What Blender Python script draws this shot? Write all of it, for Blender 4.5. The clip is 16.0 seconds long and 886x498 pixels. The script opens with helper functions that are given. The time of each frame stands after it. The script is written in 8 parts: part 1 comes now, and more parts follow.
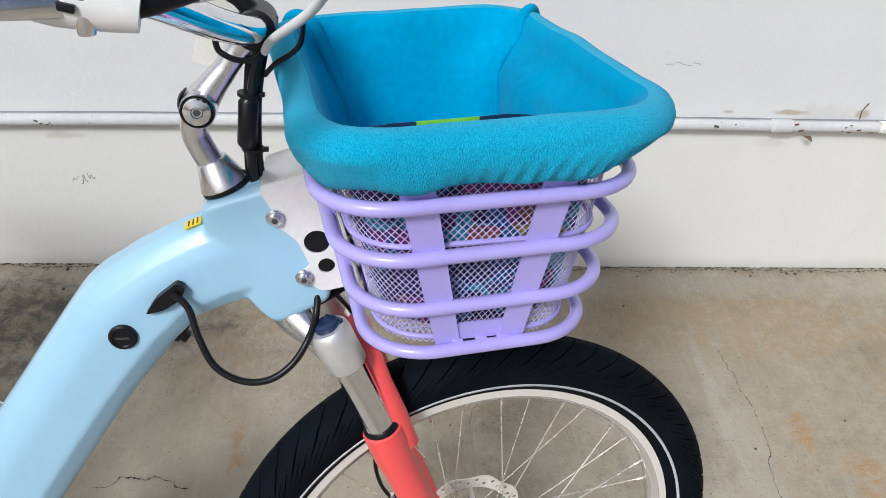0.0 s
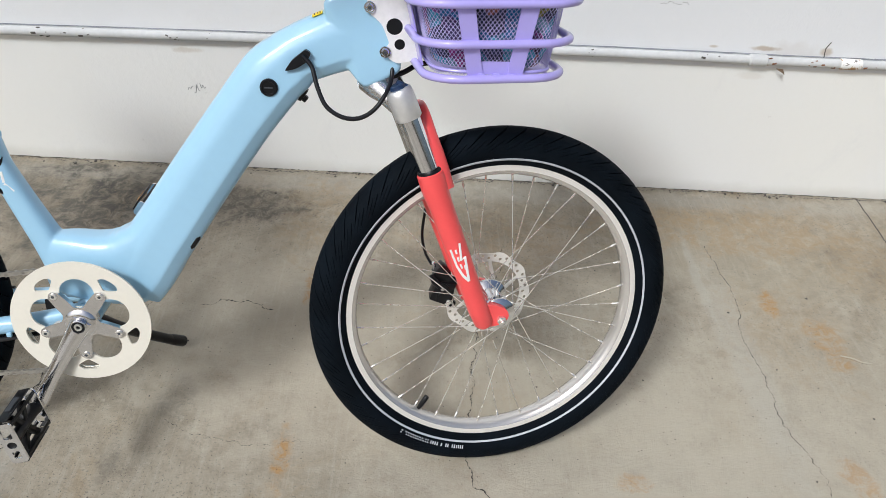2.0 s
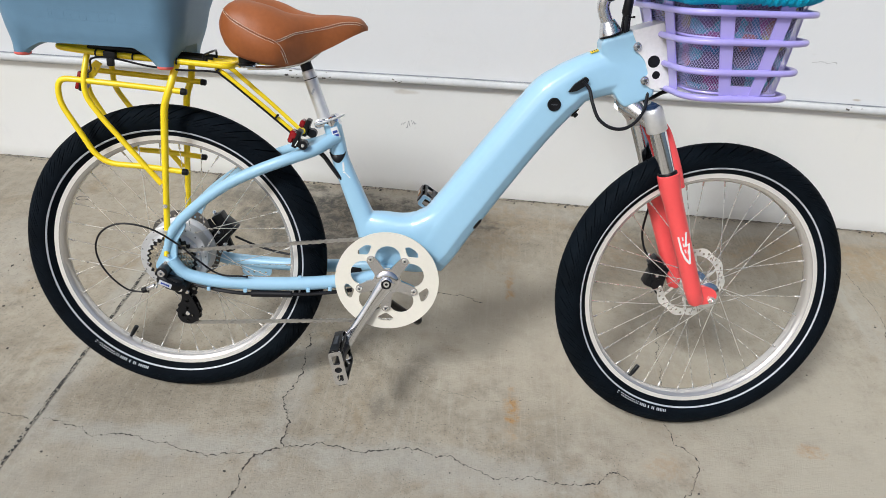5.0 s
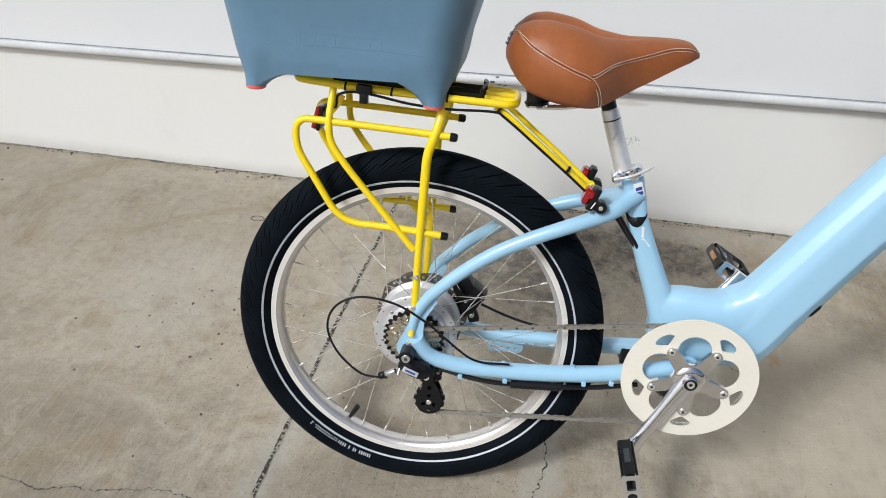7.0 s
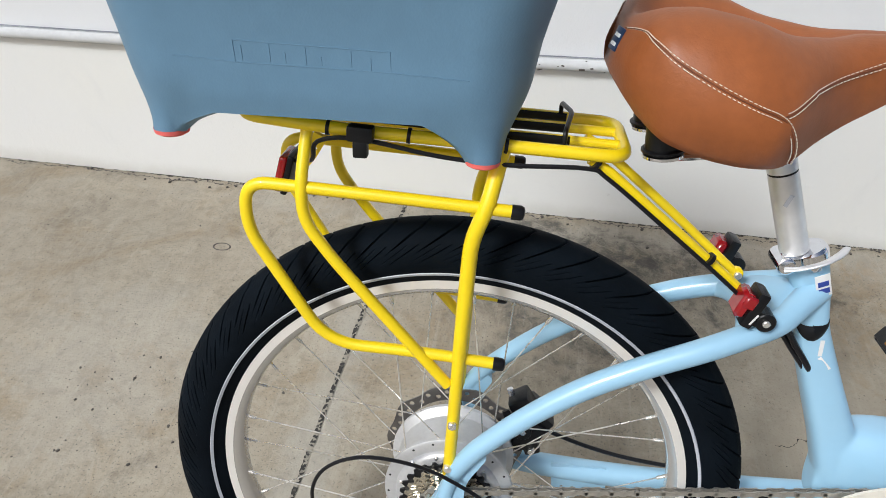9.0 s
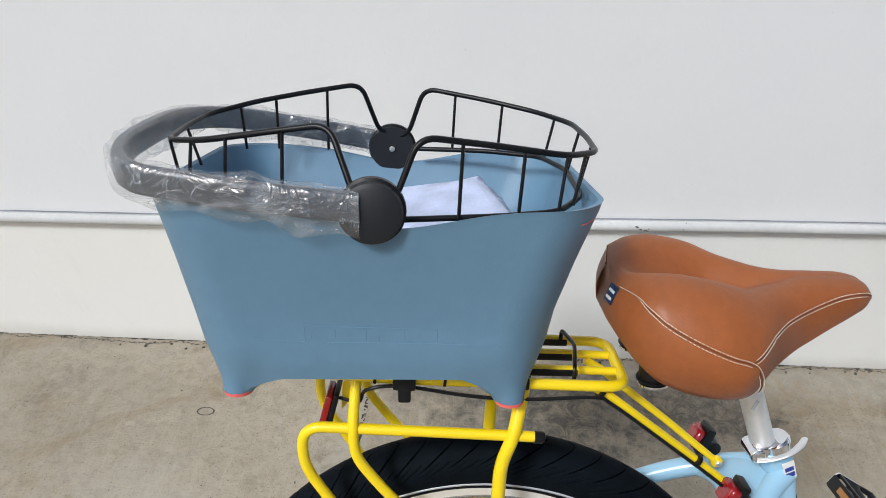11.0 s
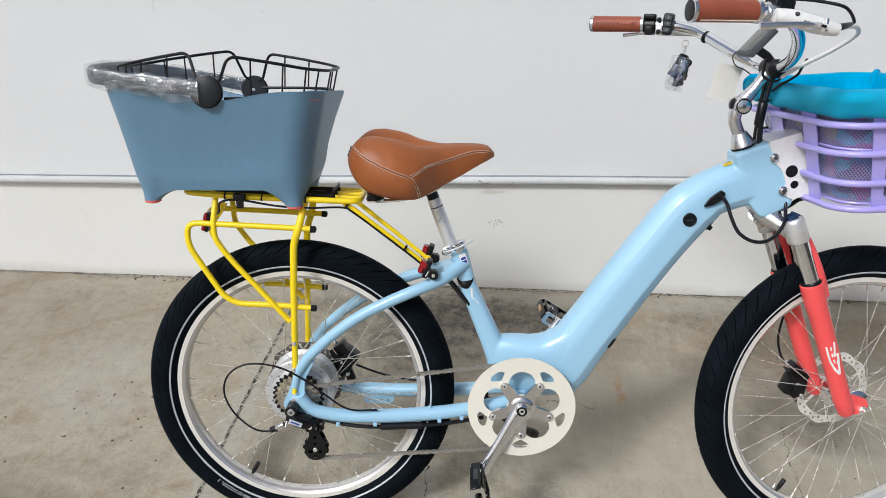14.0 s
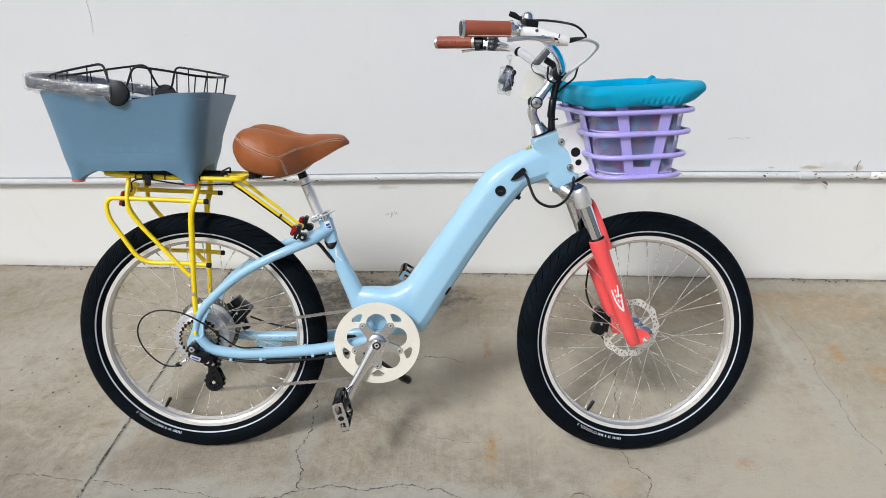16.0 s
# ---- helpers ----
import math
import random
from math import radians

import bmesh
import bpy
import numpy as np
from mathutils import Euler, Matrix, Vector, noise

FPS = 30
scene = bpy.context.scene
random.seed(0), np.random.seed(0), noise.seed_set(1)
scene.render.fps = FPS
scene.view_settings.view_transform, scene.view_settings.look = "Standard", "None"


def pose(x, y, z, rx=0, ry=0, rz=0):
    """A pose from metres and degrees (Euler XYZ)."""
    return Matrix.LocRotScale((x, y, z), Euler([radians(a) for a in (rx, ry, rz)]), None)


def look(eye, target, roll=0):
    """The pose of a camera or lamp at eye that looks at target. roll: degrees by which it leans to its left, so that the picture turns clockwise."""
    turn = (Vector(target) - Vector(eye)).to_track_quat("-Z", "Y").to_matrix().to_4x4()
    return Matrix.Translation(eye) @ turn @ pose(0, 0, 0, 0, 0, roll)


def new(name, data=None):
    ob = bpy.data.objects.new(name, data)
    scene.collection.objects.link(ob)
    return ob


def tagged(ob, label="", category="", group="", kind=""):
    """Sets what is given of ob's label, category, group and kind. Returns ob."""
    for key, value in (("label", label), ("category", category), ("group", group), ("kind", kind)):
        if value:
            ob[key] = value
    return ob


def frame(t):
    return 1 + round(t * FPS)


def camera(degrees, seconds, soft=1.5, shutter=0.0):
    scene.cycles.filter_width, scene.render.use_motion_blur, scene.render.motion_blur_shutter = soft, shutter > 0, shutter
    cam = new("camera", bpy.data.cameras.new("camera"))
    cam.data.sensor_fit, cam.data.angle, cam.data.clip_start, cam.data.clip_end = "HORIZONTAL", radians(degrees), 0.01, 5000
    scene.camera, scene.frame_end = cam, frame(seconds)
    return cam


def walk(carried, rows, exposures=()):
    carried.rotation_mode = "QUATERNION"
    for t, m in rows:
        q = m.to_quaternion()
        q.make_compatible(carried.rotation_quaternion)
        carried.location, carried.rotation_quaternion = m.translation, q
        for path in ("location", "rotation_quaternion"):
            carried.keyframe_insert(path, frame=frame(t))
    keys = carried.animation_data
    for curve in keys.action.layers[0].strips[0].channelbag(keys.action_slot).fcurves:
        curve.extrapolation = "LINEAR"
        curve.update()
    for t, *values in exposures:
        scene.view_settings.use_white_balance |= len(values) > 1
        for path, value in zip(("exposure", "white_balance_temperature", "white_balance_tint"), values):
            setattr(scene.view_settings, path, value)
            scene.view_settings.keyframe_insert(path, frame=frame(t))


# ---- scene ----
cam = camera(60.4, 16.0, soft=0.62)
EXPOSURE = [(0.0, -0.09, 5950, 8), (9.5, -0.07, 5950, 8), (12.0, -0.16, 5950, 8), (13.5, -0.15, 5950, 8), (16.0, -0.11, 5950, 8)]
PATH = [
    (0, (0.532, -0.470, 1.237), (0.733, 1.038, -0.060), 5.4),
    (0.5, (0.563, -0.596, 1.225), (0.737, 0.948, -0.036), 6.1),
    (1, (0.601, -0.751, 1.204), (0.727, 0.808, -0.043), 6.2),
    (1.5, (0.58, -0.864, 1.2), (0.68, 0.706, -0.036), 5.6),
    (2, (0.519, -0.996, 1.204), (0.615, 0.584, -0.019), 4.8),
    (2.5, (0.518, -1.105, 1.214), (0.627, 0.492, 0.015), 4.4),
    (3, (0.539, -1.215, 1.222), (0.646, 0.407, 0.056), 4.2),
    (3.5, (0.508, -1.263, 1.223), (0.59, 0.383, 0.09), 4.1),
    (4, (0.403, -1.304, 1.232), (0.452, 0.362, 0.127), 4.1),
    (4.5, (0.268, -1.347, 1.236), (0.271, 0.332, 0.149), 4.1),
    (5, (0.166, -1.387, 1.244), (0.098, 0.296, 0.165), 4.0),
    (5.2, (0.132, -1.387, 1.246), (0.032, 0.293, 0.167), 3.9),
    (7.3, (-0.299, -0.919, 1.172), (-0.582, 0.669, -0.01), 1.3),
    (7.5, (-0.328, -0.833, 1.141), (-0.609, 0.743, -0.058), 1.1),
    (8, (-0.375, -0.659, 1.079), (-0.637, 0.889, -0.16), 1.1),
    (8.5, (-0.39, -0.597, 1.062), (-0.645, 0.932, -0.202), 1.0),
    (9, (-0.391, -0.564, 1.067), (-0.629, 0.971, -0.193), 0.8),
    (9.5, (-0.405, -0.555, 1.148), (-0.603, 1.011, -0.08), 0.9),
    (9.7, (-0.426, -0.548, 1.17), (-0.598, 1.036, -0.039), 1.0),
    (11.8, (-0.491, -0.714, 1.286), (-0.549, 1.016, 0.284), 0.7),
    (12, (-0.438, -0.783, 1.292), (-0.523, 0.954, 0.304), 0.3),
    (12.5, (-0.327, -0.925, 1.31), (-0.469, 0.826, 0.355), -0.4),
    (13, (-0.261, -1.094, 1.31), (-0.428, 0.661, 0.366), -0.7),
    (13.5, (-0.195, -1.2, 1.318), (-0.354, 0.556, 0.374), -0.5),
    (14, (-0.058, -1.302, 1.329), (-0.2, 0.455, 0.384), -0.3),
    (14.5, (0.043, -1.379, 1.335), (-0.079, 0.381, 0.393), -0.2),
    (15, (0.078, -1.484, 1.353), (-0.027, 0.284, 0.425), -0.2),
    (15.5, (0.124, -1.623, 1.369), (0.032, 0.157, 0.461), -0.2),
    (16, (0.243, -1.715, 1.387), (0.162, 0.079, 0.507), -0.2),
]
walk(cam, [(t, look(eye, target, roll)) for t, eye, target, roll in PATH], EXPOSURE)

# ---- light ----
world = bpy.data.worlds.new("sky")
scene.world = world
world.use_nodes = True
wn = world.node_tree.nodes
sky = wn.new("ShaderNodeTexSky")
sky.sky_type = "NISHITA"
sky.sun_disc = False
sky.sun_elevation, sky.sun_rotation = radians(46), radians(216)
sky.air_density, sky.dust_density, sky.ozone_density = 1.0, 6.0, 1.0
wn["Background"].inputs["Strength"].default_value = 0.083
world.node_tree.links.new(sky.outputs[0], wn["Background"].inputs["Color"])
sun = new("sun", bpy.data.lights.new("sun", "SUN"))
sun.data.energy, sun.data.angle, sun.data.color = 2.55, radians(11), (1.0, 0.985, 0.96)
sun.matrix_world = look((-2.1, -2.9, 3.7), (0, 0, 0))


# ---- materials ----
def shade(name, col, rough=0.5, metal=0.0, var=0.08, scale=14.0, bump=0.0, bscale=300.0, coat=0.0, sheen=0.0, spec=0.5, rvar=0.08, fine=0.04):
    """A painted, plastic, rubber or metal surface with colour and gloss that vary at two scales."""
    m = bpy.data.materials.new(name)
    m.use_nodes = True
    n, l = m.node_tree.nodes, m.node_tree.links
    b = n["Principled BSDF"]
    co = n.new("ShaderNodeTexCoord")
    big, small = n.new("ShaderNodeTexNoise"), n.new("ShaderNodeTexNoise")
    big.inputs["Scale"].default_value, big.inputs["Detail"].default_value = scale, 4
    small.inputs["Scale"].default_value, small.inputs["Detail"].default_value = scale * 14, 3
    for k in (big, small):
        l.new(co.outputs["Object"], k.inputs["Vector"])
    r1 = n.new("ShaderNodeMapRange")
    r1.inputs[1].default_value, r1.inputs[2].default_value = 0.3, 0.7
    r1.inputs[3].default_value, r1.inputs[4].default_value = 1 - var, 1 + var
    l.new(big.outputs["Fac"], r1.inputs[0])
    r2 = n.new("ShaderNodeMapRange")
    r2.inputs[1].default_value, r2.inputs[2].default_value = 0.3, 0.7
    r2.inputs[3].default_value, r2.inputs[4].default_value = 1 - fine, 1 + fine
    l.new(small.outputs["Fac"], r2.inputs[0])
    mul = n.new("ShaderNodeMath")
    mul.operation = "MULTIPLY"
    l.new(r1.outputs[0], mul.inputs[0])
    l.new(r2.outputs[0], mul.inputs[1])
    vm = n.new("ShaderNodeVectorMath")
    vm.operation = "SCALE"
    vm.inputs[0].default_value = col
    l.new(mul.outputs[0], vm.inputs["Scale"])
    l.new(vm.outputs[0], b.inputs["Base Color"])
    r3 = n.new("ShaderNodeMapRange")
    r3.inputs[3].default_value, r3.inputs[4].default_value = max(0.02, rough - rvar), min(1, rough + rvar)
    l.new(big.outputs["Fac"], r3.inputs[0])
    l.new(r3.outputs[0], b.inputs["Roughness"])
    b.inputs["Metallic"].default_value = metal
    b.inputs["Coat Weight"].default_value = coat
    b.inputs["Coat Roughness"].default_value = 0.06
    b.inputs["Sheen Weight"].default_value = sheen
    b.inputs["Specular IOR Level"].default_value = spec
    if bump:
        bn, bp = n.new("ShaderNodeTexNoise"), n.new("ShaderNodeBump")
        bn.inputs["Scale"].default_value, bn.inputs["Detail"].default_value = bscale, 3
        bp.inputs["Strength"].default_value, bp.inputs["Distance"].default_value = bump, 0.002
        l.new(co.outputs["Object"], bn.inputs["Vector"])
        l.new(bn.outputs["Fac"], bp.inputs["Height"])
        l.new(bp.outputs[0], b.inputs["Normal"])
    return m


def node(m, kind, **values):
    k = m.node_tree.nodes.new(kind)
    for key, value in values.items():
        k.inputs[key.replace("_", " ")].default_value = value
    return k


def math_node(m, op, a, b):
    k = m.node_tree.nodes.new("ShaderNodeMath")
    k.operation = op
    for i, s in enumerate((a, b)):
        if isinstance(s, (int, float)):
            k.inputs[i].default_value = s
        else:
            m.node_tree.links.new(s, k.inputs[i])
    return k.outputs[0]


def remap(m, src, a, b, c=0.0, d=1.0, smooth=True):
    k = m.node_tree.nodes.new("ShaderNodeMapRange")
    if smooth:
        k.interpolation_type = "SMOOTHSTEP"
    for i, s in enumerate((a, b, c, d)):
        k.inputs[i + 1].default_value = s
    m.node_tree.links.new(src, k.inputs[0])
    return k.outputs[0]


def mix(m, fac, a, b):
    k = m.node_tree.nodes.new("ShaderNodeMix")
    k.data_type = "RGBA"
    for i, s in ((0, fac), (6, a), (7, b)):
        if isinstance(s, (int, float)):
            k.inputs[i].default_value = s
        elif isinstance(s, tuple):
            k.inputs[i].default_value = (*s, 1)
        else:
            m.node_tree.links.new(s, k.inputs[i])
    return k.outputs[2]


def noise_of(m, scale, detail=4.0, rough=0.55, dist=0.0, stretch=None):
    """Noise in the object's own metres."""
    co = m.node_tree.nodes.new("ShaderNodeTexCoord")
    k = node(m, "ShaderNodeTexNoise", Scale=scale, Detail=detail, Roughness=rough, Distortion=dist)
    out = co.outputs["Object"]
    if stretch:
        mp = m.node_tree.nodes.new("ShaderNodeMapping")
        mp.inputs["Scale"].default_value = stretch
        m.node_tree.links.new(out, mp.inputs["Vector"])
        out = mp.outputs[0]
    m.node_tree.links.new(out, k.inputs["Vector"])
    return k.outputs["Fac"]


def blob(m, x, y, rx, ry, turn=0.0, wobble=0.5, axes="xy"):
    """A soft stain of that size about a place of the object: 1 inside, 0 outside, with a ragged edge."""
    co = m.node_tree.nodes.new("ShaderNodeTexCoord")
    mp = m.node_tree.nodes.new("ShaderNodeMapping")
    mp.vector_type = "TEXTURE"
    at = (x, y, 0) if axes == "xy" else (x, 0, y)
    sc = (rx, ry, 1000) if axes == "xy" else (rx, 1000, ry)
    mp.inputs["Location"].default_value, mp.inputs["Scale"].default_value = at, sc
    mp.inputs["Rotation"].default_value = (0, 0, turn)
    m.node_tree.links.new(co.outputs["Object"], mp.inputs["Vector"])
    ln = m.node_tree.nodes.new("ShaderNodeVectorMath")
    ln.operation = "LENGTH"
    m.node_tree.links.new(mp.outputs[0], ln.inputs[0])
    d = math_node(m, "ADD", ln.outputs["Value"], math_node(m, "MULTIPLY", math_node(m, "SUBTRACT", noise_of(m, 14, 6, 0.65), 0.5), wobble * 3))
    return remap(m, d, 1.0, 0.35)


def concrete():
    m = shade("floor_concrete", (0.33, 0.3, 0.25), 0.72, var=0.10, scale=2.2, rvar=0.12)
    n, l = m.node_tree.nodes, m.node_tree.links
    b = n["Principled BSDF"]
    tone = mix(m, remap(m, noise_of(m, 1.3, 6, 0.65, 0.8), 0.36, 0.60), (0.240, 0.205, 0.149), (0.362, 0.317, 0.241))
    tone = mix(m, remap(m, noise_of(m, 3.0, 7, 0.72, 1.2), 0.52, 0.72, 0, 0.6), tone, (0.370, 0.337, 0.264))
    tone = mix(m, remap(m, noise_of(m, 2.3, 8, 0.78, 1.6), 0.49, 0.68, 0, 0.7), tone, (0.250, 0.182, 0.099))
    tone = mix(m, remap(m, noise_of(m, 6.0, 9, 0.78, 0.6), 0.52, 0.72, 0, 0.7), tone, (0.145, 0.126, 0.094))
    # trowel swirls and drag marks left in the slab
    tone = mix(m, remap(m, noise_of(m, 5.0, 6, 0.7, 2.6, (2.2, 1, 1)), 0.55, 0.70, 0, 0.28), tone, (0.390, 0.360, 0.285))
    tone = mix(m, remap(m, noise_of(m, 9.0, 5, 0.7, 0.3, (5, 0.9, 1)), 0.5, 0.75, 0, 0.16), tone, (0.420, 0.384, 0.304))
    tone = mix(m, remap(m, noise_of(m, 30, 8, 0.8, 0.6), 0.44, 0.66, 0, 0.42), tone, (0.160, 0.136, 0.096))
    tone = mix(m, remap(m, noise_of(m, 11, 9, 0.8, 0.9), 0.50, 0.64, 0, 0.35), tone, (0.44, 0.40, 0.315))
    # fine drag lines of the float
    tone = mix(m, remap(m, noise_of(m, 22.0, 4, 0.7, 0.2, (6, 0.25, 1)), 0.52, 0.66, 0, 0.22), tone, (0.44, 0.415, 0.35))
    tone = mix(m, remap(m, noise_of(m, 240, 2, 0.5), 0.59, 0.70, 0, 0.6), tone, (0.100, 0.091, 0.074))
    tone = mix(m, remap(m, noise_of(m, 70, 4, 0.7), 0.60, 0.72, 0, 0.45), tone, (0.420, 0.389, 0.317))
    # broad tone: darker behind the rear wheel, paler past the front wheel
    # pale patches by the bicycle paint in light, against its cast shadow
    for x, y, rx, ry, k, c in ((-1.9, 0.62, 1.3, 0.5, 0.22, (0.17, 0.150, 0.118)), (0.28, 0.28, 0.55, 0.42, 0.55, (0.43, 0.385, 0.300)), (0.70, 0.0, 0.9, 0.30, 0.50, (0.45, 0.405, 0.320)), (1.35, 0.58, 0.5, 0.26, 0.35, (0.42, 0.378, 0.284)), (1.15, -0.4, 1.0, 0.5, 0.6, (0.46, 0.42, 0.34)), (-0.5, -0.5, 0.8, 0.3, 0.35, (0.42, 0.385, 0.315)), (1.4, -0.2, 1.0, 0.9, 0.5, (0.41, 0.375, 0.295)), (0.0, -0.55, 1.2, 0.35, 0.35, (0.39, 0.36, 0.30))):
        tone = mix(m, math_node(m, "MULTIPLY", blob(m, x, y, rx, ry, 0, 0.4), k), tone, c)
    # pale scrubbed bands beside cracks and joints
    for x, y, rx, ry, k in ((0.15, -0.275, 0.46, 0.07, 0.5), (-0.47, -0.295, 0.32, 0.06, 0.5), (-0.21, -0.1, 0.06, 0.28, 0.4), (-0.725, 0.1, 0.06, 0.7, 0.4), (0.6, 0.84, 2.4, 0.07, 0.3), (1.31, 0.2, 0.06, 0.5, 0.3)):
        tone = mix(m, math_node(m, "MULTIPLY", blob(m, x, y, rx, ry, 0, 0.5), k), tone, (0.400, 0.389, 0.345))
    # rust bleeding up through the slab
    broken = remap(m, noise_of(m, 34, 8, 0.8, 1.0), 0.42, 0.60, 0.15, 1.0)
    for x, y, rx, ry, k in ((0.298, -0.085, 0.026, 0.085, 0.85), (0.292, 0.40, 0.018, 0.075, 0.7), (1.43, 0.42, 0.026, 0.085, 0.9), (1.52, 0.28, 0.05, 0.10, 0.7), (1.43, -0.09, 0.045, 0.07, 0.5), (0.973, -0.116, 0.04, 0.03, 0.6), (0.64, -0.215, 0.06, 0.05, 0.25), (1.5, 0.70, 0.3, 0.14, 0.14), (1.2, 0.74, 0.18, 0.12, 0.14), (0.35, 0.77, 0.16, 0.12, 0.14), (0.75, 0.62, 0.35, 0.2, 0.2)):
        tone = mix(m, math_node(m, "MULTIPLY", math_node(m, "MULTIPLY", blob(m, x, y, rx, ry, 0, 0.9), k), broken), tone, (0.36, 0.19, 0.05))
    # broad tan weathering along the wall
    for x, y, rx, ry, k in ((1.5, 0.70, 0.34, 0.16, 0.55), (1.2, 0.72, 0.2, 0.14, 0.5), (0.25, 0.66, 0.10, 0.24, 0.5), (1.78, 0.58, 0.24, 0.2, 0.5), (1.45, 0.35, 0.2, 0.25, 0.3)):
        tone = mix(m, math_node(m, "MULTIPLY", math_node(m, "MULTIPLY", blob(m, x, y, rx, ry, 0, 0.9), k), broken), tone, (0.305, 0.222, 0.125))
    # old oil by the wall and below the crank
    spotty = remap(m, noise_of(m, 26, 8, 0.82, 0.8), 0.40, 0.58, 0.25, 1.0)
    for x, y, rx, ry, k in ((-0.32, 0.62, 0.28, 0.26, 0.8), (-0.02, 0.72, 0.34, 0.12, 0.7), (-0.22, 0.80, 0.20, 0.07, 0.8), (-0.40, 0.86, 0.12, 0.04, 0.8), (-0.01, -0.117, 0.02, 0.06, 0.4), (-0.55, 0.78, 0.25, 0.12, 0.5), (0.1, 0.72, 0.2, 0.12, 0.3), (0.07, 0.02, 0.05, 0.08, 0.35), (-1.5, 0.7, 0.5, 0.2, 0.08), (0.64, 0.75, 0.2, 0.12, 0.3)):
        tone = mix(m, math_node(m, "MULTIPLY", math_node(m, "MULTIPLY", blob(m, x, y, rx, ry, 0, 0.8), k), spotty), tone, (0.062, 0.058, 0.050))
    # pale drip marks
    for x, y, rx, ry, k in ((1.27, 0.50, 0.02, 0.24, 0.35), (-1.15, 0.3, 0.25, 0.3, 0.25)):
        tone = mix(m, math_node(m, "MULTIPLY", blob(m, x, y, rx, ry), k), tone, (0.420, 0.409, 0.363))
    # scattered dark pits
    co = n.new("ShaderNodeTexCoord")
    for scale, size, share in ((38.0, 0.075, 0.30), (95.0, 0.14, 0.16)):
        vo = node(m, "ShaderNodeTexVoronoi", Scale=scale, Randomness=1.0)
        l.new(co.outputs["Object"], vo.inputs["Vector"])
        sp = n.new("ShaderNodeSeparateColor")
        l.new(vo.outputs["Color"], sp.inputs[0])
        near = remap(m, vo.outputs["Distance"], size, size * 0.6)
        pick = remap(m, sp.outputs[0], share, share - 0.02)
        tone = mix(m, math_node(m, "MULTIPLY", math_node(m, "MULTIPLY", near, pick), 0.85), tone, (0.06, 0.053, 0.042))
    l.new(tone, b.inputs["Base Color"])
    bp = node(m, "ShaderNodeBump", Strength=0.45, Distance=0.003)
    l.new(math_node(m, "ADD", noise_of(m, 160, 4, 0.7), math_node(m, "MULTIPLY", noise_of(m, 12, 3, 0.6), 1.5)), bp.inputs["Height"])
    l.new(bp.outputs[0], b.inputs["Normal"])
    return m


def wall_paint():
    m = shade("white_wall_paint", (0.8, 0.8, 0.79), 0.6)
    n, l = m.node_tree.nodes, m.node_tree.links
    b = n["Principled BSDF"]
    co = n.new("ShaderNodeTexCoord")
    sep = n.new("ShaderNodeSeparateXYZ")
    l.new(co.outputs["Object"], sep.inputs[0])
    low = remap(m, math_node(m, "SUBTRACT", sep.outputs["Z"], math_node(m, "MULTIPLY", sep.outputs["X"], 0.0155)), 0.375, 0.37)
    tone = mix(m, low, (0.735, 0.745, 0.755), (0.79, 0.785, 0.745))
    tone = mix(m, remap(m, noise_of(m, 1.6, 5, 0.6), 0.35, 0.7, 0, 0.5), tone, (0.78, 0.78, 0.775))
    tone = mix(m, remap(m, noise_of(m, 3.5, 7, 0.7, 0.8), 0.55, 0.75, 0, 0.35), tone, (0.70, 0.697, 0.685))
    tone = mix(m, remap(m, noise_of(m, 34, 5, 0.7), 0.68, 0.78, 0, 0.4), tone, (0.52, 0.5, 0.46))
    for x, z, rx, rz, k in ((1.52, 0.44, 0.11, 0.04, 0.14), (1.6, 0.452, 0.022, 0.014, 0.5), (1.3, 0.448, 0.018, 0.006, 0.5), (1.44, 0.45, 0.045, 0.009, 0.6), (1.42, 0.372, 0.05, 0.012, 0.12), (-0.07, 0.352, 0.06, 0.012, 0.3)):
        tone = mix(m, math_node(m, "MULTIPLY", blob(m, x, z, rx, rz, 0, 0.6, "xz"), k), tone, (0.33, 0.22, 0.1))
    # darker and browner towards the foot of the wall, with a ragged edge
    foot = math_node(m, "ADD", sep.outputs["Z"], math_node(m, "MULTIPLY", noise_of(m, 6, 6, 0.7), 0.06))
    tone = mix(m, remap(m, foot, 0.075, 0.028, 0, 0.35), tone, (0.45, 0.42, 0.36))
    l.new(tone, b.inputs["Base Color"])
    bp = node(m, "ShaderNodeBump", Strength=0.25, Distance=0.004)
    l.new(math_node(m, "ADD", noise_of(m, 90, 4, 0.65), math_node(m, "MULTIPLY", noise_of(m, 7, 3, 0.6), 3)), bp.inputs["Height"])
    l.new(bp.outputs[0], b.inputs["Normal"])
    return m


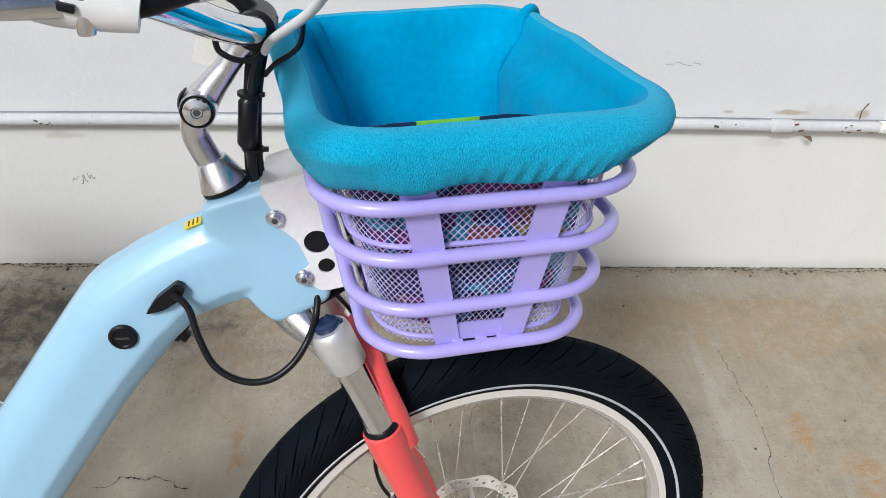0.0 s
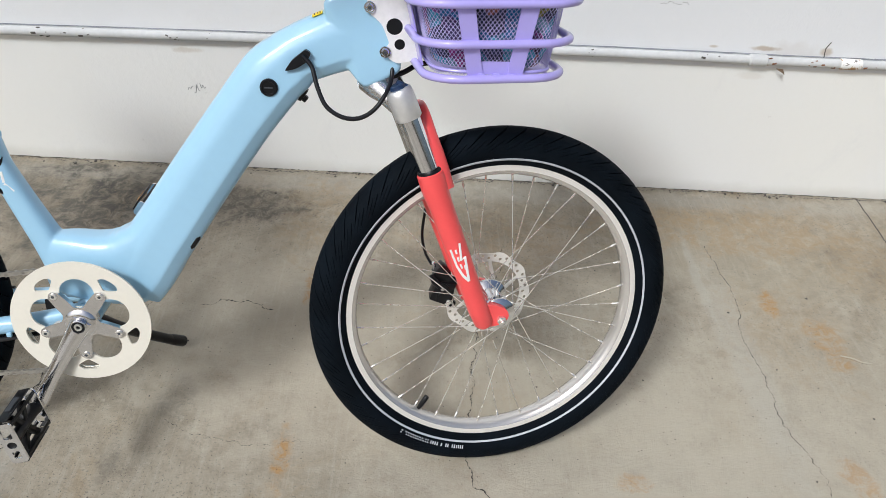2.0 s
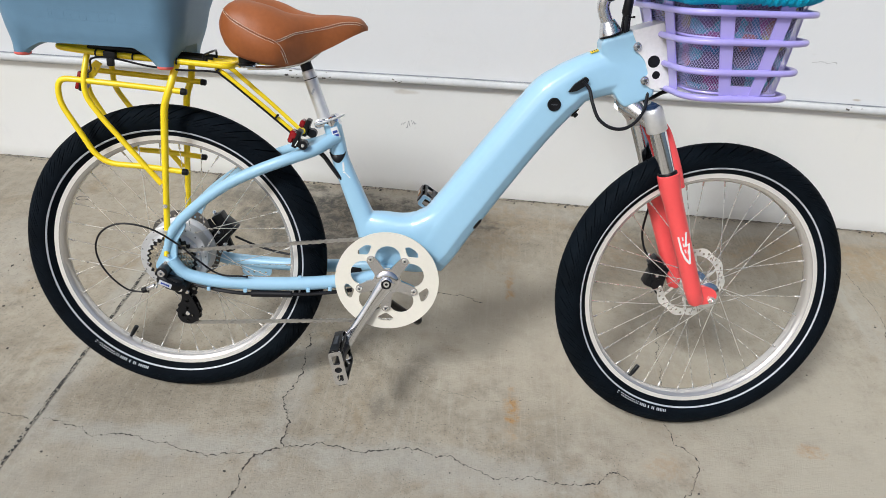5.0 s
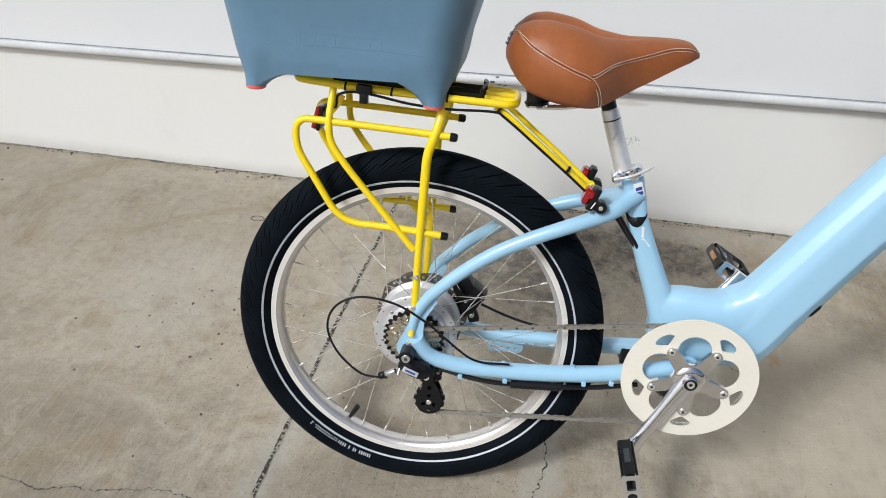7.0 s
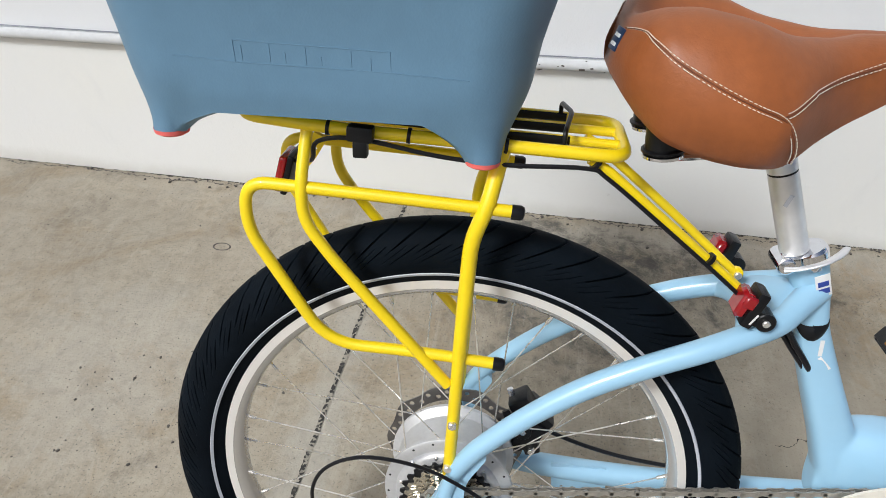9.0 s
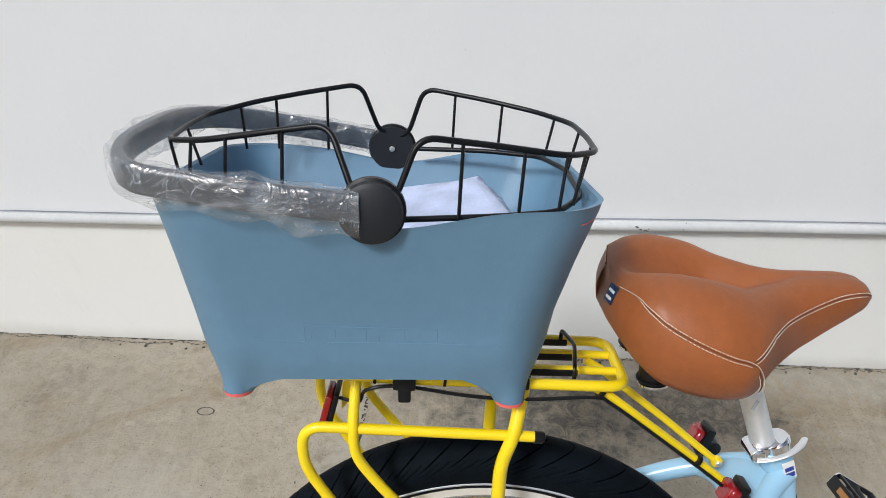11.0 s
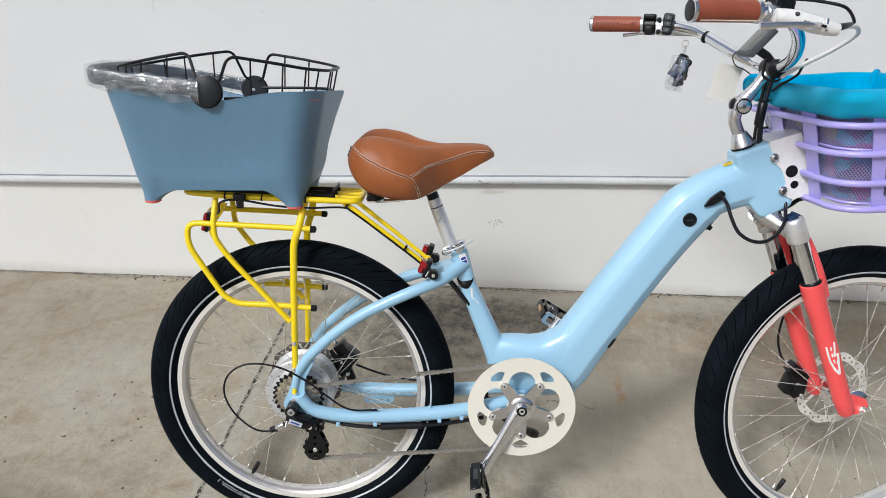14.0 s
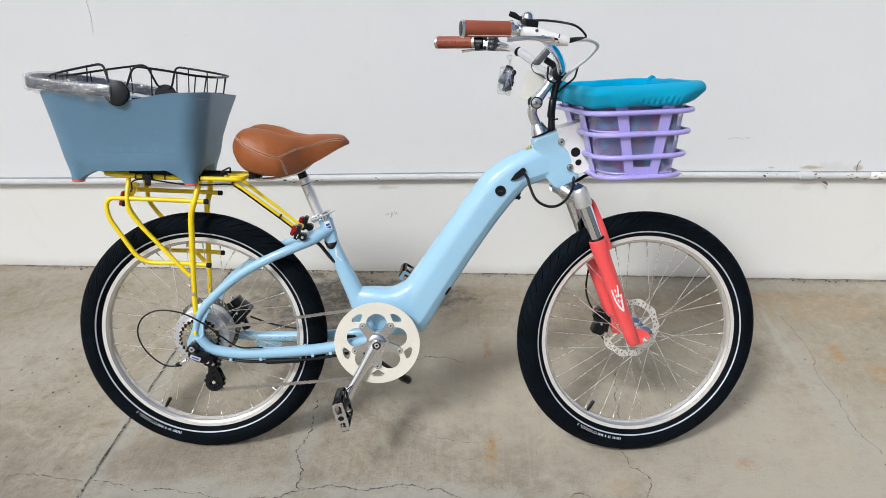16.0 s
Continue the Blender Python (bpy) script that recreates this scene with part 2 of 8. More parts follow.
def print_fabric():
    m = shade("print_cotton", (0.1, 0.2, 0.4), 0.8)
    n, l = m.node_tree.nodes, m.node_tree.links
    co = n.new("ShaderNodeTexCoord")
    vo = node(m, "ShaderNodeTexVoronoi", Scale=42.0, Randomness=1.0)
    l.new(co.outputs["Object"], vo.inputs["Vector"])
    sp = n.new("ShaderNodeSeparateColor")
    l.new(vo.outputs["Color"], sp.inputs[0])
    cr = n.new("ShaderNodeValToRGB")
    cr.color_ramp.interpolation = "CONSTANT"
    stops = ((0.0, (0.005, 0.008, 0.028)), (0.30, (0.012, 0.14, 0.32)), (0.42, (0.05, 0.38, 0.50)), (0.62, (0.24, 0.03, 0.19)), (0.70, (0.05, 0.018, 0.10)), (0.86, (0.32, 0.30, 0.04)), (0.91, (0.30, 0.10, 0.06)), (0.95, (0.16, 0.36, 0.44)))
    while len(cr.color_ramp.elements) < len(stops):
        cr.color_ramp.elements.new(0.5)
    for e, (p, c) in zip(cr.color_ramp.elements, stops):
        e.position, e.color = p, (*c, 1)
    l.new(sp.outputs[0], cr.inputs[0])
    tone = mix(m, remap(m, noise_of(m, 55, 4, 0.6, 2.0), 0.46, 0.6, 0, 0.8), cr.outputs[0], (0.02, 0.035, 0.1))
    l.new(tone, n["Principled BSDF"].inputs["Base Color"])
    return m


def terry():
    m = shade("turquoise_terry", (0.020, 0.45, 0.70), 0.95, var=0.10, scale=10, sheen=0.10, spec=0.05, fine=0.12)
    n, l = m.node_tree.nodes, m.node_tree.links
    b = n["Principled BSDF"]
    co = n.new("ShaderNodeTexCoord")
    wob = node(m, "ShaderNodeTexNoise", Scale=60.0, Detail=2.0)
    l.new(co.outputs["Object"], wob.inputs["Vector"])
    mx = n.new("ShaderNodeVectorMath")
    mx.operation = "MULTIPLY_ADD"
    mx.inputs[1].default_value = (0.004, 0.004, 0.004)
    l.new(wob.outputs["Color"], mx.inputs[0])
    l.new(co.outputs["Object"], mx.inputs[2])
    tall = n.new("ShaderNodeVectorMath")
    tall.operation = "MULTIPLY"
    tall.inputs[1].default_value = (1.0, 1.0, 0.42)
    l.new(mx.outputs[0], tall.inputs[0])
    vo = node(m, "ShaderNodeTexVoronoi", Scale=1050.0, Randomness=0.85)
    l.new(tall.outputs[0], vo.inputs["Vector"])
    hgt = math_node(m, "ADD", math_node(m, "MULTIPLY", vo.outputs["Distance"], -1.2), math_node(m, "MULTIPLY", noise_of(m, 300, 2, 0.5), 0.25))
    # gaps between the loops get a darker colour in place of their shade
    tone = mix(m, remap(m, vo.outputs["Distance"], 0.30, 0.72), (0.026, 0.47, 0.73), (0.014, 0.35, 0.58))
    tone = mix(m, remap(m, noise_of(m, 26, 5, 0.65), 0.40, 0.68, 0, 0.22), tone, (0.018, 0.36, 0.58))
    l.new(tone, b.inputs["Base Color"])
    bp = node(m, "ShaderNodeBump", Strength=0.75, Distance=0.0012)
    l.new(hgt, bp.inputs["Height"])
    l.new(bp.outputs[0], b.inputs["Normal"])
    return m


def brushed(name, col, rough, stretch, metal=1.0):
    """Metal with a grain drawn one way."""
    m = shade(name, col, rough, metal, var=0.05, scale=8, rvar=0.06)
    n, l = m.node_tree.nodes, m.node_tree.links
    bp = node(m, "ShaderNodeBump", Strength=0.12, Distance=0.001)
    l.new(noise_of(m, 60, 3, 0.6, 0, stretch), bp.inputs["Height"])
    l.new(bp.outputs[0], n["Principled BSDF"].inputs["Normal"])
    return m


def film_plastic():
    """Thin clear wrapping: see-through, glossy along its wrinkles, milky where it bunches."""
    m = bpy.data.materials.new("clear_film")
    m.use_nodes = True
    n, l = m.node_tree.nodes, m.node_tree.links
    n.remove(n["Principled BSDF"])
    bp = node(m, "ShaderNodeBump", Strength=0.9, Distance=0.006)
    l.new(math_node(m, "ADD", noise_of(m, 30, 3, 0.55, 1.8), math_node(m, "MULTIPLY", noise_of(m, 75, 2, 0.5, 1.0), 0.3)), bp.inputs["Height"])
    clear = n.new("ShaderNodeBsdfTransparent")
    gloss = node(m, "ShaderNodeBsdfGlossy", Roughness=0.10)
    milk = n.new("ShaderNodeBsdfDiffuse")
    milk.inputs["Color"].default_value = (0.76, 0.83, 0.90, 1)
    l.new(bp.outputs[0], gloss.inputs["Normal"])
    crease = remap(m, math_node(m, "ABSOLUTE", math_node(m, "SUBTRACT", noise_of(m, 13, 4, 0.6, 2.6), 0.5), 0.0), 0.014, 0.0)
    bunch = remap(m, noise_of(m, 17, 3, 0.6, 1.0), 0.50, 0.72, 0.02, 0.32)
    one, two = n.new("ShaderNodeMixShader"), n.new("ShaderNodeMixShader")
    l.new(math_node(m, "MAXIMUM", bunch, math_node(m, "MULTIPLY", crease, 0.4)), one.inputs[0])
    l.new(clear.outputs[0], one.inputs[1])
    l.new(milk.outputs[0], one.inputs[2])
    two.inputs[0].default_value = 0.16
    l.new(one.outputs[0], two.inputs[1])
    l.new(gloss.outputs[0], two.inputs[2])
    l.new(two.outputs[0], n["Material Output"].inputs["Surface"])
    return m


M_FLOOR, M_WALL, M_PRINT, M_TERRY = concrete(), wall_paint(), print_fabric(), terry()
M_FLAP = shade("peeled_paint_back", (0.16, 0.11, 0.07), 0.85, var=0.3, scale=60)
M_PIPE = shade("painted_pipe", (0.57, 0.575, 0.57), 0.9, spec=0.06, var=0.07, scale=6, bump=0.2, bscale=120)
def rusty_paint():
    """White pipe paint broken by patches of rust."""
    m = shade("rusted_pipe_paint", (0.82, 0.82, 0.81), 0.8)
    tone = mix(m, remap(m, noise_of(m, 26, 6, 0.7, 1.0), 0.52, 0.60), (0.80, 0.79, 0.76), (0.42, 0.25, 0.11))
    tone = mix(m, remap(m, noise_of(m, 40, 5, 0.7, 1.0), 0.60, 0.66), tone, (0.07, 0.05, 0.04))
    m.node_tree.links.new(tone, m.node_tree.nodes["Principled BSDF"].inputs["Base Color"])
    return m


M_RUSTY = rusty_paint()
M_SHADE_LINE = shade("grey_shade_line", (0.28, 0.29, 0.32), 0.9, var=0.3, scale=12)
M_RUST = shade("rust", (0.2, 0.085, 0.035), 0.9, var=0.4, scale=40, bump=0.6, bscale=400)
M_CRACK = shade("crack_shadow", (0.045, 0.04, 0.035), 0.95, var=0.3, scale=60)
def joint_fill():
    """Grey sealant with dark grit pressed into it."""
    m = shade("joint_sealant", (0.2, 0.19, 0.17), 0.9)
    l = m.node_tree.links
    co = m.node_tree.nodes.new("ShaderNodeTexCoord")
    vo = node(m, "ShaderNodeTexVoronoi", Scale=210.0, Randomness=1.0)
    l.new(co.outputs["Object"], vo.inputs["Vector"])
    sp = m.node_tree.nodes.new("ShaderNodeSeparateColor")
    l.new(vo.outputs["Color"], sp.inputs[0])
    tone = mix(m, remap(m, sp.outputs[0], 0.40, 0.55), (0.30, 0.275, 0.225), (0.03, 0.028, 0.025))
    l.new(tone, m.node_tree.nodes["Principled BSDF"].inputs["Base Color"])
    return m


M_JOINT = joint_fill()
M_DIRT = shade("grit", (0.09, 0.08, 0.07), 0.95, var=0.4, scale=80)
M_BLUE = shade("sky_blue_paint", (0.345, 0.575, 0.75), 0.36, var=0.02, scale=5, coat=0.45, rvar=0.04, fine=0.01)
M_YELLOW = shade("yellow_paint", (0.91, 0.67, 0.0), 0.38, var=0.04, scale=9, coat=0.3, fine=0.015)
M_LILAC = shade("lilac_paint", (0.44, 0.385, 0.83), 0.32, var=0.03, scale=9, coat=0.5, fine=0.015)
M_MESH = shade("pale_lilac_wire", (0.56, 0.52, 0.84), 0.34, var=0.03, scale=9, coat=0.3, fine=0.015)
M_CARD = shade("beige_card", (0.60, 0.58, 0.52), 0.8, var=0.06, scale=20)
M_CORAL = shade("coral_paint", (0.86, 0.09, 0.09), 0.35, var=0.03, scale=9, coat=0.35, fine=0.015)
M_CREAM = shade("cream_enamel", (0.78, 0.74, 0.64), 0.4, var=0.03, scale=9, fine=0.015)
M_WHITE = shade("white_paint", (0.78, 0.77, 0.75), 0.4, var=0.03, scale=9)
M_CHROME = shade("chrome", (0.82, 0.83, 0.86), 0.1, 1.0, var=0.04, scale=12, rvar=0.05)
M_ALLOY = brushed("polished_alloy", (0.76, 0.76, 0.775), 0.24, (1, 40, 1), 0.96)
M_SATIN = brushed("satin_alloy", (0.80, 0.80, 0.80), 0.36, (6, 6, 60), 0.6)
M_RIM = shade("silver_rim", (0.80, 0.765, 0.71), 0.3, 0.25, var=0.02, scale=20, rvar=0.04, fine=0.01)
M_WELL = shade("polished_rim", (0.70, 0.68, 0.65), 0.24, 0.7, var=0.02, scale=12, rvar=0.04, fine=0.01)
M_STEEL = shade("spoke_steel", (0.80, 0.78, 0.73), 0.27, 0.75, var=0.1, scale=20)
M_COG = shade("sprocket_steel", (0.58, 0.54, 0.45), 0.24, 0.95, var=0.15, scale=40)
M_DISC = shade("brake_steel", (0.74, 0.71, 0.65), 0.32, 0.2, var=0.08, scale=25)
M_DARKDISC = shade("dark_brake_steel", (0.16, 0.15, 0.14), 0.35, 0.6, var=0.15, scale=25)
M_CHAIN = shade("chain_steel", (0.44, 0.42, 0.38), 0.34, 0.75, var=0.2, scale=60)
M_HUB = shade("hub_alloy", (0.58, 0.58, 0.58), 0.40, 0.45, var=0.06, scale=15)
M_RUBBER = shade("tyre_rubber", (0.0035, 0.0058, 0.0088), 0.72, var=0.3, scale=18, bump=0.2, bscale=500, spec=0.06)
M_BLACK = shade("black_plastic", (0.0065, 0.0068, 0.008), 0.36, var=0.15, scale=20, bump=0.1, bscale=600, spec=0.28)
M_CABLE = shade("black_cable", (0.008, 0.008, 0.010), 0.32, var=0.1, scale=20, spec=0.3)
M_LEATHER = shade("tan_leather", (0.312, 0.094, 0.024), 0.5, var=0.14, scale=9, bump=0.15, bscale=420, fine=0.06)
M_GRIP = shade("brown_leather", (0.27, 0.065, 0.032), 0.55, var=0.15, scale=20, bump=0.3, bscale=400)
M_SEAM = shade("dark_seam", (0.17, 0.05, 0.016), 0.7)
M_THREAD = shade("cream_thread", (0.75, 0.68, 0.55), 0.8)
M_BIN = shade("slate_blue_plastic", (0.132, 0.245, 0.355), 0.47, var=0.05, scale=4, bump=0.12, bscale=500, fine=0.03)
M_FOOT = shade("coral_rubber", (0.85, 0.16, 0.14), 0.6)
M_GREY = shade("dark_grey_plastic", (0.045, 0.05, 0.058), 0.5, var=0.12, scale=20)
M_BOSS = shade("charcoal_plastic", (0.016, 0.018, 0.022), 0.5, var=0.1, scale=20, spec=0.35)
M_WRAPPED = shade("grey_handle", (0.072, 0.081, 0.096), 0.33, var=0.25, scale=18)
M_FILM = film_plastic()
M_RED = shade("red_lens", (0.27, 0.006, 0.010), 0.18, coat=0.4)
M_REFLECT = shade("reflective_stripe", (0.5, 0.52, 0.56), 0.45, var=0.08, scale=30)
M_LEAF = shade("green_print", (0.16, 0.50, 0.04), 0.8, var=0.3, scale=90)
M_ORANGE = shade("amber_reflector", (0.3, 0.13, 0.02), 0.25, coat=0.5)
M_NAVY = shade("navy_plastic", (0.012, 0.03, 0.08), 0.35)
M_STICKER = shade("yellow_sticker", (0.85, 0.62, 0.02), 0.5)
M_INK = shade("blue_ink", (0.03, 0.06, 0.3), 0.5)
M_CLOTH_IN = shade("turquoise_fleece", (0.006, 0.295, 0.53), 0.95, var=0.1, scale=8, bump=0.35, bscale=500, sheen=0.05, spec=0.05, fine=0.06)
M_BAG = shade("pale_plastic_bag", (0.5, 0.56, 0.75), 0.25, var=0.2, scale=25, bump=0.6, bscale=60)
M_LCD = shade("grey_screen", (0.075, 0.073, 0.07), 0.2, var=0.05)


# ---- shapes ----
class Geo:
    """Vertices and faces of one mesh."""

    def __init__(self, verts=(), faces=()):
        self.v, self.f = [tuple(p) for p in verts], [tuple(q) for q in faces]

    def add(self, other):
        k = len(self.v)
        self.v += other.v
        self.f += [tuple(i + k for i in q) for q in other.f]
        return self

    def move(self, m):
        self.v = [tuple(m @ Vector(p)) for p in self.v]
        return self

    def mesh(self, name, material, sharp=38):
        me = bpy.data.meshes.new(name)
        me.from_pydata(self.v, [], self.f)
        me.update()
        if sharp:
            me.shade_smooth()
            me.set_sharp_from_angle(angle=radians(sharp))
        me.materials.append(material)
        return me


def from_bm(bm):
    bm.verts.index_update()
    g = Geo([v.co for v in bm.verts], [[v.index for v in f.verts] for f in bm.faces])
    bm.free()
    return g


def fillet(points, r, k=6, closed=False):
    """A polyline with its corners rounded."""
    ps, out = [Vector(p) for p in points], []
    for i, p in enumerate(ps):
        if not closed and i in (0, len(ps) - 1):
            out.append(p)
            continue
        a, b = ps[i - 1], ps[(i + 1) % len(ps)]
        da, db = (a - p), (b - p)
        cut = min(r, da.length * 0.48, db.length * 0.48)
        s, e = p + da.normalized() * cut, p + db.normalized() * cut
        for j in range(k + 1):
            t = j / k
            out.append(s * (1 - t) ** 2 + p * 2 * t * (1 - t) + e * t * t)
    return out


def curve_through(points, k=8):
    """A smooth curve through the points."""
    ps, out = [Vector(p) for p in points], []
    for i in range(len(ps) - 1):
        p0, p1, p2, p3 = ps[max(i - 1, 0)], ps[i], ps[i + 1], ps[min(i + 2, len(ps) - 1)]
        for j in range(k):
            t = j / k
            out.append(0.5 * (2 * p1 + (p2 - p0) * t + (2 * p0 - 5 * p1 + 4 * p2 - p3) * t * t + (3 * p1 - p0 - 3 * p2 + p3) * t ** 3))
    return out + [ps[-1]]


def tube(path, r, n=10, closed=False, cap=True, flat=1.0, up=None):
    """A round (or flattened) bar swept along a path. r: one radius, or one for each point."""
    ps = [Vector(p) for p in path]
    rs = list(r) if isinstance(r, (list, tuple)) else [r] * len(ps)
    if len(rs) != len(ps):
        rs = [float(x) for x in np.interp(np.linspace(0, 1, len(ps)), np.linspace(0, 1, len(rs)), rs)]
    g, m = Geo(), len(ps)
    side = None
    for i, p in enumerate(ps):
        if closed:
            d = (ps[(i + 1) % m] - ps[i - 1]).normalized()
        else:
            d = (ps[min(i + 1, m - 1)] - ps[max(i - 1, 0)]).normalized()
        if side is None:
            side = d.cross(Vector(up) if up else (Vector((0, 1, 0)) if abs(d.y) < 0.9 else Vector((0, 0, 1)))).normalized()
        side = (side - d * side.dot(d)).normalized()
        other = d.cross(side)
        for k in range(n):
            a = 2 * math.pi * k / n
            g.v.append(tuple(p + rs[i] * (math.cos(a) * side + flat * math.sin(a) * other)))
    for i in range(m if closed else m - 1):
        j = (i + 1) % m
        for k in range(n):
            q = (k + 1) % n
            g.f.append((i * n + k, i * n + q, j * n + q, j * n + k))
    if cap and not closed:
        g.f.append(tuple(range(n - 1, -1, -1)))
        g.f.append(tuple((m - 1) * n + k for k in range(n)))
    return g


def loft(rings, cap=True, closed=True):
    """Skin over rings of equal count."""
    g, n = Geo(), len(rings[0])
    for ring in rings:
        g.v += [tuple(p) for p in ring]
    for i in range(len(rings) - 1):
        for k in range(n if closed else n - 1):
            q = (k + 1) % n
            g.f.append((i * n + k, i * n + q, (i + 1) * n + q, (i + 1) * n + k))
    if cap:
        g.f.append(tuple(range(n - 1, -1, -1)))
        g.f.append(tuple((len(rings) - 1) * n + k for k in range(n)))
    return g


def lathe(profile, n=48, closed=False):
    """Turned about the y axis; profile of (radius, y)."""
    g, m = Geo(), len(profile)
    for i in range(n):
        a = 2 * math.pi * i / n
        g.v += [(r * math.cos(a), y, r * math.sin(a)) for r, y in profile]
    for i in range(n):
        j = (i + 1) % n
        for k in range(m if closed else m - 1):
            q = (k + 1) % m
            g.f.append((i * m + k, j * m + k, j * m + q, i * m + q))
    return g


def disc(c, r, y0, y1, n=32, edge=0.0008):
    """A short cylinder across the bicycle, about (x, z), with softened edges."""
    return lathe([(0.0001, y0), (r - edge, y0), (r, y0 + edge), (r, y1 - edge), (r - edge, y1), (0.0001, y1)], n).move(Matrix.Translation((c[0], 0, c[1])))


def rod(a, b, r, n=12, r2=None):
    a, b = Vector(a), Vector(b)
    d = (b - a).normalized()
    e = min(0.001, r * 0.3)
    return tube([a, a + d * e * 0.2, a + d * e, b - d * e, b - d * e * 0.2, b], [r * 0.7, r * 0.9, r, r2 or r, (r2 or r) * 0.9, (r2 or r) * 0.7], n)


def plate(outline, holes, y0, y1):
    """A flat plate in the (x, z) plane with holes, from y0 to y1."""
    bm = bmesh.new()
    edges = []
    for loop in [outline, *holes]:
        vs = [bm.verts.new((x, y0, z)) for x, z in loop]
        edges += [bm.edges.new((vs[i], vs[(i + 1) % len(vs)])) for i in range(len(vs))]
    bmesh.ops.triangle_fill(bm, use_beauty=True, use_dissolve=False, edges=edges)
    faces = list(bm.faces)
    got = bmesh.ops.extrude_face_region(bm, geom=faces)
    bmesh.ops.translate(bm, vec=(0, y1 - y0, 0), verts=[v for v in got["geom"] if isinstance(v, bmesh.types.BMVert)])
    bmesh.ops.recalc_face_normals(bm, faces=bm.faces[:])
    return from_bm(bm)


def block(c, size, bevel=0.002, turn=(0, 0, 0), seg=2):
    bm = bmesh.new()
    bmesh.ops.create_cube(bm, size=1.0)
    for v in bm.verts:
        v.co = Vector((v.co.x * size[0], v.co.y * size[1], v.co.z * size[2]))
    bmesh.ops.bevel(bm, geom=bm.edges[:], offset=bevel, segments=seg, affect="EDGES", profile=0.6)
    return from_bm(bm).move(pose(*c, *turn))


def circle(cx, cz, r, n=24, a0=0.0):
    return [(cx + r * math.cos(a0 + 2 * math.pi * i / n), cz + r * math.sin(a0 + 2 * math.pi * i / n)) for i in range(n)]


def round_rect(x0, x1, y0, y1, r, k=8):
    """Corners-rounded rectangle, k + 1 points a corner, anticlockwise."""
    out = []
    for cx, cy, a in ((x1 - r, y1 - r, 0), (x0 + r, y1 - r, 90), (x0 + r, y0 + r, 180), (x1 - r, y0 + r, 270)):
        for i in range(k + 1):
            t = radians(a + 90 * i / k)
            out.append((cx + r * math.cos(t), cy + r * math.sin(t)))
    return out


def resample(loop, n):
    """A closed loop at n even steps."""
    ps = np.array([*loop, loop[0]], float)
    s = np.concatenate([[0], np.cumsum(np.linalg.norm(np.diff(ps, axis=0), axis=1))])
    t = np.linspace(0, s[-1], n, endpoint=False)
    return np.stack([np.interp(t, s, ps[:, k]) for k in range(ps.shape[1])], 1)


# ---- things and parts ----
BIKE = Matrix.Translation((-0.4587, -0.0459, 0.3131)) @ Matrix.Rotation(radians(3.2), 4, "Z") @ Matrix.Rotation(radians(-12.2), 4, "X") @ Matrix.Scale(1.0035, 4)
I4 = Matrix.Identity(4)


def thing(name, m, label, category, group="", kind=""):
    ob = new(name)
    ob.empty_display_size = 0.05
    ob.matrix_world = m
    return tagged(ob, label, category, group, kind)


def part(name, geo, material, parent, label="", m=None, sharp=38):
    me = geo if isinstance(geo, bpy.types.Mesh) else geo.mesh(name, material, sharp)
    ob = new(name, me)
    ob.parent = parent
    if m is not None:
        ob.matrix_basis = m
    if label:
        ob["label"] = label
    return ob


def solid(name, geo, material, label, category, group="", kind="", m=None, sharp=38):
    ob = new(name, geo.mesh(name, material, sharp))
    if m is not None:
        ob.matrix_world = m
    return tagged(ob, label, category, group, kind)


# ---- the setting ----
def ease(a, b, x):
    t = max(0.0, min(1.0, (x - a) / (b - a)))
    return t * t * (3 - 2 * t)


def floor_z(x, y):
    """The old slab sags a little under the front wheel."""
    return -0.0185 * ease(-0.45, 0.62, x) * (1 - ease(0.25, 0.88, y)) * (1 - ease(3, 8, abs(x))) * (1 - ease(2.5, 6, -y))


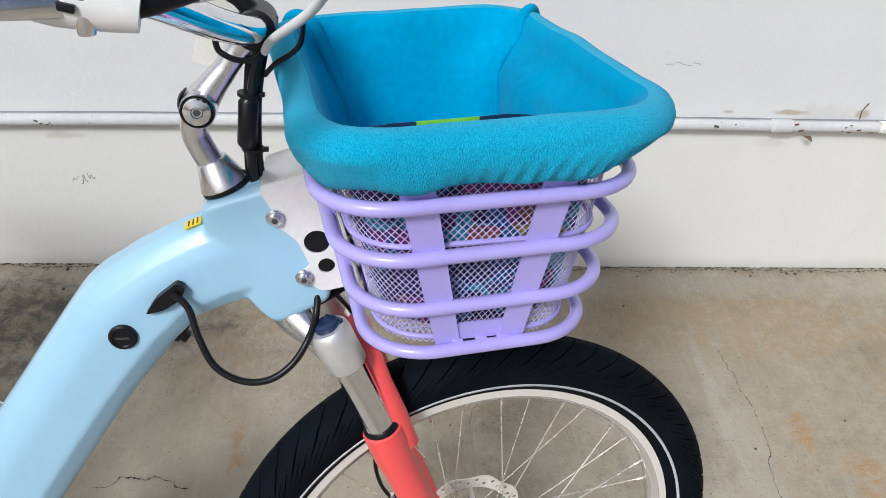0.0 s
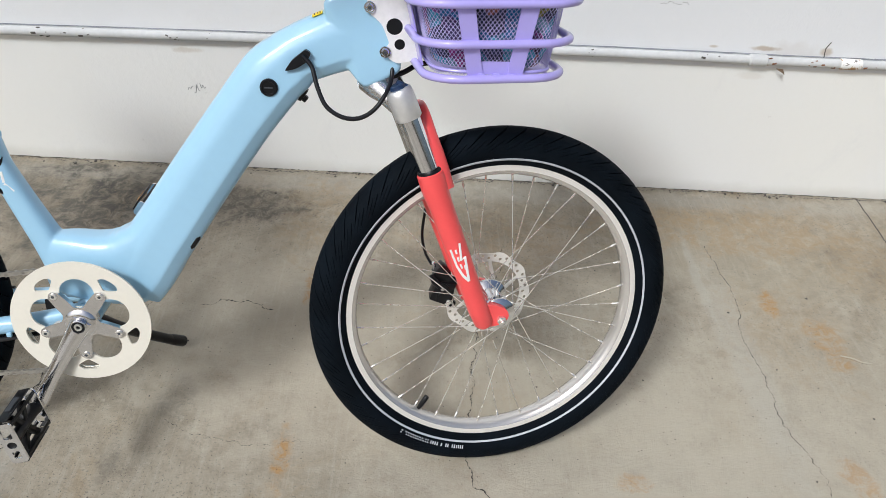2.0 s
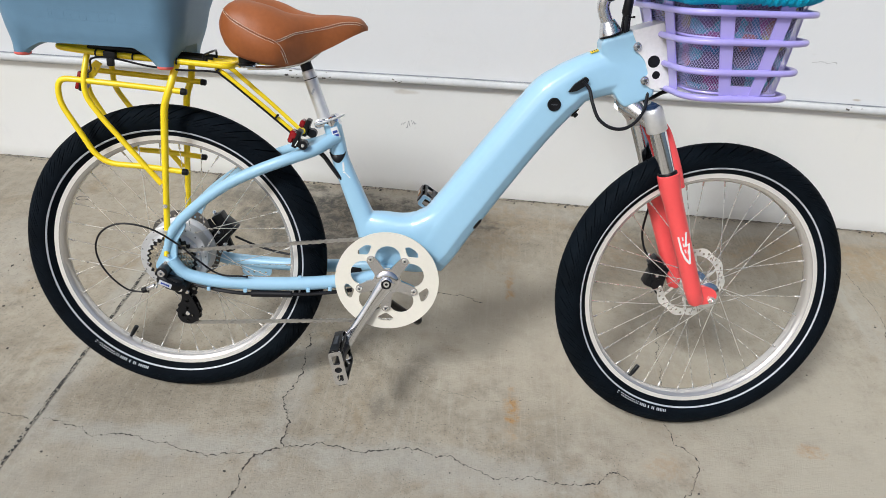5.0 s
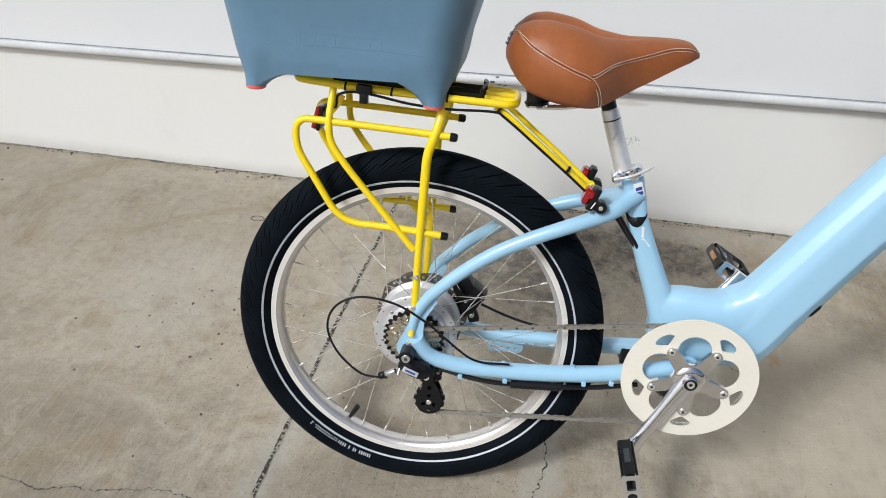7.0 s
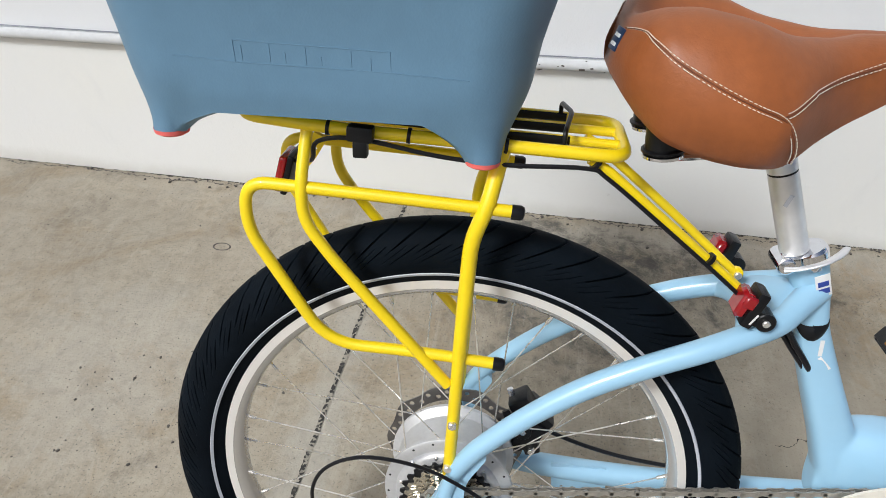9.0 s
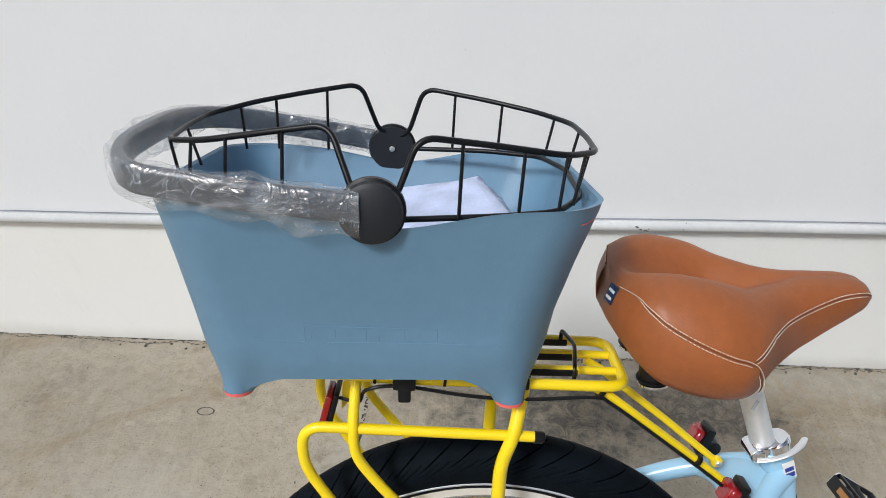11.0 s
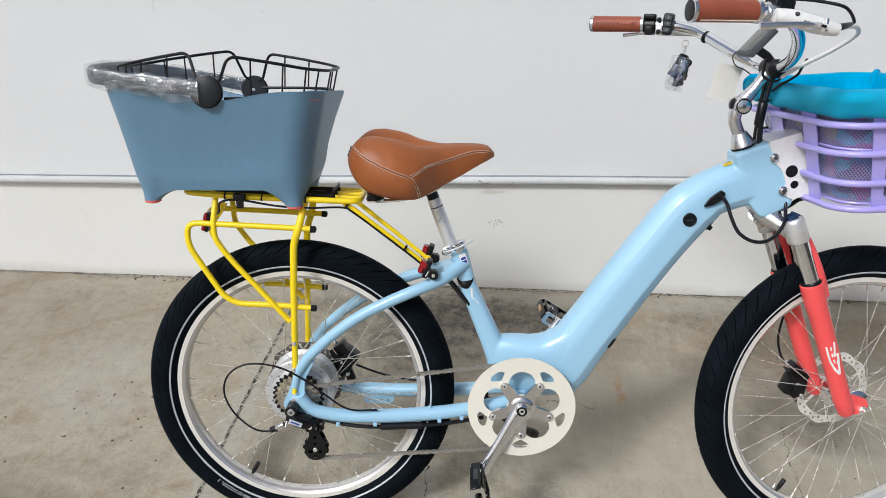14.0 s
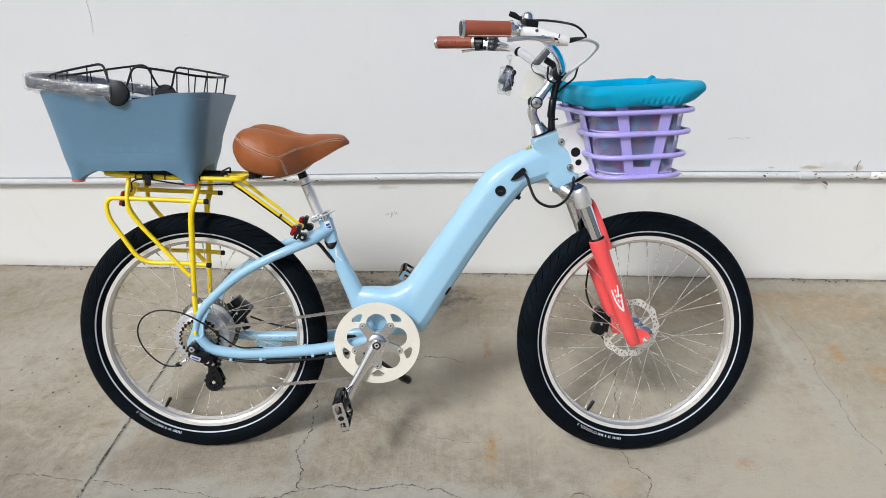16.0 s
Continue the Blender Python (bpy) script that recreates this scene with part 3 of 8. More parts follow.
def build_setting():
    g = Geo()
    xs = [-80, -30, -14] + [-8 + 0.1 * i for i in range(161)] + [14, 30, 80]
    ys = [-80, -30, -12] + [-6 + 0.1 * i for i in range(69)] + [0.84, 0.88, 0.905, 1.1, 30, 80]
    for y in ys:
        g.v += [(x, y, floor_z(x, y)) for x in xs]
    for j in range(len(ys) - 1):
        for i in range(len(xs) - 1):
            a = j * len(xs) + i
            g.f.append((a, a + 1, a + 1 + len(xs), a + len(xs)))
    floor = solid("floor", g, M_FLOOR, "stained brown-grey concrete slab with cracks and rust spots", "floor", kind="structure", sharp=80)
    wall = solid("wall_north", Geo([(x, y, z) for y in (0.905, 1.1) for x in (-14, 14) for z in (-0.05, 3.4)], [(0, 1, 3, 2), (4, 6, 7, 5), (0, 4, 5, 1), (2, 3, 7, 6), (1, 5, 7, 3)]), M_WALL, "white painted wall with faint stains behind the bicycle", "wall", kind="structure", sharp=0)

    def crack(points, width, z=0.0012, rough=0.010, seed=1, parent=floor, name="crack", material=M_CRACK, even=False):
        """A thin ragged opening in the slab."""
        rnd = random.Random(seed)
        ps = []
        for x, y in points:
            k = 1 - floor_z(x, y) / 1.23
            ps.append(Vector((0.2 + (x * 1.005 - 0.2) * k, -1.15 + (y * 1.006 + 1.15) * k, 0)))
        fine = []
        for a, b in zip(ps, ps[1:]):
            n = max(2, int((b - a).length / 0.0035))
            off = (b - a).normalized().cross(Vector((0, 0, 1)))
            for i in range(n):
                t = i / n
                q = a.lerp(b, t)
                fine.append(q + off * rough * (noise.noise(q * 22) + 0.6 * noise.noise(q * 75) + 0.45 * noise.noise(q * 210)))
        fine.append(ps[-1])
        g = Geo()
        for i, p in enumerate(fine):
            d = (fine[min(i + 1, len(fine) - 1)] - fine[max(i - 1, 0)]).normalized()
            s = d.cross(Vector((0, 0, 1)))
            w = width * ((0.75 + 0.4 * rnd.random()) if even else (0.12 + 1.1 * rnd.random() ** 2.5)) * (0.4 if i in (0, len(fine) - 1) else 1)
            g.v += [(q.x, q.y, floor_z(q.x, q.y) + z) for q in (p + s * w * 0.5, p - s * w * 0.5)]
        g.f = [(2 * i, 2 * i + 1, 2 * i + 3, 2 * i + 2) for i in range(len(fine) - 1)]
        return part(name, g, material, parent, sharp=0)

    crack([(-0.252, -0.46), (-0.245, -0.30), (-0.188, -0.278), (-0.2, -0.21), (-0.221, -0.129), (-0.2, -0.05), (-0.206, 0.033), (-0.214, 0.098)], 0.0042, seed=2)
    crack([(-0.184, -0.276), (-0.112, -0.262), (-0.012, -0.269), (0.078, -0.242), (0.159, -0.26), (0.219, -0.285), (0.266, -0.306), (0.339, -0.29), (0.439, -0.303), (0.492, -0.27), (0.519, -0.248), (0.54, -0.27)], 0.0036, seed=3)
    crack([(-0.245, -0.301), (-0.331, -0.32), (-0.433, -0.303), (-0.524, -0.288), (-0.595, -0.293), (-0.681, -0.267), (-0.718, -0.268)], 0.003, seed=4)
    crack([(-0.74, -0.27), (-0.9, -0.25), (-1.1, -0.29), (-1.4, -0.26)], 0.003, seed=14)
    crack([(0.686, 0.264), (0.666, 0.153), (0.659, 0.034), (0.643, -0.102), (0.659, -0.154), (0.698, -0.198), (0.682, -0.27), (0.641, -0.312), (0.62, -0.36)], 0.003, seed=5)
    crack([(1.313, 0.62), (1.316, 0.537), (1.33, 0.404), (1.3, 0.28), (1.309, 0.148), (1.304, 0.012), (1.338, -0.091), (1.331, -0.187), (1.331, -0.287), (1.345, -0.45)], 0.0024, seed=6, rough=0.008)
    crack([(0.055, 0.3), (0.101, 0.325), (0.159, 0.324), (0.217, 0.299)], 0.004, seed=7)
    crack([(0.06, -0.03), (0.14, -0.06), (0.22, -0.08), (0.33, -0.07)], 0.0012, seed=8)
    crack([(0.44, -0.42), (0.56, -0.36), (0.7, -0.38), (0.9, -0.42)], 0.003, seed=9)
    crack([(-0.06, 0.43), (-0.07, 0.36), (-0.05, 0.25), (-0.09, 0.16)], 0.0022, seed=10)
    crack([(0.73, 0.42), (0.75, 0.5), (0.76, 0.58)], 0.0018, seed=11)
    # sawn joints between slabs, filled with grit
    crack([(-0.735, -1.2), (-0.727, -0.2), (-0.72, 0.3), (-0.705, 0.9)], 0.0085, rough=0.002, seed=12, name="slab_joint", material=M_JOINT, even=True)
    crack([(1.78, -0.5), (1.821, 0.406), (1.856, 0.9)], 0.0042, rough=0.002, seed=13, name="slab_joint", material=M_DIRT, even=True)
    # open seam with crumbs where the slab meets the wall
    crack([(x, 0.900) for x in (-4, -2, -1, 0, 1, 2, 4)], 0.010, rough=0.006, seed=15, name="wall_seam")
    crack([(x, 0.889) for x in (-4, -2, -1, 0, 1, 2, 4)], 0.005, rough=0.012, seed=16, name="wall_seam", material=M_DIRT)
    rnd = random.Random(5)
    g = Geo()
    for i in range(110):
        x = rnd.uniform(-2.6, 2.4)
        near = abs(noise.noise(Vector((x * 3, 0, 0)))) + 0.15
        y = 0.901 - abs(rnd.gauss(0, 0.012)) * (1 + near)
        r = rnd.uniform(0.0012, 0.0042)
        g.add(block((x, y, r * 0.4), (r * 2, r * 1.5, r), r * 0.25, (0, 0, rnd.uniform(0, 180)), 1))
    tagged(part("crumbs", g, M_DIRT, floor), kind="stuff")
    g = Geo()
    for i in range(420):
        x, y = rnd.uniform(-2.0, 2.4), rnd.uniform(-0.6, 0.86)
        if i % 3 == 0:
            x, y = -1.05 + rnd.gauss(0, 0.12), 0.22 + rnd.gauss(0, 0.10)
        r = 0.0006 + 0.0026 * rnd.random() ** 4
        g.add(block((x, y, floor_z(x, y) + r * 0.3), (r * 2, r * 1.4, r), r * 0.25, (0, 0, rnd.uniform(0, 180)), 1))
    tagged(part("grit", g, M_DIRT, floor), kind="stuff")
    part("ring_mark", lathe([(0.020, 0.0), (0.021, 0.0009), (0.0235, 0.0009), (0.0245, 0.0)], 32).move(pose(-1.078, 0.658, 0, 90, 0, 0) @ Matrix.Diagonal((0.85, 1, 0.55, 1))), M_DIRT, floor)
    solid("twig", tube(curve_through([(x, y, floor_z(x, y) + z) for x, y, z in ((1.541, 0.244, 0.0025), (1.565, 0.237, 0.003), (1.585, 0.226, 0.0025), (1.606, 0.223, 0.002))]), [0.0016, 0.002, 0.0012], 6), shade("dry_twig", (0.42, 0.38, 0.3), 0.9), "dry pale twig lying on the concrete", "twig")
    # pipe along the wall
    pz = lambda x: float(np.interp(x, (-14, -1.7, -1.2, -0.3, 0.05, 1.05, 1.5, 14), (0.156, 0.3545, 0.3625, 0.3885, 0.3980, 0.4175, 0.4220, 0.625)))
    pipe = solid("wall_pipe", tube([(x, 0.8955, pz(x)) for x in (-14, -4, -1.7, -1.2, -0.75, -0.3, 0.05, 0.6, 1.05, 1.40)], 0.0122, 16).add(tube([(x, 0.8955, pz(x)) for x in (1.42, 1.5, 2.5, 6, 14)], 0.0122, 16)), M_PIPE, "white painted conduit pipe clamped along the wall", "pipe", kind="structure")
    part("coupling", tube([(x, 0.8955, pz(x)) for x in (1.40, 1.403, 1.445, 1.448)], [0.0130, 0.0158, 0.0158, 0.0130], 16), M_PIPE, pipe)
    part("coupling", tube([(x, 0.8955, pz(x)) for x in (1.645, 1.648, 1.70, 1.703)], [0.0130, 0.0144, 0.0144, 0.0130], 16), M_RUSTY, pipe)
    # thin grey strip painted in for the shadow line above the pipe
    part("pipe_shade_line", Geo([(x, 0.9025, pz(x) + d) for x in (-14, -1.7, -1.2, -0.3, 0.05, 1.05, 1.5, 14) for d in (0.0125, 0.0150)], [(2 * i, 2 * i + 2, 2 * i + 3, 2 * i + 1) for i in range(7)]), M_SHADE_LINE, pipe, sharp=0)
    for x0, x1, k, s in ((-0.46, -0.29, 12, 1), (-0.14, -0.09, 5, 2), (-0.02, -0.005, 2, 3), (1.27, 1.33, 3, 4), (1.4, 1.47, 7, 5), (1.56, 1.75, 12, 6), (0.97, 1.0, 4, 7)):
        rnd = random.Random(s)
        g = Geo()
        for i in range(k):
            x, a = rnd.uniform(x0, x1), radians(rnd.uniform(20, 150))
            r = 0.0012 + 0.005 * rnd.random() ** 2.5
            c = (x, 0.8955 - 0.0125 * math.sin(a), pz(x) + 0.0125 * math.cos(a))
            g.add(block(c, (r * 2.2, 0.0016, r), 0.0005, (math.degrees(a) - 90 + 180, rnd.uniform(-20, 20), 0), 1))
        part("flaked_paint", g, M_RUST if s in (5, 6) else M_DIRT, pipe)
    part("loose_flap", Geo([(1.475, 0.886, 0.405), (1.495, 0.883, 0.394), (1.504, 0.884, 0.389), (1.496, 0.887, 0.404)], [(0, 1, 2, 3)]), M_FLAP, pipe)
    part("fine_crack", tube([(1.602, 0.904, 0.435), (1.598, 0.904, 0.46), (1.606, 0.904, 0.478)], 0.0012, 5), M_DIRT, wall)
    part("fine_crack", tube([(-1.078, 0.9045, 1.02), (-1.072, 0.9045, 0.96), (-1.077, 0.9045, 0.90)], 0.0007, 5), M_PIPE, wall)
    # scribbles
    pencil = shade("pencil", (0.35, 0.35, 0.35), 0.8)
    for cx, cz, w, h, s, k in ((-0.066, 0.245, 0.05, 0.028, 3, 3), (1.17, 0.555, 0.075, 0.008, 4, 4)):
        rnd = random.Random(s)
        for j in range(k):
            ps = [(cx + w * (j / k - 0.5) + w / k * t * 0.9, 0.9045, cz + h * (rnd.random() - 0.5)) for t in np.linspace(0, 1, 5)]
            part("scribble", tube(curve_through(ps, 4), 0.0007, 4), pencil, wall)


build_setting()


# ---- the bicycle ----
bicycle = thing("bicycle", BIKE, "sky-blue step-through electric bicycle with black tyres on its kickstand", "bicycle")
STEER_AT, STEER_UP = Vector((0.860, 0, 0.508)), Vector((-0.378, 0, 0.926)).normalized()
STEER = Matrix.Translation(STEER_AT) @ Matrix.Rotation(radians(8.0), 4, STEER_UP) @ Matrix.Translation(-STEER_AT)


def tyre_geo():
    """Balloon tyre with slanted tread grooves cut between blocks, finer sipes at the shoulder."""
    count, sub = 60, 18
    n, m = count * sub, 36
    g = Geo()
    for i in range(n):
        for j in range(m + 1):
            s = -1 + 2 * j / m
            q = abs(s)
            slant = 1.2 * min(q, 0.66) + 3.4 * min(q, 0.66) ** 2
            th = 2 * math.pi * (i / n + slant / count)
            a = s * radians(152)
            w, hgt = 0.0312, 0.0308
            y, r = w * math.sin(a), 0.2890 + hgt * math.cos(a)
            if q > 0.82:
                k = (q - 0.82) / 0.18
                y = math.copysign(w * math.sin(radians(152) * 0.82) * (1 - k) + 0.0165 * k, s)
                r = (0.2890 + hgt * math.cos(radians(152) * 0.82)) * (1 - k) + 0.2595 * k
            d, at = 0.0, i % sub
            if q < 0.50 and at == 0:
                d = 0.0036 if 0.06 < q < 0.44 else 0.0016
            if j in (15, 21):
                d = max(d, 0.0013)
            if 0.40 < q < 0.56 and at == 6:
                d = 0.0018
            if 0.44 < q < 0.58 and at == 12:
                d = 0.0010
            nr, ny = math.cos(a), math.sin(a)
            rr, yy = r - d * nr, y - d * ny
            g.v.append((rr * math.cos(th), yy, rr * math.sin(th)))
    k = m + 1
    for i in range(n):
        q = (i + 1) % n
        for j in range(m):
            g.f.append((i * k + j, q * k + j, q * k + j + 1, i * k + j + 1))
    return g


RIM_PROFILE = [(0.2505, -0.0167), (0.2525, -0.0169), (0.2625, -0.0165), (0.2635, -0.0145), (0.2585, -0.0125), (0.2575, 0.0), (0.2585, 0.0125), (0.2635, 0.0145), (0.2625, 0.0165), (0.2525, 0.0169), (0.2505, 0.0167)]
WELL_PROFILE = [(0.2507, -0.0164), (0.2445, -0.0135), (0.2415, -0.007), (0.2410, 0.0), (0.2415, 0.007), (0.2445, 0.0135), (0.2507, 0.0164)]


def spoke_meshes(flange_r, flange_y, sweep, tag):
    """One spoke with its nipple for each flange and lacing direction; the mesh lies at angle 0 of the rim."""
    out = []
    for side in (-1, 1):
        for way in (-1, 1):
            a = radians(sweep) * way
            p = Vector((flange_r * math.cos(a), side * flange_y, flange_r * math.sin(a)))
            q = Vector((0.2425, side * 0.004, 0))
            d = (q - p).normalized()
            g = tube([p, q - d * 0.012], 0.00082, 6).add(tube([q - d * 0.013, q - d * 0.012, q + d * 0.002], [0.0012, 0.0021, 0.0021], 6))
            g.add(block(p - d * 0.001, (0.004, 0.002, 0.004), 0.0006, (0, 0, 0), 1))
            out.append(g.mesh("spoke", M_STEEL, 50))
    return out


def bars_on_ring(r, a0, a1, rows, y, material_parent, seed):
    """Unreadable moulded lettering on a tyre wall, as small pale bars."""
    rnd = random.Random(seed)
    g = Geo()
    for rr, hgt, w0, w1 in rows:
        a = a0
        while a < a1:
            w = rnd.uniform(w0, w1) / rr
            if rnd.random() < 0.14:
                a += w
                continue
            c = Vector((rr * math.cos(a + w / 2), y(rr), rr * math.sin(a + w / 2)))
            g.add(block((0, 0, 0), (hgt, 0.0006, w * rr * 0.55), 0.0001, (0, 0, 0), 1).move(Matrix.Translation(c) @ Matrix.Rotation(-(a + w / 2), 4, "Y") @ Matrix.Rotation(radians(-22), 4, "Z")))
            a += w
    part("moulded_lettering", g, M_REFLECT, material_parent, "small pale grey lettering bars on the tyre wall")


TYRE = tyre_geo().mesh("tyre", M_RUBBER, 30)
RIM = lathe(RIM_PROFILE, 144).mesh("wheel", M_RIM, 50)
WELL = lathe(WELL_PROFILE, 144).mesh("rim_well", M_WELL, 50)
STRIPE = {s: lathe([(0.289 + rr * math.cos(radians(a)), s * (rr + 0.0004) * math.sin(radians(a))) for rr, a in ((0.0306, 127), (0.0318, 126.4), (0.0318, 120.6), (0.0306, 120))], 144).mesh("stripe", M_REFLECT) for s in (-1, 1)}


def wheel(name, m, spokes, spin, valve_at, text_at, label):
    ob = part(name, RIM, M_RIM, bicycle, label, m)
    part("tyre", TYRE, M_RUBBER, ob, "black rubber tyre with slanted tread grooves", Matrix.Rotation(radians(spin), 4, "Y"))
    part("rim_well", WELL, M_WELL, ob, "polished inner face of the rim")
    for s in (-1, 1):
        part("reflective_stripe", STRIPE[s], M_REFLECT, ob, "thin pale grey stripe round the tyre")
    for i in range(36):
        kind = spokes[(0, 3, 1, 2)[i % 4]]
        part("spoke", kind, M_STEEL, ob, m=Matrix.Rotation(radians(-(10 * i + spin)), 4, "Y"))
    a = radians(valve_at)
    c, s = math.cos(a), math.sin(a)
    part("valve", rod((0.243 * c, 0, 0.243 * s), (0.226 * c, 0, 0.226 * s), 0.0035, 10).add(rod((0.236 * c, 0, 0.236 * s), (0.212 * c, 0, 0.212 * s), 0.0048, 10)), M_BLACK, ob, "black valve cap")
    wall_y = lambda r: -0.0312 * math.sin(math.acos(max(-1, min(1, (r - 0.289) / 0.0308)))) - 0.0004
    bars_on_ring(0, radians(text_at), radians(text_at + 13), [(0.281, 0.0062, 0.0035, 0.005)], wall_y, ob, 1)
    bars_on_ring(0, radians(text_at - 13), radians(text_at - 1), [(0.2785, 0.0022, 0.003, 0.006), (0.2825, 0.0022, 0.003, 0.006)], wall_y, ob, 2)
    return ob


def rotor(name, r, y, parent, material, holes=20):
    """Brake disc: a scalloped, drilled ring on a spidered centre."""
    n = 120
    outer = [((r + 0.0022 * math.cos(10 * 2 * math.pi * i / n)) * math.cos(2 * math.pi * i / n), (r + 0.0022 * math.cos(10 * 2 * math.pi * i / n)) * math.sin(2 * math.pi * i / n)) for i in range(n)]
    hs = []
    for i in range(holes * 2):
        a = 2 * math.pi * i / (holes * 2)
        rr = r - (0.0055 if i % 2 else 0.0105)
        hs.append(circle(rr * math.cos(a), rr * math.sin(a), 0.0031, 8))
    hs.append(circle(0, 0, r - 0.0165, 60))
    g = plate(outer, hs, y - 0.0009, y + 0.0009)
    c = disc((0, 0), 0.027, y - 0.001, y + 0.001, 32, 0.0002)
    for i in range(6):
        a = math.pi / 3 * i
        p = Vector((0.024 * math.cos(a), y, 0.024 * math.sin(a)))
        q = Vector(((r - 0.014) * math.cos(a + 0.5), y, (r - 0.014) * math.sin(a + 0.5)))
        c.add(tube([p, q], [0.0042, 0.003], 6, flat=0.25))
    part("disc_carrier", c, material, parent)
    return part(name, g, material, parent, "drilled steel brake disc")


# wheels
front_m = STEER @ Matrix.Translation((1.1355, -0.003, -0.0145)) @ Matrix.Scale(1.013, 4)
FRONT_SPOKES = spoke_meshes(0.027, 0.033, 62, "front")
REAR_SPOKES = spoke_meshes(0.0665, 0.0285, 30, "rear")
front_wheel = wheel("front_wheel", front_m, FRONT_SPOKES, 6.5, 238, 247, "silver spoked front wheel")
rear_wheel = wheel("rear_wheel", I4, REAR_SPOKES, 6.6, 240, 241, "silver spoked rear wheel with a hub motor")
part("hub", lathe([(0.0001, -0.042), (0.012, -0.042), (0.0135, -0.04), (0.026, -0.0375), (0.0285, -0.036), (0.0285, -0.032), (0.026, -0.030), (0.021, -0.024), (0.0175, -0.01), (0.0175, 0.01), (0.021, 0.024), (0.03, 0.0295), (0.033, 0.031), (0.033, 0.036), (0.022, 0.042), (0.0001, 0.043)], 48), M_CHROME, front_wheel, "polished alloy hub")
rotor("brake_disc", 0.0795, 0.047, front_wheel, M_DISC)
part("hub_motor", lathe([(0.0001, -0.041), (0.042, -0.041), (0.054, -0.039), (0.057, -0.0365), (0.0585, -0.033), (0.069, -0.0325), (0.0715, -0.031), (0.0715, -0.0265), (0.069, -0.0245), (0.0655, -0.0235), (0.0635, -0.018), (0.0635, 0.020), (0.069, 0.0245), (0.0715, 0.0265), (0.0715, 0.031), (0.069, 0.0325), (0.06, 0.038), (0.05, 0.041), (0.0001, 0.041)], 72), M_HUB, rear_wheel, "cast silver hub motor")
for i in range(12):
    a = radians(30 * i + 15)
    r, y = (0.0535, -0.0405) if i % 2 else (0.0560, -0.0390)
    part("motor_screw", disc((r * math.cos(a), r * math.sin(a)), 0.0024 if i % 2 else 0.0032, y, y + 0.004, 12), M_STEEL if i % 2 else M_CHROME, rear_wheel)
    if not i % 2:
        part("screw_slot", block((r * math.cos(a), y - 0.0002, r * math.sin(a)), (0.0036, 0.0006, 0.0008), 0.0001, (0, 20 * i, 0)), M_BLACK, rear_wheel)
for i in range(18):
    a = radians(20 * i + 6)
    part("spoke_hole", disc((0.0672 * math.cos(a), 0.0672 * math.sin(a)), 0.0016, -0.0332, -0.031, 10), M_BLACK, rear_wheel)
part("motor_rib", lathe([(0.0470, -0.0408), (0.0475, -0.0420), (0.0490, -0.0420), (0.0495, -0.0402)], 72), M_HUB, rear_wheel)
rotor("brake_disc", 0.08, 0.05, rear_wheel, M_DARKDISC)


# frame
FACETS = [(1.0, 0.0), (1.0, 0.36), (0.90, 0.60), (0.62, 0.86), (0.36, 0.97), (0.22, 1.0), (-0.62, 1.0), (-0.98, 0.72), (-1.06, 0.56), (-1.06, 0.0)]


def oval(c, d, a, b, n=40, sq=2.6, faceted=False):
    """Cross-section: a in the bicycle's plane, b across; rounded-square, or with flat facets."""
    d = Vector(d).normalized()
    s = Vector((d.z, 0, -d.x))
    if faceted:
        loop = FACETS + [(p, -q) for p, q in FACETS[-2:0:-1]]
        return [Vector(c) + s * float(x) * a + Vector((0, float(y) * b, 0)) for x, y in resample([(p * 1.15, q) for p, q in loop], 72) / np.array((1.15, 1.0))]
    out = []
    for i in range(n):
        t = 2 * math.pi * i / n
        ct, st = math.cos(t), math.sin(t)
        x = math.copysign(abs(ct) ** (2 / sq), ct) * a
        y = math.copysign(abs(st) ** (2 / sq), st) * b
        out.append(Vector(c) + s * x + Vector((0, y, 0)))
    return out


def spine(rows, k=6, sq=2.6, faceted=False):
    """Loft along rows of (x, z, a, b) with a smooth spine."""
    ps = curve_through([(r[0], 0, r[1]) for r in rows], k)
    t = np.linspace(0, len(rows) - 1, len(ps))
    aa = np.interp(t, range(len(rows)), [r[2] for r in rows])
    bb = np.interp(t, range(len(rows)), [r[3] for r in rows])
    rings = [oval(p, ps[min(i + 1, len(ps) - 1)] - ps[max(i - 1, 0)], float(aa[i]), float(bb[i]), sq=sq, faceted=faceted) for i, p in enumerate(ps)]
    return loft(rings)


def prism(outline, half, soft):
    """A flat-sided body in the bicycle's plane with softened edges; half: half width at each corner."""
    c = sum((Vector((x, 0, z)) for x, z in outline), Vector()) / len(outline)
    rings = []
    for k, q in ((-1.0, 1.0 - 2.6 * soft), (-0.97, 1.0 - 1.1 * soft), (-0.86, 1.0 - 0.25 * soft), (-0.7, 1.0), (0.7, 1.0), (0.86, 1.0 - 0.25 * soft), (0.97, 1.0 - 1.1 * soft), (1.0, 1.0 - 2.6 * soft)):
        loop = fillet([(c.x + (x - c.x) * q, w, c.z + (z - c.z) * q) for (x, z), w in zip(outline, half)], 0.012, 5, True)
        rings.append([Vector((p.x, p.y * k, p.z)) for p in loop])
    return loft(rings)


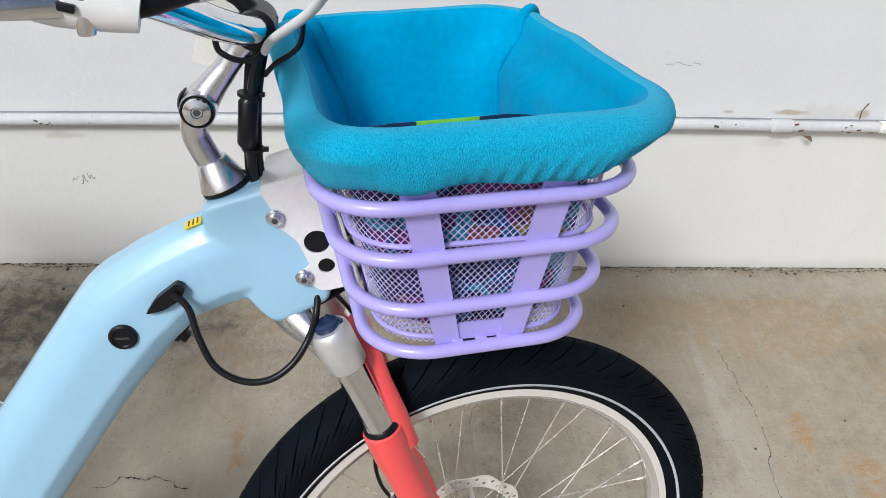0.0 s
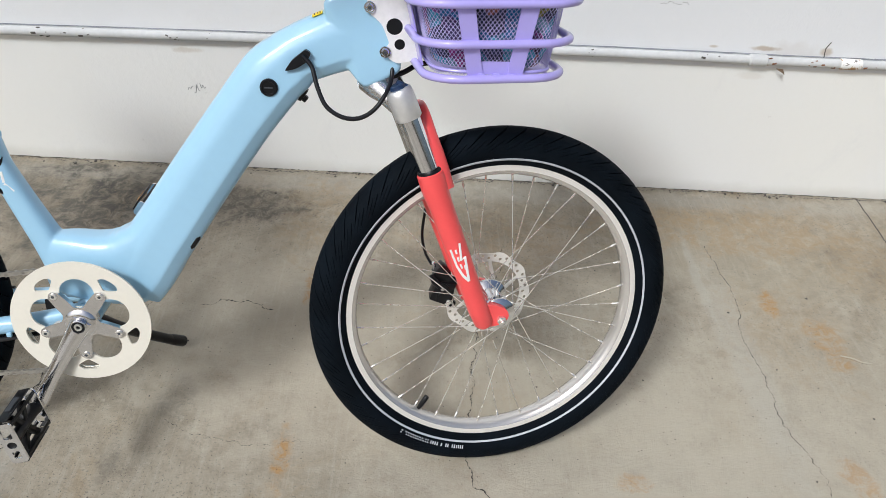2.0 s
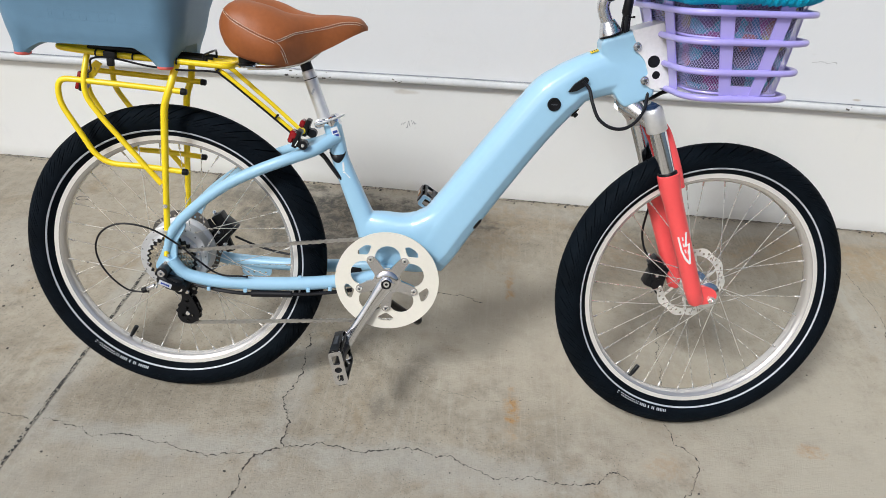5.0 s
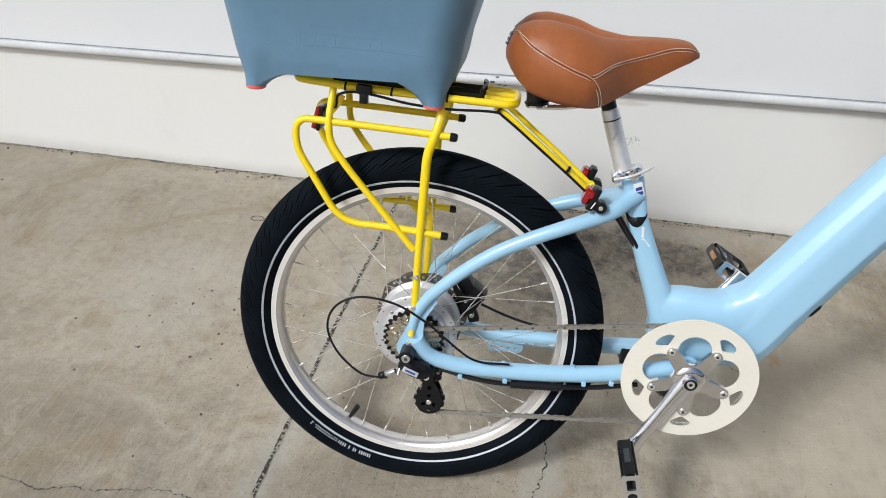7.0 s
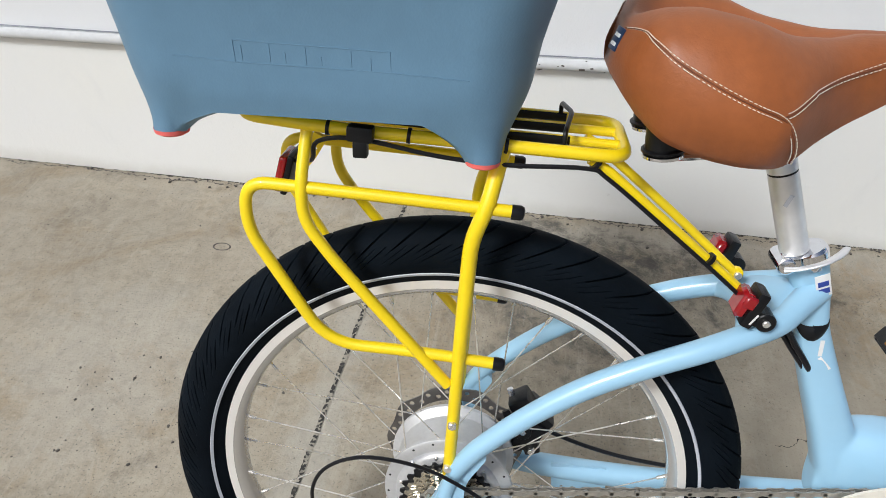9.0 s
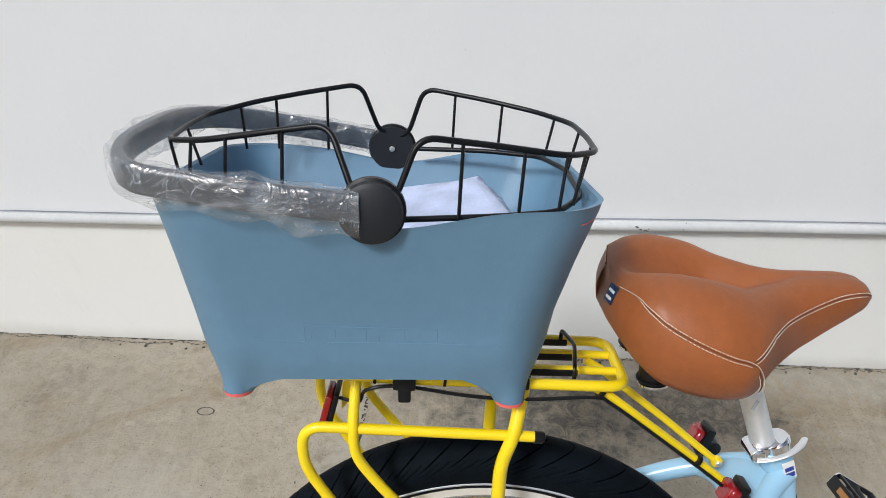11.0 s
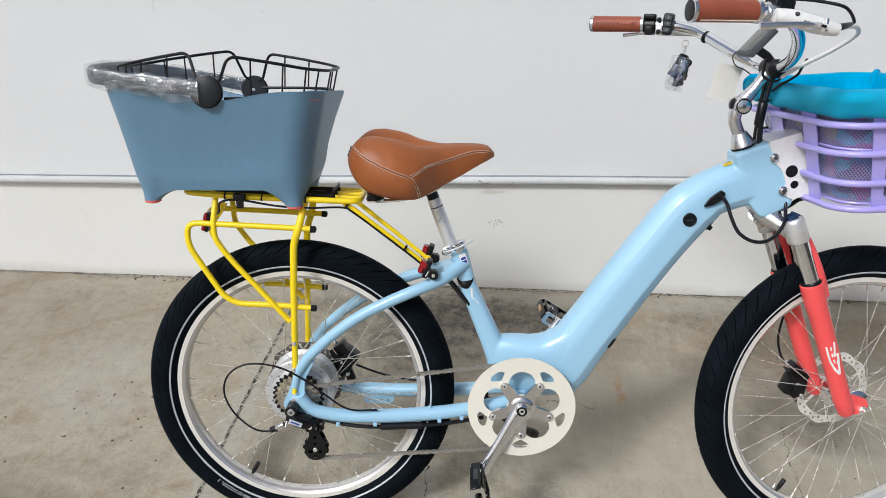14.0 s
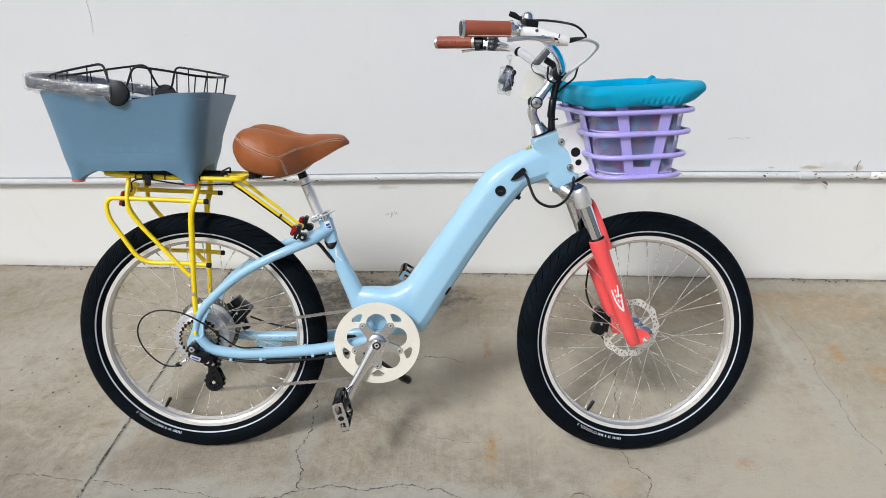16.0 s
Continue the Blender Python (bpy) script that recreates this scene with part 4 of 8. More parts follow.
down = spine([(0.905, 0.452, 0.045, 0.031), (0.858, 0.440, 0.0435, 0.033), (0.810, 0.420, 0.0410, 0.036), (0.787, 0.4025, 0.0445, 0.039), (0.763, 0.3810, 0.0475, 0.041), (0.7225, 0.328, 0.0465, 0.041), (0.687, 0.278, 0.0470, 0.041), (0.6395, 0.209, 0.0485, 0.041), (0.607, 0.160, 0.0495, 0.041), (0.575, 0.113, 0.051, 0.041), (0.545, 0.068, 0.054, 0.041), (0.521, 0.038, 0.055, 0.040)], 6, faceted=True)
YOKE = spine([(0.388, 0.062, 0.034, 0.015), (0.400, 0.062, 0.052, 0.022), (0.415, 0.063, 0.0565, 0.029), (0.44, 0.062, 0.0585, 0.034), (0.475, 0.058, 0.060, 0.038), (0.52, 0.060, 0.066, 0.040), (0.555, 0.085, 0.060, 0.0395), (0.585, 0.122, 0.047, 0.037), (0.60, 0.145, 0.030, 0.028)], sq=3.2)
SEAT_TUBE = spine([(0.3255, 0.306, 0.0176, 0.0176), (0.336, 0.268, 0.0172, 0.0176), (0.3455, 0.230, 0.0170, 0.0178), (0.3690, 0.171, 0.0194, 0.0195), (0.396, 0.108, 0.0222, 0.0225), (0.418, 0.055, 0.027, 0.026), (0.437, 0.015, 0.026, 0.022)], 6, 3.0)
HEAD = prism([(0.843, 0.4995), (0.884, 0.5135), (0.922, 0.5270), (0.947, 0.470), (0.961, 0.402), (0.906, 0.3745), (0.894, 0.385), (0.878, 0.405), (0.862, 0.44), (0.850, 0.470)], [0.030, 0.032, 0.035, 0.036, 0.035, 0.033, 0.032, 0.028, 0.025, 0.026], 0.03)


def welded(ob, voxel, rounds):
    """Fuses overlapping tubes into one skin and softens the joints as filler and paint do."""
    re = ob.modifiers.new("weld", "REMESH")
    re.mode, re.voxel_size, re.use_smooth_shade = "VOXEL", voxel, True
    sm = ob.modifiers.new("soften", "SMOOTH")
    sm.factor, sm.iterations = 0.5, rounds
    return ob


frame_ob = welded(part("frame", down.add(YOKE).add(SEAT_TUBE).add(HEAD), M_BLUE, bicycle, "glossy sky-blue step-through frame"), 0.0022, 8)
part("bottom_bracket", lathe([(0.0001, -0.04), (0.019, -0.04), (0.0225, -0.037), (0.0225, 0.037), (0.019, 0.04), (0.0001, 0.04)], 32).move(Matrix.Translation((0.455, 0, -0.008))), M_BLUE, frame_ob)


for s in (-1, 1):
    stay = fillet([(0.340, s * 0.008, 0.279), (0.322, s * 0.020, 0.268), (0.300, s * 0.040, 0.2545), (0.24, s * 0.058, 0.2335), (0.187, s * 0.0615, 0.2115), (0.128, s * 0.064, 0.181), (0.072, s * 0.067, 0.139), (0.024, s * 0.070, 0.092), (0.006, s * 0.070, 0.062), (-0.001, s * 0.069, 0.030)], 0.05, 5)
    part("seat_stay", tube(stay, [0.0135, 0.0125, 0.0118, 0.0115, 0.0112, 0.0105, 0.0095, 0.0075], 16), M_BLUE, frame_ob)
    low = fillet([(0.008, s * 0.070, 0.012), (0.03, s * 0.068, -0.020), (0.09, s * 0.065, -0.034), (0.20, s * 0.058, -0.036), (0.31, s * 0.050, -0.030), (0.40, s * 0.040, -0.018), (0.45, s * 0.03, -0.008)], 0.04, 5)
    part("chain_stay", tube(low, [0.0125, 0.0135, 0.0145, 0.0145, 0.0145], 16), M_BLUE, frame_ob)
    outline = fillet([(-0.028, 0, -0.006), (-0.012, 0, 0.026), (0.004, 0, 0.07), (0.03, 0, 0.098), (0.042, 0, 0.088), (0.02, 0, 0.05), (0.018, 0, 0.012), (0.045, 0, -0.018), (0.03, 0, -0.034), (0.0, 0, -0.022), (-0.014, 0, -0.03)], 0.012, 4, True)
    part("dropout", plate([(p.x, p.z) for p in outline], [circle(0, 0, 0.006, 12)], s * 0.066 - 0.0045, s * 0.066 + 0.0045), M_BLUE, frame_ob)
def wishbone_web():
    """The arched plate that fills the fork of the seat stays."""
    rings = []
    for y in np.linspace(-0.047, 0.047, 19):
        q = abs(y) / 0.047
        x0, x1 = 0.258 + 0.010 * (1 - q ** 2), 0.336 - 0.045 * q ** 1.5
        arch = 0.0075 * (1 - q ** 2)
        ring = []
        for i in range(20):
            t = 2 * math.pi * i / 20
            ct, st = math.cos(t), math.sin(t)
            x = (x0 + x1) / 2 + (x1 - x0) / 2 * math.copysign(abs(ct) ** 0.35, ct)
            zc = 0.2535 + (x - 0.30) * 0.36 + arch
            ring.append((x, float(y), zc + 0.0105 * math.copysign(abs(st) ** 0.6, st)))
        rings.append(ring)
    return loft(rings)


part("stay_web", wishbone_web(), M_BLUE, frame_ob, sharp=60)

# fork
def fork():
    ob = part("fork", tube([STEER_AT + STEER_UP * t for t in (-0.15, -0.135, -0.02)], [0.0150, 0.0165, 0.0165], 20), M_ALLOY, bicycle, "suspension fork with chrome uppers and coral lowers", STEER)
    for s in (-1, 1):
        y = s * 0.054
        part("crown_arm", tube(fillet([(0.910, s * 0.004, 0.383), (0.930, s * 0.036, 0.368), (0.956, y, 0.346)], 0.02), [0.020, 0.0150, 0.0145], 18, flat=0.85), M_ALLOY, ob)
        top, way = Vector((0.9475, y, 0.379)), Vector((0.378, 0, -0.926))
        part("upper_sleeve", tube([top + way * 0.010, top + way * 0.0005, top, top + way * 0.002, top + way * 0.010, top + way * 0.046, top + way * 0.048, top + way * 0.0485], [0.0150, 0.0160, 0.0175, 0.0195, 0.0208, 0.0208, 0.0195, 0.0170], 28), M_SATIN, ob)
        part("crown_cap", rod(top + way * 0.009, top - way * 0.0065, 0.0122, 20).add(block(top - way * 0.006 + Vector((0.009, 0, 0)), (0.020, 0.009, 0.008), 0.002, (0, 24, 0))), M_NAVY, ob, "navy adjuster cap")
        part("stanchion", tube([(0.962, y, 0.345), (1.006, y, 0.235)], 0.0165, 24), M_CHROME, ob, "chrome stanchion")
        part("dust_seal", tube([(0.998, y, 0.256), (0.999, y, 0.2535), (1.003, y, 0.243)], [0.0175, 0.0195, 0.0195], 24), M_BLACK, ob)
        part("fork_leg", tube([(1.0, y, 0.2505), (1.0005, y, 0.249), (1.004, y, 0.240), (1.012, y, 0.215), (1.02, y, 0.195), (1.06, y, 0.092), (1.093, y, 0.006), (1.105, y, -0.021), (1.108, y, -0.027)], [0.0195, 0.0217, 0.0222, 0.0213, 0.0198, 0.0183, 0.0178, 0.0165, 0.012], 24), M_CORAL, ob, "coral painted fork leg")
        out = fillet([(1.090, 0, -0.024), (1.096, 0, 0.012), (1.117, 0, 0.014), (1.143, 0, 0.005), (1.149, 0, -0.011), (1.141, 0, -0.023), (1.117, 0, -0.029)], 0.009, 4, True)
        part("dropout", plate([(p.x, p.z) for p in out], [], y - 0.005, y + 0.005), M_CORAL, ob)
        part("axle_nut", disc((1.1345, -0.0160), 0.0085, min(y - s * 0.004, y + s * 0.012), max(y - s * 0.004, y + s * 0.012), 6).add(disc((1.1345, -0.0160), 0.0042, min(y, y + s * 0.019), max(y, y + s * 0.019), 14)), M_STEEL, ob)
    arch = curve_through([(1.022, -0.054, 0.222), (1.012, -0.053, 0.262), (0.998, -0.046, 0.305), (0.990, -0.030, 0.334), (0.988, 0, 0.342), (0.990, 0.030, 0.334), (0.998, 0.046, 0.305), (1.012, 0.053, 0.262), (1.022, 0.054, 0.222)], 5)
    part("fork_brace", tube(arch, [0.019, 0.016, 0.0135, 0.0125, 0.013, 0.0125, 0.0135, 0.016, 0.019], 12, flat=0.62, up=(0, 1, 0)), M_CORAL, ob, "coral fork brace over the tyre")
    # pale zigzag badge on the near leg
    g = Geo()
    bend = lambda x, z: Vector((0.0189 * math.sin(x / 0.0189), -0.0189 * math.cos(x / 0.0189), z))
    for line, r in (([(0.0085, 0.036), (0.0015, 0.006), (0.0095, 0.010), (0.0015, -0.034)], 0.0022), ([(-0.0085, 0.030), (-0.0085, -0.002), (-0.0045, -0.022), (0.0015, -0.034)], 0.0024), ([(-0.001, 0.028), (-0.0015, 0.020)], 0.0016), ([(-0.002, 0.014), (-0.0025, 0.006)], 0.0016), ([(-0.002, 0.0), (-0.0015, -0.008)], 0.0015), ([(0.004, -0.004), (0.003, -0.012)], 0.0013)):
        g.add(tube([bend(x, z) for x, z in line], r, 6, flat=0.35, up=(0, 1, 0)))
    part("badge", g.move(Matrix.Translation((1.058, -0.054, 0.10)) @ Matrix.Rotation(radians(-22.2), 4, "Y") @ Matrix.Rotation(radians(-10), 4, "Z")), M_WHITE, ob, "pale zigzag badge")
    return ob


fork()


# ---- drivetrain ----
def drivetrain():
    bx, bz = 0.455, -0.008
    ring = part("chainset", lathe([(0.0001, -0.052), (0.02, -0.052), (0.024, -0.056), (0.024, -0.060), (0.0001, -0.060)], 32).move(Matrix.Translation((bx, 0, bz))), M_CHROME, bicycle, "polished crankset with a cream chain guard")
    holes = []
    for k in range(5):
        a = radians(90 + 72 * k)
        holes.append([(bx + 0.0535 * math.cos(a) + 0.0265 * (math.cos(t) * math.cos(a) * 0.95 - math.sin(t) * math.sin(a)), bz + 0.0535 * math.sin(a) + 0.0265 * (math.cos(t) * math.sin(a) * 0.95 + math.sin(t) * math.cos(a))) for t in np.linspace(0, 2 * math.pi, 30, endpoint=False)])
        a = radians(54 + 72 * k)
        tri = [Vector((math.cos(a + d) * r, 0, math.sin(a + d) * r)) for r, d in ((0.0705, 0.0), (0.0845, -0.215), (0.0905, -0.13), (0.0915, 0.0), (0.0905, 0.13), (0.0845, 0.215))]
        holes.append([(bx + p.x, bz + p.z) for p in fillet(tri, 0.004, 3, True)])
    holes.append(circle(bx, bz, 0.026, 24))
    part("chain_guard", plate(circle(bx, bz, 0.1082, 96), holes, -0.0715, -0.0685), M_CREAM, ring, "cream enamelled guard disc with round windows")
    # toothed ring behind it
    n = 46 * 4
    teeth = [(bx + (0.0915 + (0.004 if i % 4 in (1, 2) else 0)) * math.cos(2 * math.pi * i / n), bz + (0.0915 + (0.004 if i % 4 in (1, 2) else 0)) * math.sin(2 * math.pi * i / n)) for i in range(n)]
    part("chainring", plate(teeth, [circle(bx, bz, 0.0895, 60)], -0.0635, -0.0615), M_STEEL, ring)
    for k in range(5):
        a = radians(54 + 72 * k)
        c, s = math.cos(a), math.sin(a)
        part("chainring_bolt", disc((bx + 0.060 * c, bz + 0.060 * s), 0.0058, -0.0765, -0.066, 16).add(disc((bx + 0.060 * c, bz + 0.060 * s), 0.0001, -0.0762, -0.075, 6)), M_STEEL, ring)
        part("bolt_socket", disc((bx + 0.060 * c, bz + 0.060 * s), 0.0026, -0.0772, -0.076, 6), M_GREY, ring)
    star = []
    for k in range(5):
        a, v = radians(54 + 72 * k), radians(90 + 72 * k)
        for r, d in ((0.044, -0.26), (0.0635, -0.15), (0.0690, 0.0), (0.0635, 0.15), (0.044, 0.26)):
            star.append((bx + r * math.cos(a + d), 0, bz + r * math.sin(a + d)))
        for r, d in ((0.0300, -0.24), (0.0275, 0.0), (0.0300, 0.24)):
            star.append((bx + r * math.cos(v + d), 0, bz + r * math.sin(v + d)))
    part("spider", plate([(p.x, p.z) for p in fillet(star, 0.006, 4, True)], [], -0.0748, -0.0665), M_CHROME, ring, "polished five-arm spider")
    part("spider_ridge", loft([[(bx + r * math.cos(t), y, bz + r * math.sin(t)) for t in np.linspace(0, 2 * math.pi, 40, endpoint=False)][::-1] for r, y in ((0.0255, -0.0745), (0.0225, -0.0775), (0.017, -0.079), (0.010, -0.0795))]), M_CHROME, ring)
    arm = curve_through([(bx + 0.004, -0.072, bz + 0.006), (bx - 0.017, -0.078, bz - 0.029), (bx - 0.050, -0.086, bz - 0.086), (bx - 0.075, -0.092, bz - 0.129), (bx - 0.083, -0.094, bz - 0.143)], 6)
    part("crank_arm", tube(arm, [0.0195, 0.0160, 0.0125, 0.0118, 0.0145, 0.012], 16, flat=0.62, up=(0, 1, 0)), M_CHROME, ring, "polished crank arm")
    part("crank_bolt", disc((bx, bz), 0.0100, -0.0868, -0.078, 24), M_BLACK, ring)
    part("bolt_head", lathe([(0.0032, -0.0868), (0.0034, -0.0892), (0.0060, -0.0892), (0.0064, -0.0860)], 24).move(Matrix.Translation((bx, 0, bz))), M_STEEL, ring)
    part("crank_bolt_ring", lathe([(0.0098, -0.0855), (0.0104, -0.0880), (0.0118, -0.0875), (0.0124, -0.080)], 24).move(Matrix.Translation((bx, 0, bz))), M_CHROME, ring)
    far = curve_through([(bx, 0.062, bz), (bx + 0.035, 0.068, bz + 0.055), (bx + 0.077, 0.078, bz + 0.108), (bx + 0.093, 0.080, bz + 0.130)], 6)
    part("crank_arm", tube(far, [0.0165, 0.0125, 0.0115, 0.0135], 16, flat=0.62, up=(0, 1, 0)), M_CHROME, ring, "polished crank arm")
    part("axle", rod((bx, -0.058, bz), (bx, 0.066, bz), 0.010), M_STEEL, ring)

    def pedal(c, turn, s, label):
        m = Matrix.Translation(c) @ Matrix.Rotation(radians(turn), 4, "Y") @ Matrix.Diagonal((0.84, 1, 1, 1))
        p = part("pedal", rod((0, -s * 0.055, 0), (0, s * 0.042, 0), 0.0085), M_BLACK, bicycle, label, m)
        for e in (-1, 1):
            part("cage_side", plate([(q[0], q[1]) for q in round_rect(-0.044, 0.044, -0.0135, 0.0135, 0.006, 3)], [[(x, z) for x, z in round_rect(-0.034 + 0.0 * e, -0.010, -0.007, 0.007, 0.003, 2)], circle(0.004, 0, 0.0075, 14), [(x, z) for x, z in round_rect(0.018, 0.034, -0.006, 0.006, 0.003, 2)]], e * 0.044 - 0.0015, e * 0.044 + 0.0015), M_CHROME, p, "chrome cage plate")
            part("cage_end", block((e * 0.0465, 0, 0), (0.003, 0.084, 0.018), 0.0012), M_BLACK, p)
            part("reflector", block((e * 0.0490, 0, 0), (0.003, 0.034, 0.009), 0.001), M_ORANGE if s > 0 else M_GREY, p, "amber pedal reflector" if s > 0 else "dark pedal reflector")
            part("cage_rail", block((e * 0.036, 0, 0.011), (0.006, 0.084, 0.004), 0.001), M_BLACK, p)
            part("cage_rail", block((e * 0.036, 0, -0.011), (0.006, 0.084, 0.004), 0.001), M_BLACK, p)
        part("pedal_body", tube([(0, -0.043, 0), (0, -0.03, 0), (0, 0, 0), (0, 0.03, 0), (0, 0.043, 0)], [0.013, 0.0105, 0.0095, 0.0105, 0.013], 18), M_BLACK, p)
        for e in (-1, 1):
            part("pedal_arm", block((0, 0, 0), (0.088, 0.009, 0.012), 0.002, (0, 0, e * 30), 2), M_BLACK, p)

    pedal((0.3725, -0.152, -0.149), 76, -1, "chrome caged pedal hanging below the crank")
    pedal((0.543, 0.134, 0.108), 32, 1, "chrome caged pedal on the far crank")

    # chain, link by link
    r = 0.0945
    a_top, a_low = radians(98), radians(-97)
    ps = []
    a0 = Vector((0.004, -0.056, 0.024))
    b0 = Vector((bx + r * math.cos(a_top), -0.0625, bz + r * math.sin(a_top)))
    n = int((b0 - a0).length / 0.0127)
    ps += [a0.lerp(b0, i / n) for i in range(n)]
    k = int(r * (a_top - a_low) / 0.0127)
    ps += [Vector((bx + r * math.cos(a_top + (a_low - a_top) * i / k), -0.0625, bz + r * math.sin(a_top + (a_low - a_top) * i / k))) for i in range(k)]
    c0 = Vector((bx + r * math.cos(a_low), -0.0625, bz + r * math.sin(a_low)))
    d0 = Vector((0.036, -0.054, -0.138))
    n = int((c0 - d0).length / 0.0127)
    ps += [c0.lerp(d0, i / n) for i in range(n)]
    tail = curve_through([d0, (0.016, -0.053, -0.132), (0.008, -0.053, -0.1125), (0.022, -0.052, -0.090), (0.046, -0.052, -0.072), (0.040, -0.051, -0.050), (0.024, -0.050, -0.040), (0.0, -0.052, -0.034), (-0.018, -0.053, -0.024), (-0.028, -0.054, 0.0), (-0.02, -0.055, 0.022), a0], 8)
    run = [tail[0]]
    for q in tail[1:]:
        if (q - run[-1]).length >= 0.0125:
            run.append(q)
    ps += run
    chain = part("chain", rod((0.012, -0.0562, 0.0252), (0.0245, -0.0563, 0.0268), 0.0026, 8), M_CHAIN, bicycle, "oily steel chain")
    inner, outer = Geo(), Geo()
    for w, g in ((0.0017, inner), (0.0029, outer)):
        for e in (-1, 1):
            o = [(x, z) for x, z in circle(-0.0063, 0, 0.0039, 8, math.pi / 8)[1:6]] + [(0, -0.0027)] + [(x, z) for x, z in circle(0.0063, 0, 0.0039, 8, math.pi + math.pi / 8)[1:6]] + [(0, 0.0027)]
            g.add(plate(o, [], e * w - 0.0005, e * w + 0.0005))
        for x in (-0.0063, 0.0063):
            g.add(tube([(x, -0.0034, 0), (x, 0.0034, 0)], 0.0021, 6))
    kinds = [inner.mesh("link", M_CHAIN, 40), outer.mesh("link", M_CHAIN, 40)]
    for i in range(len(ps) - 1):
        d = ps[i + 1] - ps[i]
        ang = math.atan2(d.z, d.x)
        part("link", kinds[i % 2], M_CHAIN, chain, m=Matrix.Translation((ps[i] + ps[i + 1]) / 2) @ Matrix.Rotation(-ang, 4, "Y"))
    # cassette
    cas = part("cassette", disc((0, 0), 0.021, -0.0625, -0.043, 24), M_STEEL, rear_wheel, "seven-speed sprocket cassette")
    for i, (rr, t) in enumerate(((0.0530, 28), (0.0475, 24), (0.0425, 21), (0.0380, 18), (0.0335, 16), (0.0295, 14), (0.0255, 12))):
        y = -0.0445 - 0.0028 * i
        o = [((rr - (0.0042 if j % 4 in (0, 3) else 0)) * math.cos(2 * math.pi * j / (t * 4)), (rr - (0.0042 if j % 4 in (0, 3) else 0)) * math.sin(2 * math.pi * j / (t * 4))) for j in range(t * 4)]
        hs = [circle(0, 0, 0.018, 20)]
        if i < 3:
            hs += [circle((rr - 0.0125) * math.cos(a), (rr - 0.0125) * math.sin(a), 0.0045, 8) for a in np.linspace(0, 2 * math.pi, 9, endpoint=False)]
        part("sprocket", plate(o, hs, y - 0.001, y + 0.001), M_BLACK if i == 0 else M_COG, cas, "black sprocket" if i == 0 else "")
    # rear mech
    mech = part("rear_derailleur", block((0.008, -0.086, -0.030), (0.052, 0.022, 0.024), 0.008, (0, 16, 0), 3), M_BLACK, bicycle, "black rear derailleur hanging from the dropout")
    part("hanger_pivot", rod((-0.004, -0.060, -0.008), (-0.004, -0.100, -0.008), 0.0125, 18), M_BLACK, mech)
    part("pivot_bolt", disc((-0.004, -0.008), 0.0075, -0.1035, -0.100, 16), M_ALLOY, mech)
    part("pivot_socket", disc((-0.004, -0.008), 0.003, -0.1042, -0.1032, 6), M_GREY, mech)
    part("outer_link", tube(curve_through([(-0.010, -0.097, -0.016), (0.004, -0.101, -0.028), (0.022, -0.098, -0.037), (0.036, -0.090, -0.042)], 5), [0.009, 0.0105, 0.010, 0.008], 14, flat=0.5, up=(0, 1, 0)), M_BLACK, mech)
    part("lower_knuckle", rod((0.030, -0.060, -0.044), (0.030, -0.094, -0.044), 0.0125, 18), M_BLACK, mech)
    part("knuckle_bolt", disc((0.030, -0.044), 0.0055, -0.0965, -0.094, 12), M_STEEL, mech)
    part("badge", block((0.005, -0.1075, -0.0285), (0.027, 0.0012, 0.010), 0.0005, (0, 22, 0)), M_REFLECT, mech, "pale badge with bars of lettering")
    part("badge_bar", block((0.005, -0.1084, -0.0285), (0.018, 0.0008, 0.0032), 0.0002, (0, 22, 0)), M_INK, mech)
    part("cable_anchor", rod((-0.040, -0.089, -0.050), (-0.022, -0.090, -0.040), 0.0050, 12), M_ALLOY, mech)
    part("barrel_adjuster", rod((-0.050, -0.089, -0.0545), (-0.040, -0.089, -0.050), 0.0062, 10), M_BLACK, mech)
    part("limit_screw", rod((-0.014, -0.096, -0.030), (-0.016, -0.103, -0.040), 0.0022, 8), M_STEEL, mech)
    cage = [(0.020, -0.044), (0.034, -0.044), (0.040, -0.070), (0.050, -0.090), (0.058, -0.112), (0.052, -0.130), (0.036, -0.138), (0.018, -0.134), (0.010, -0.118), (0.014, -0.098), (0.022, -0.080)]
    o = [(p.x, p.z) for p in fillet([(x, 0, z) for x, z in cage], 0.008, 4, True)]
    for y in (-0.0635, -0.0435):
        part("cage", plate(o, [circle(0.0330, -0.084, 0.0040, 12), circle(0.0235, -0.117, 0.0042, 10), circle(0.0425, -0.117, 0.0042, 10), circle(0.0330, -0.1000, 0.0036, 8), circle(0.0330, -0.1285, 0.0036, 8)], y - 0.001, y + 0.001), M_BLACK, mech)
    for cx, cz, r in ((0.0330, -0.1125, 0.0275), (0.034, -0.062, 0.019)):
        o = [((r - (0.0034 if j % 4 in (0, 3) else 0)) * math.cos(2 * math.pi * j / 44) + cx, (r - (0.0034 if j % 4 in (0, 3) else 0)) * math.sin(2 * math.pi * j / 44) + cz) for j in range(44)]
        hs = [circle(cx + 0.0125 * math.cos(a), cz + 0.0125 * math.sin(a), 0.0042, 10) for a in np.linspace(0.3, 2 * math.pi + 0.3, 5, endpoint=False)]
        part("jockey_wheel", plate(o, hs, -0.057, -0.050), M_BLACK, mech)
        part("jockey_bolt", disc((cx, cz), 0.0048, -0.0665, -0.062, 12), M_STEEL, mech)
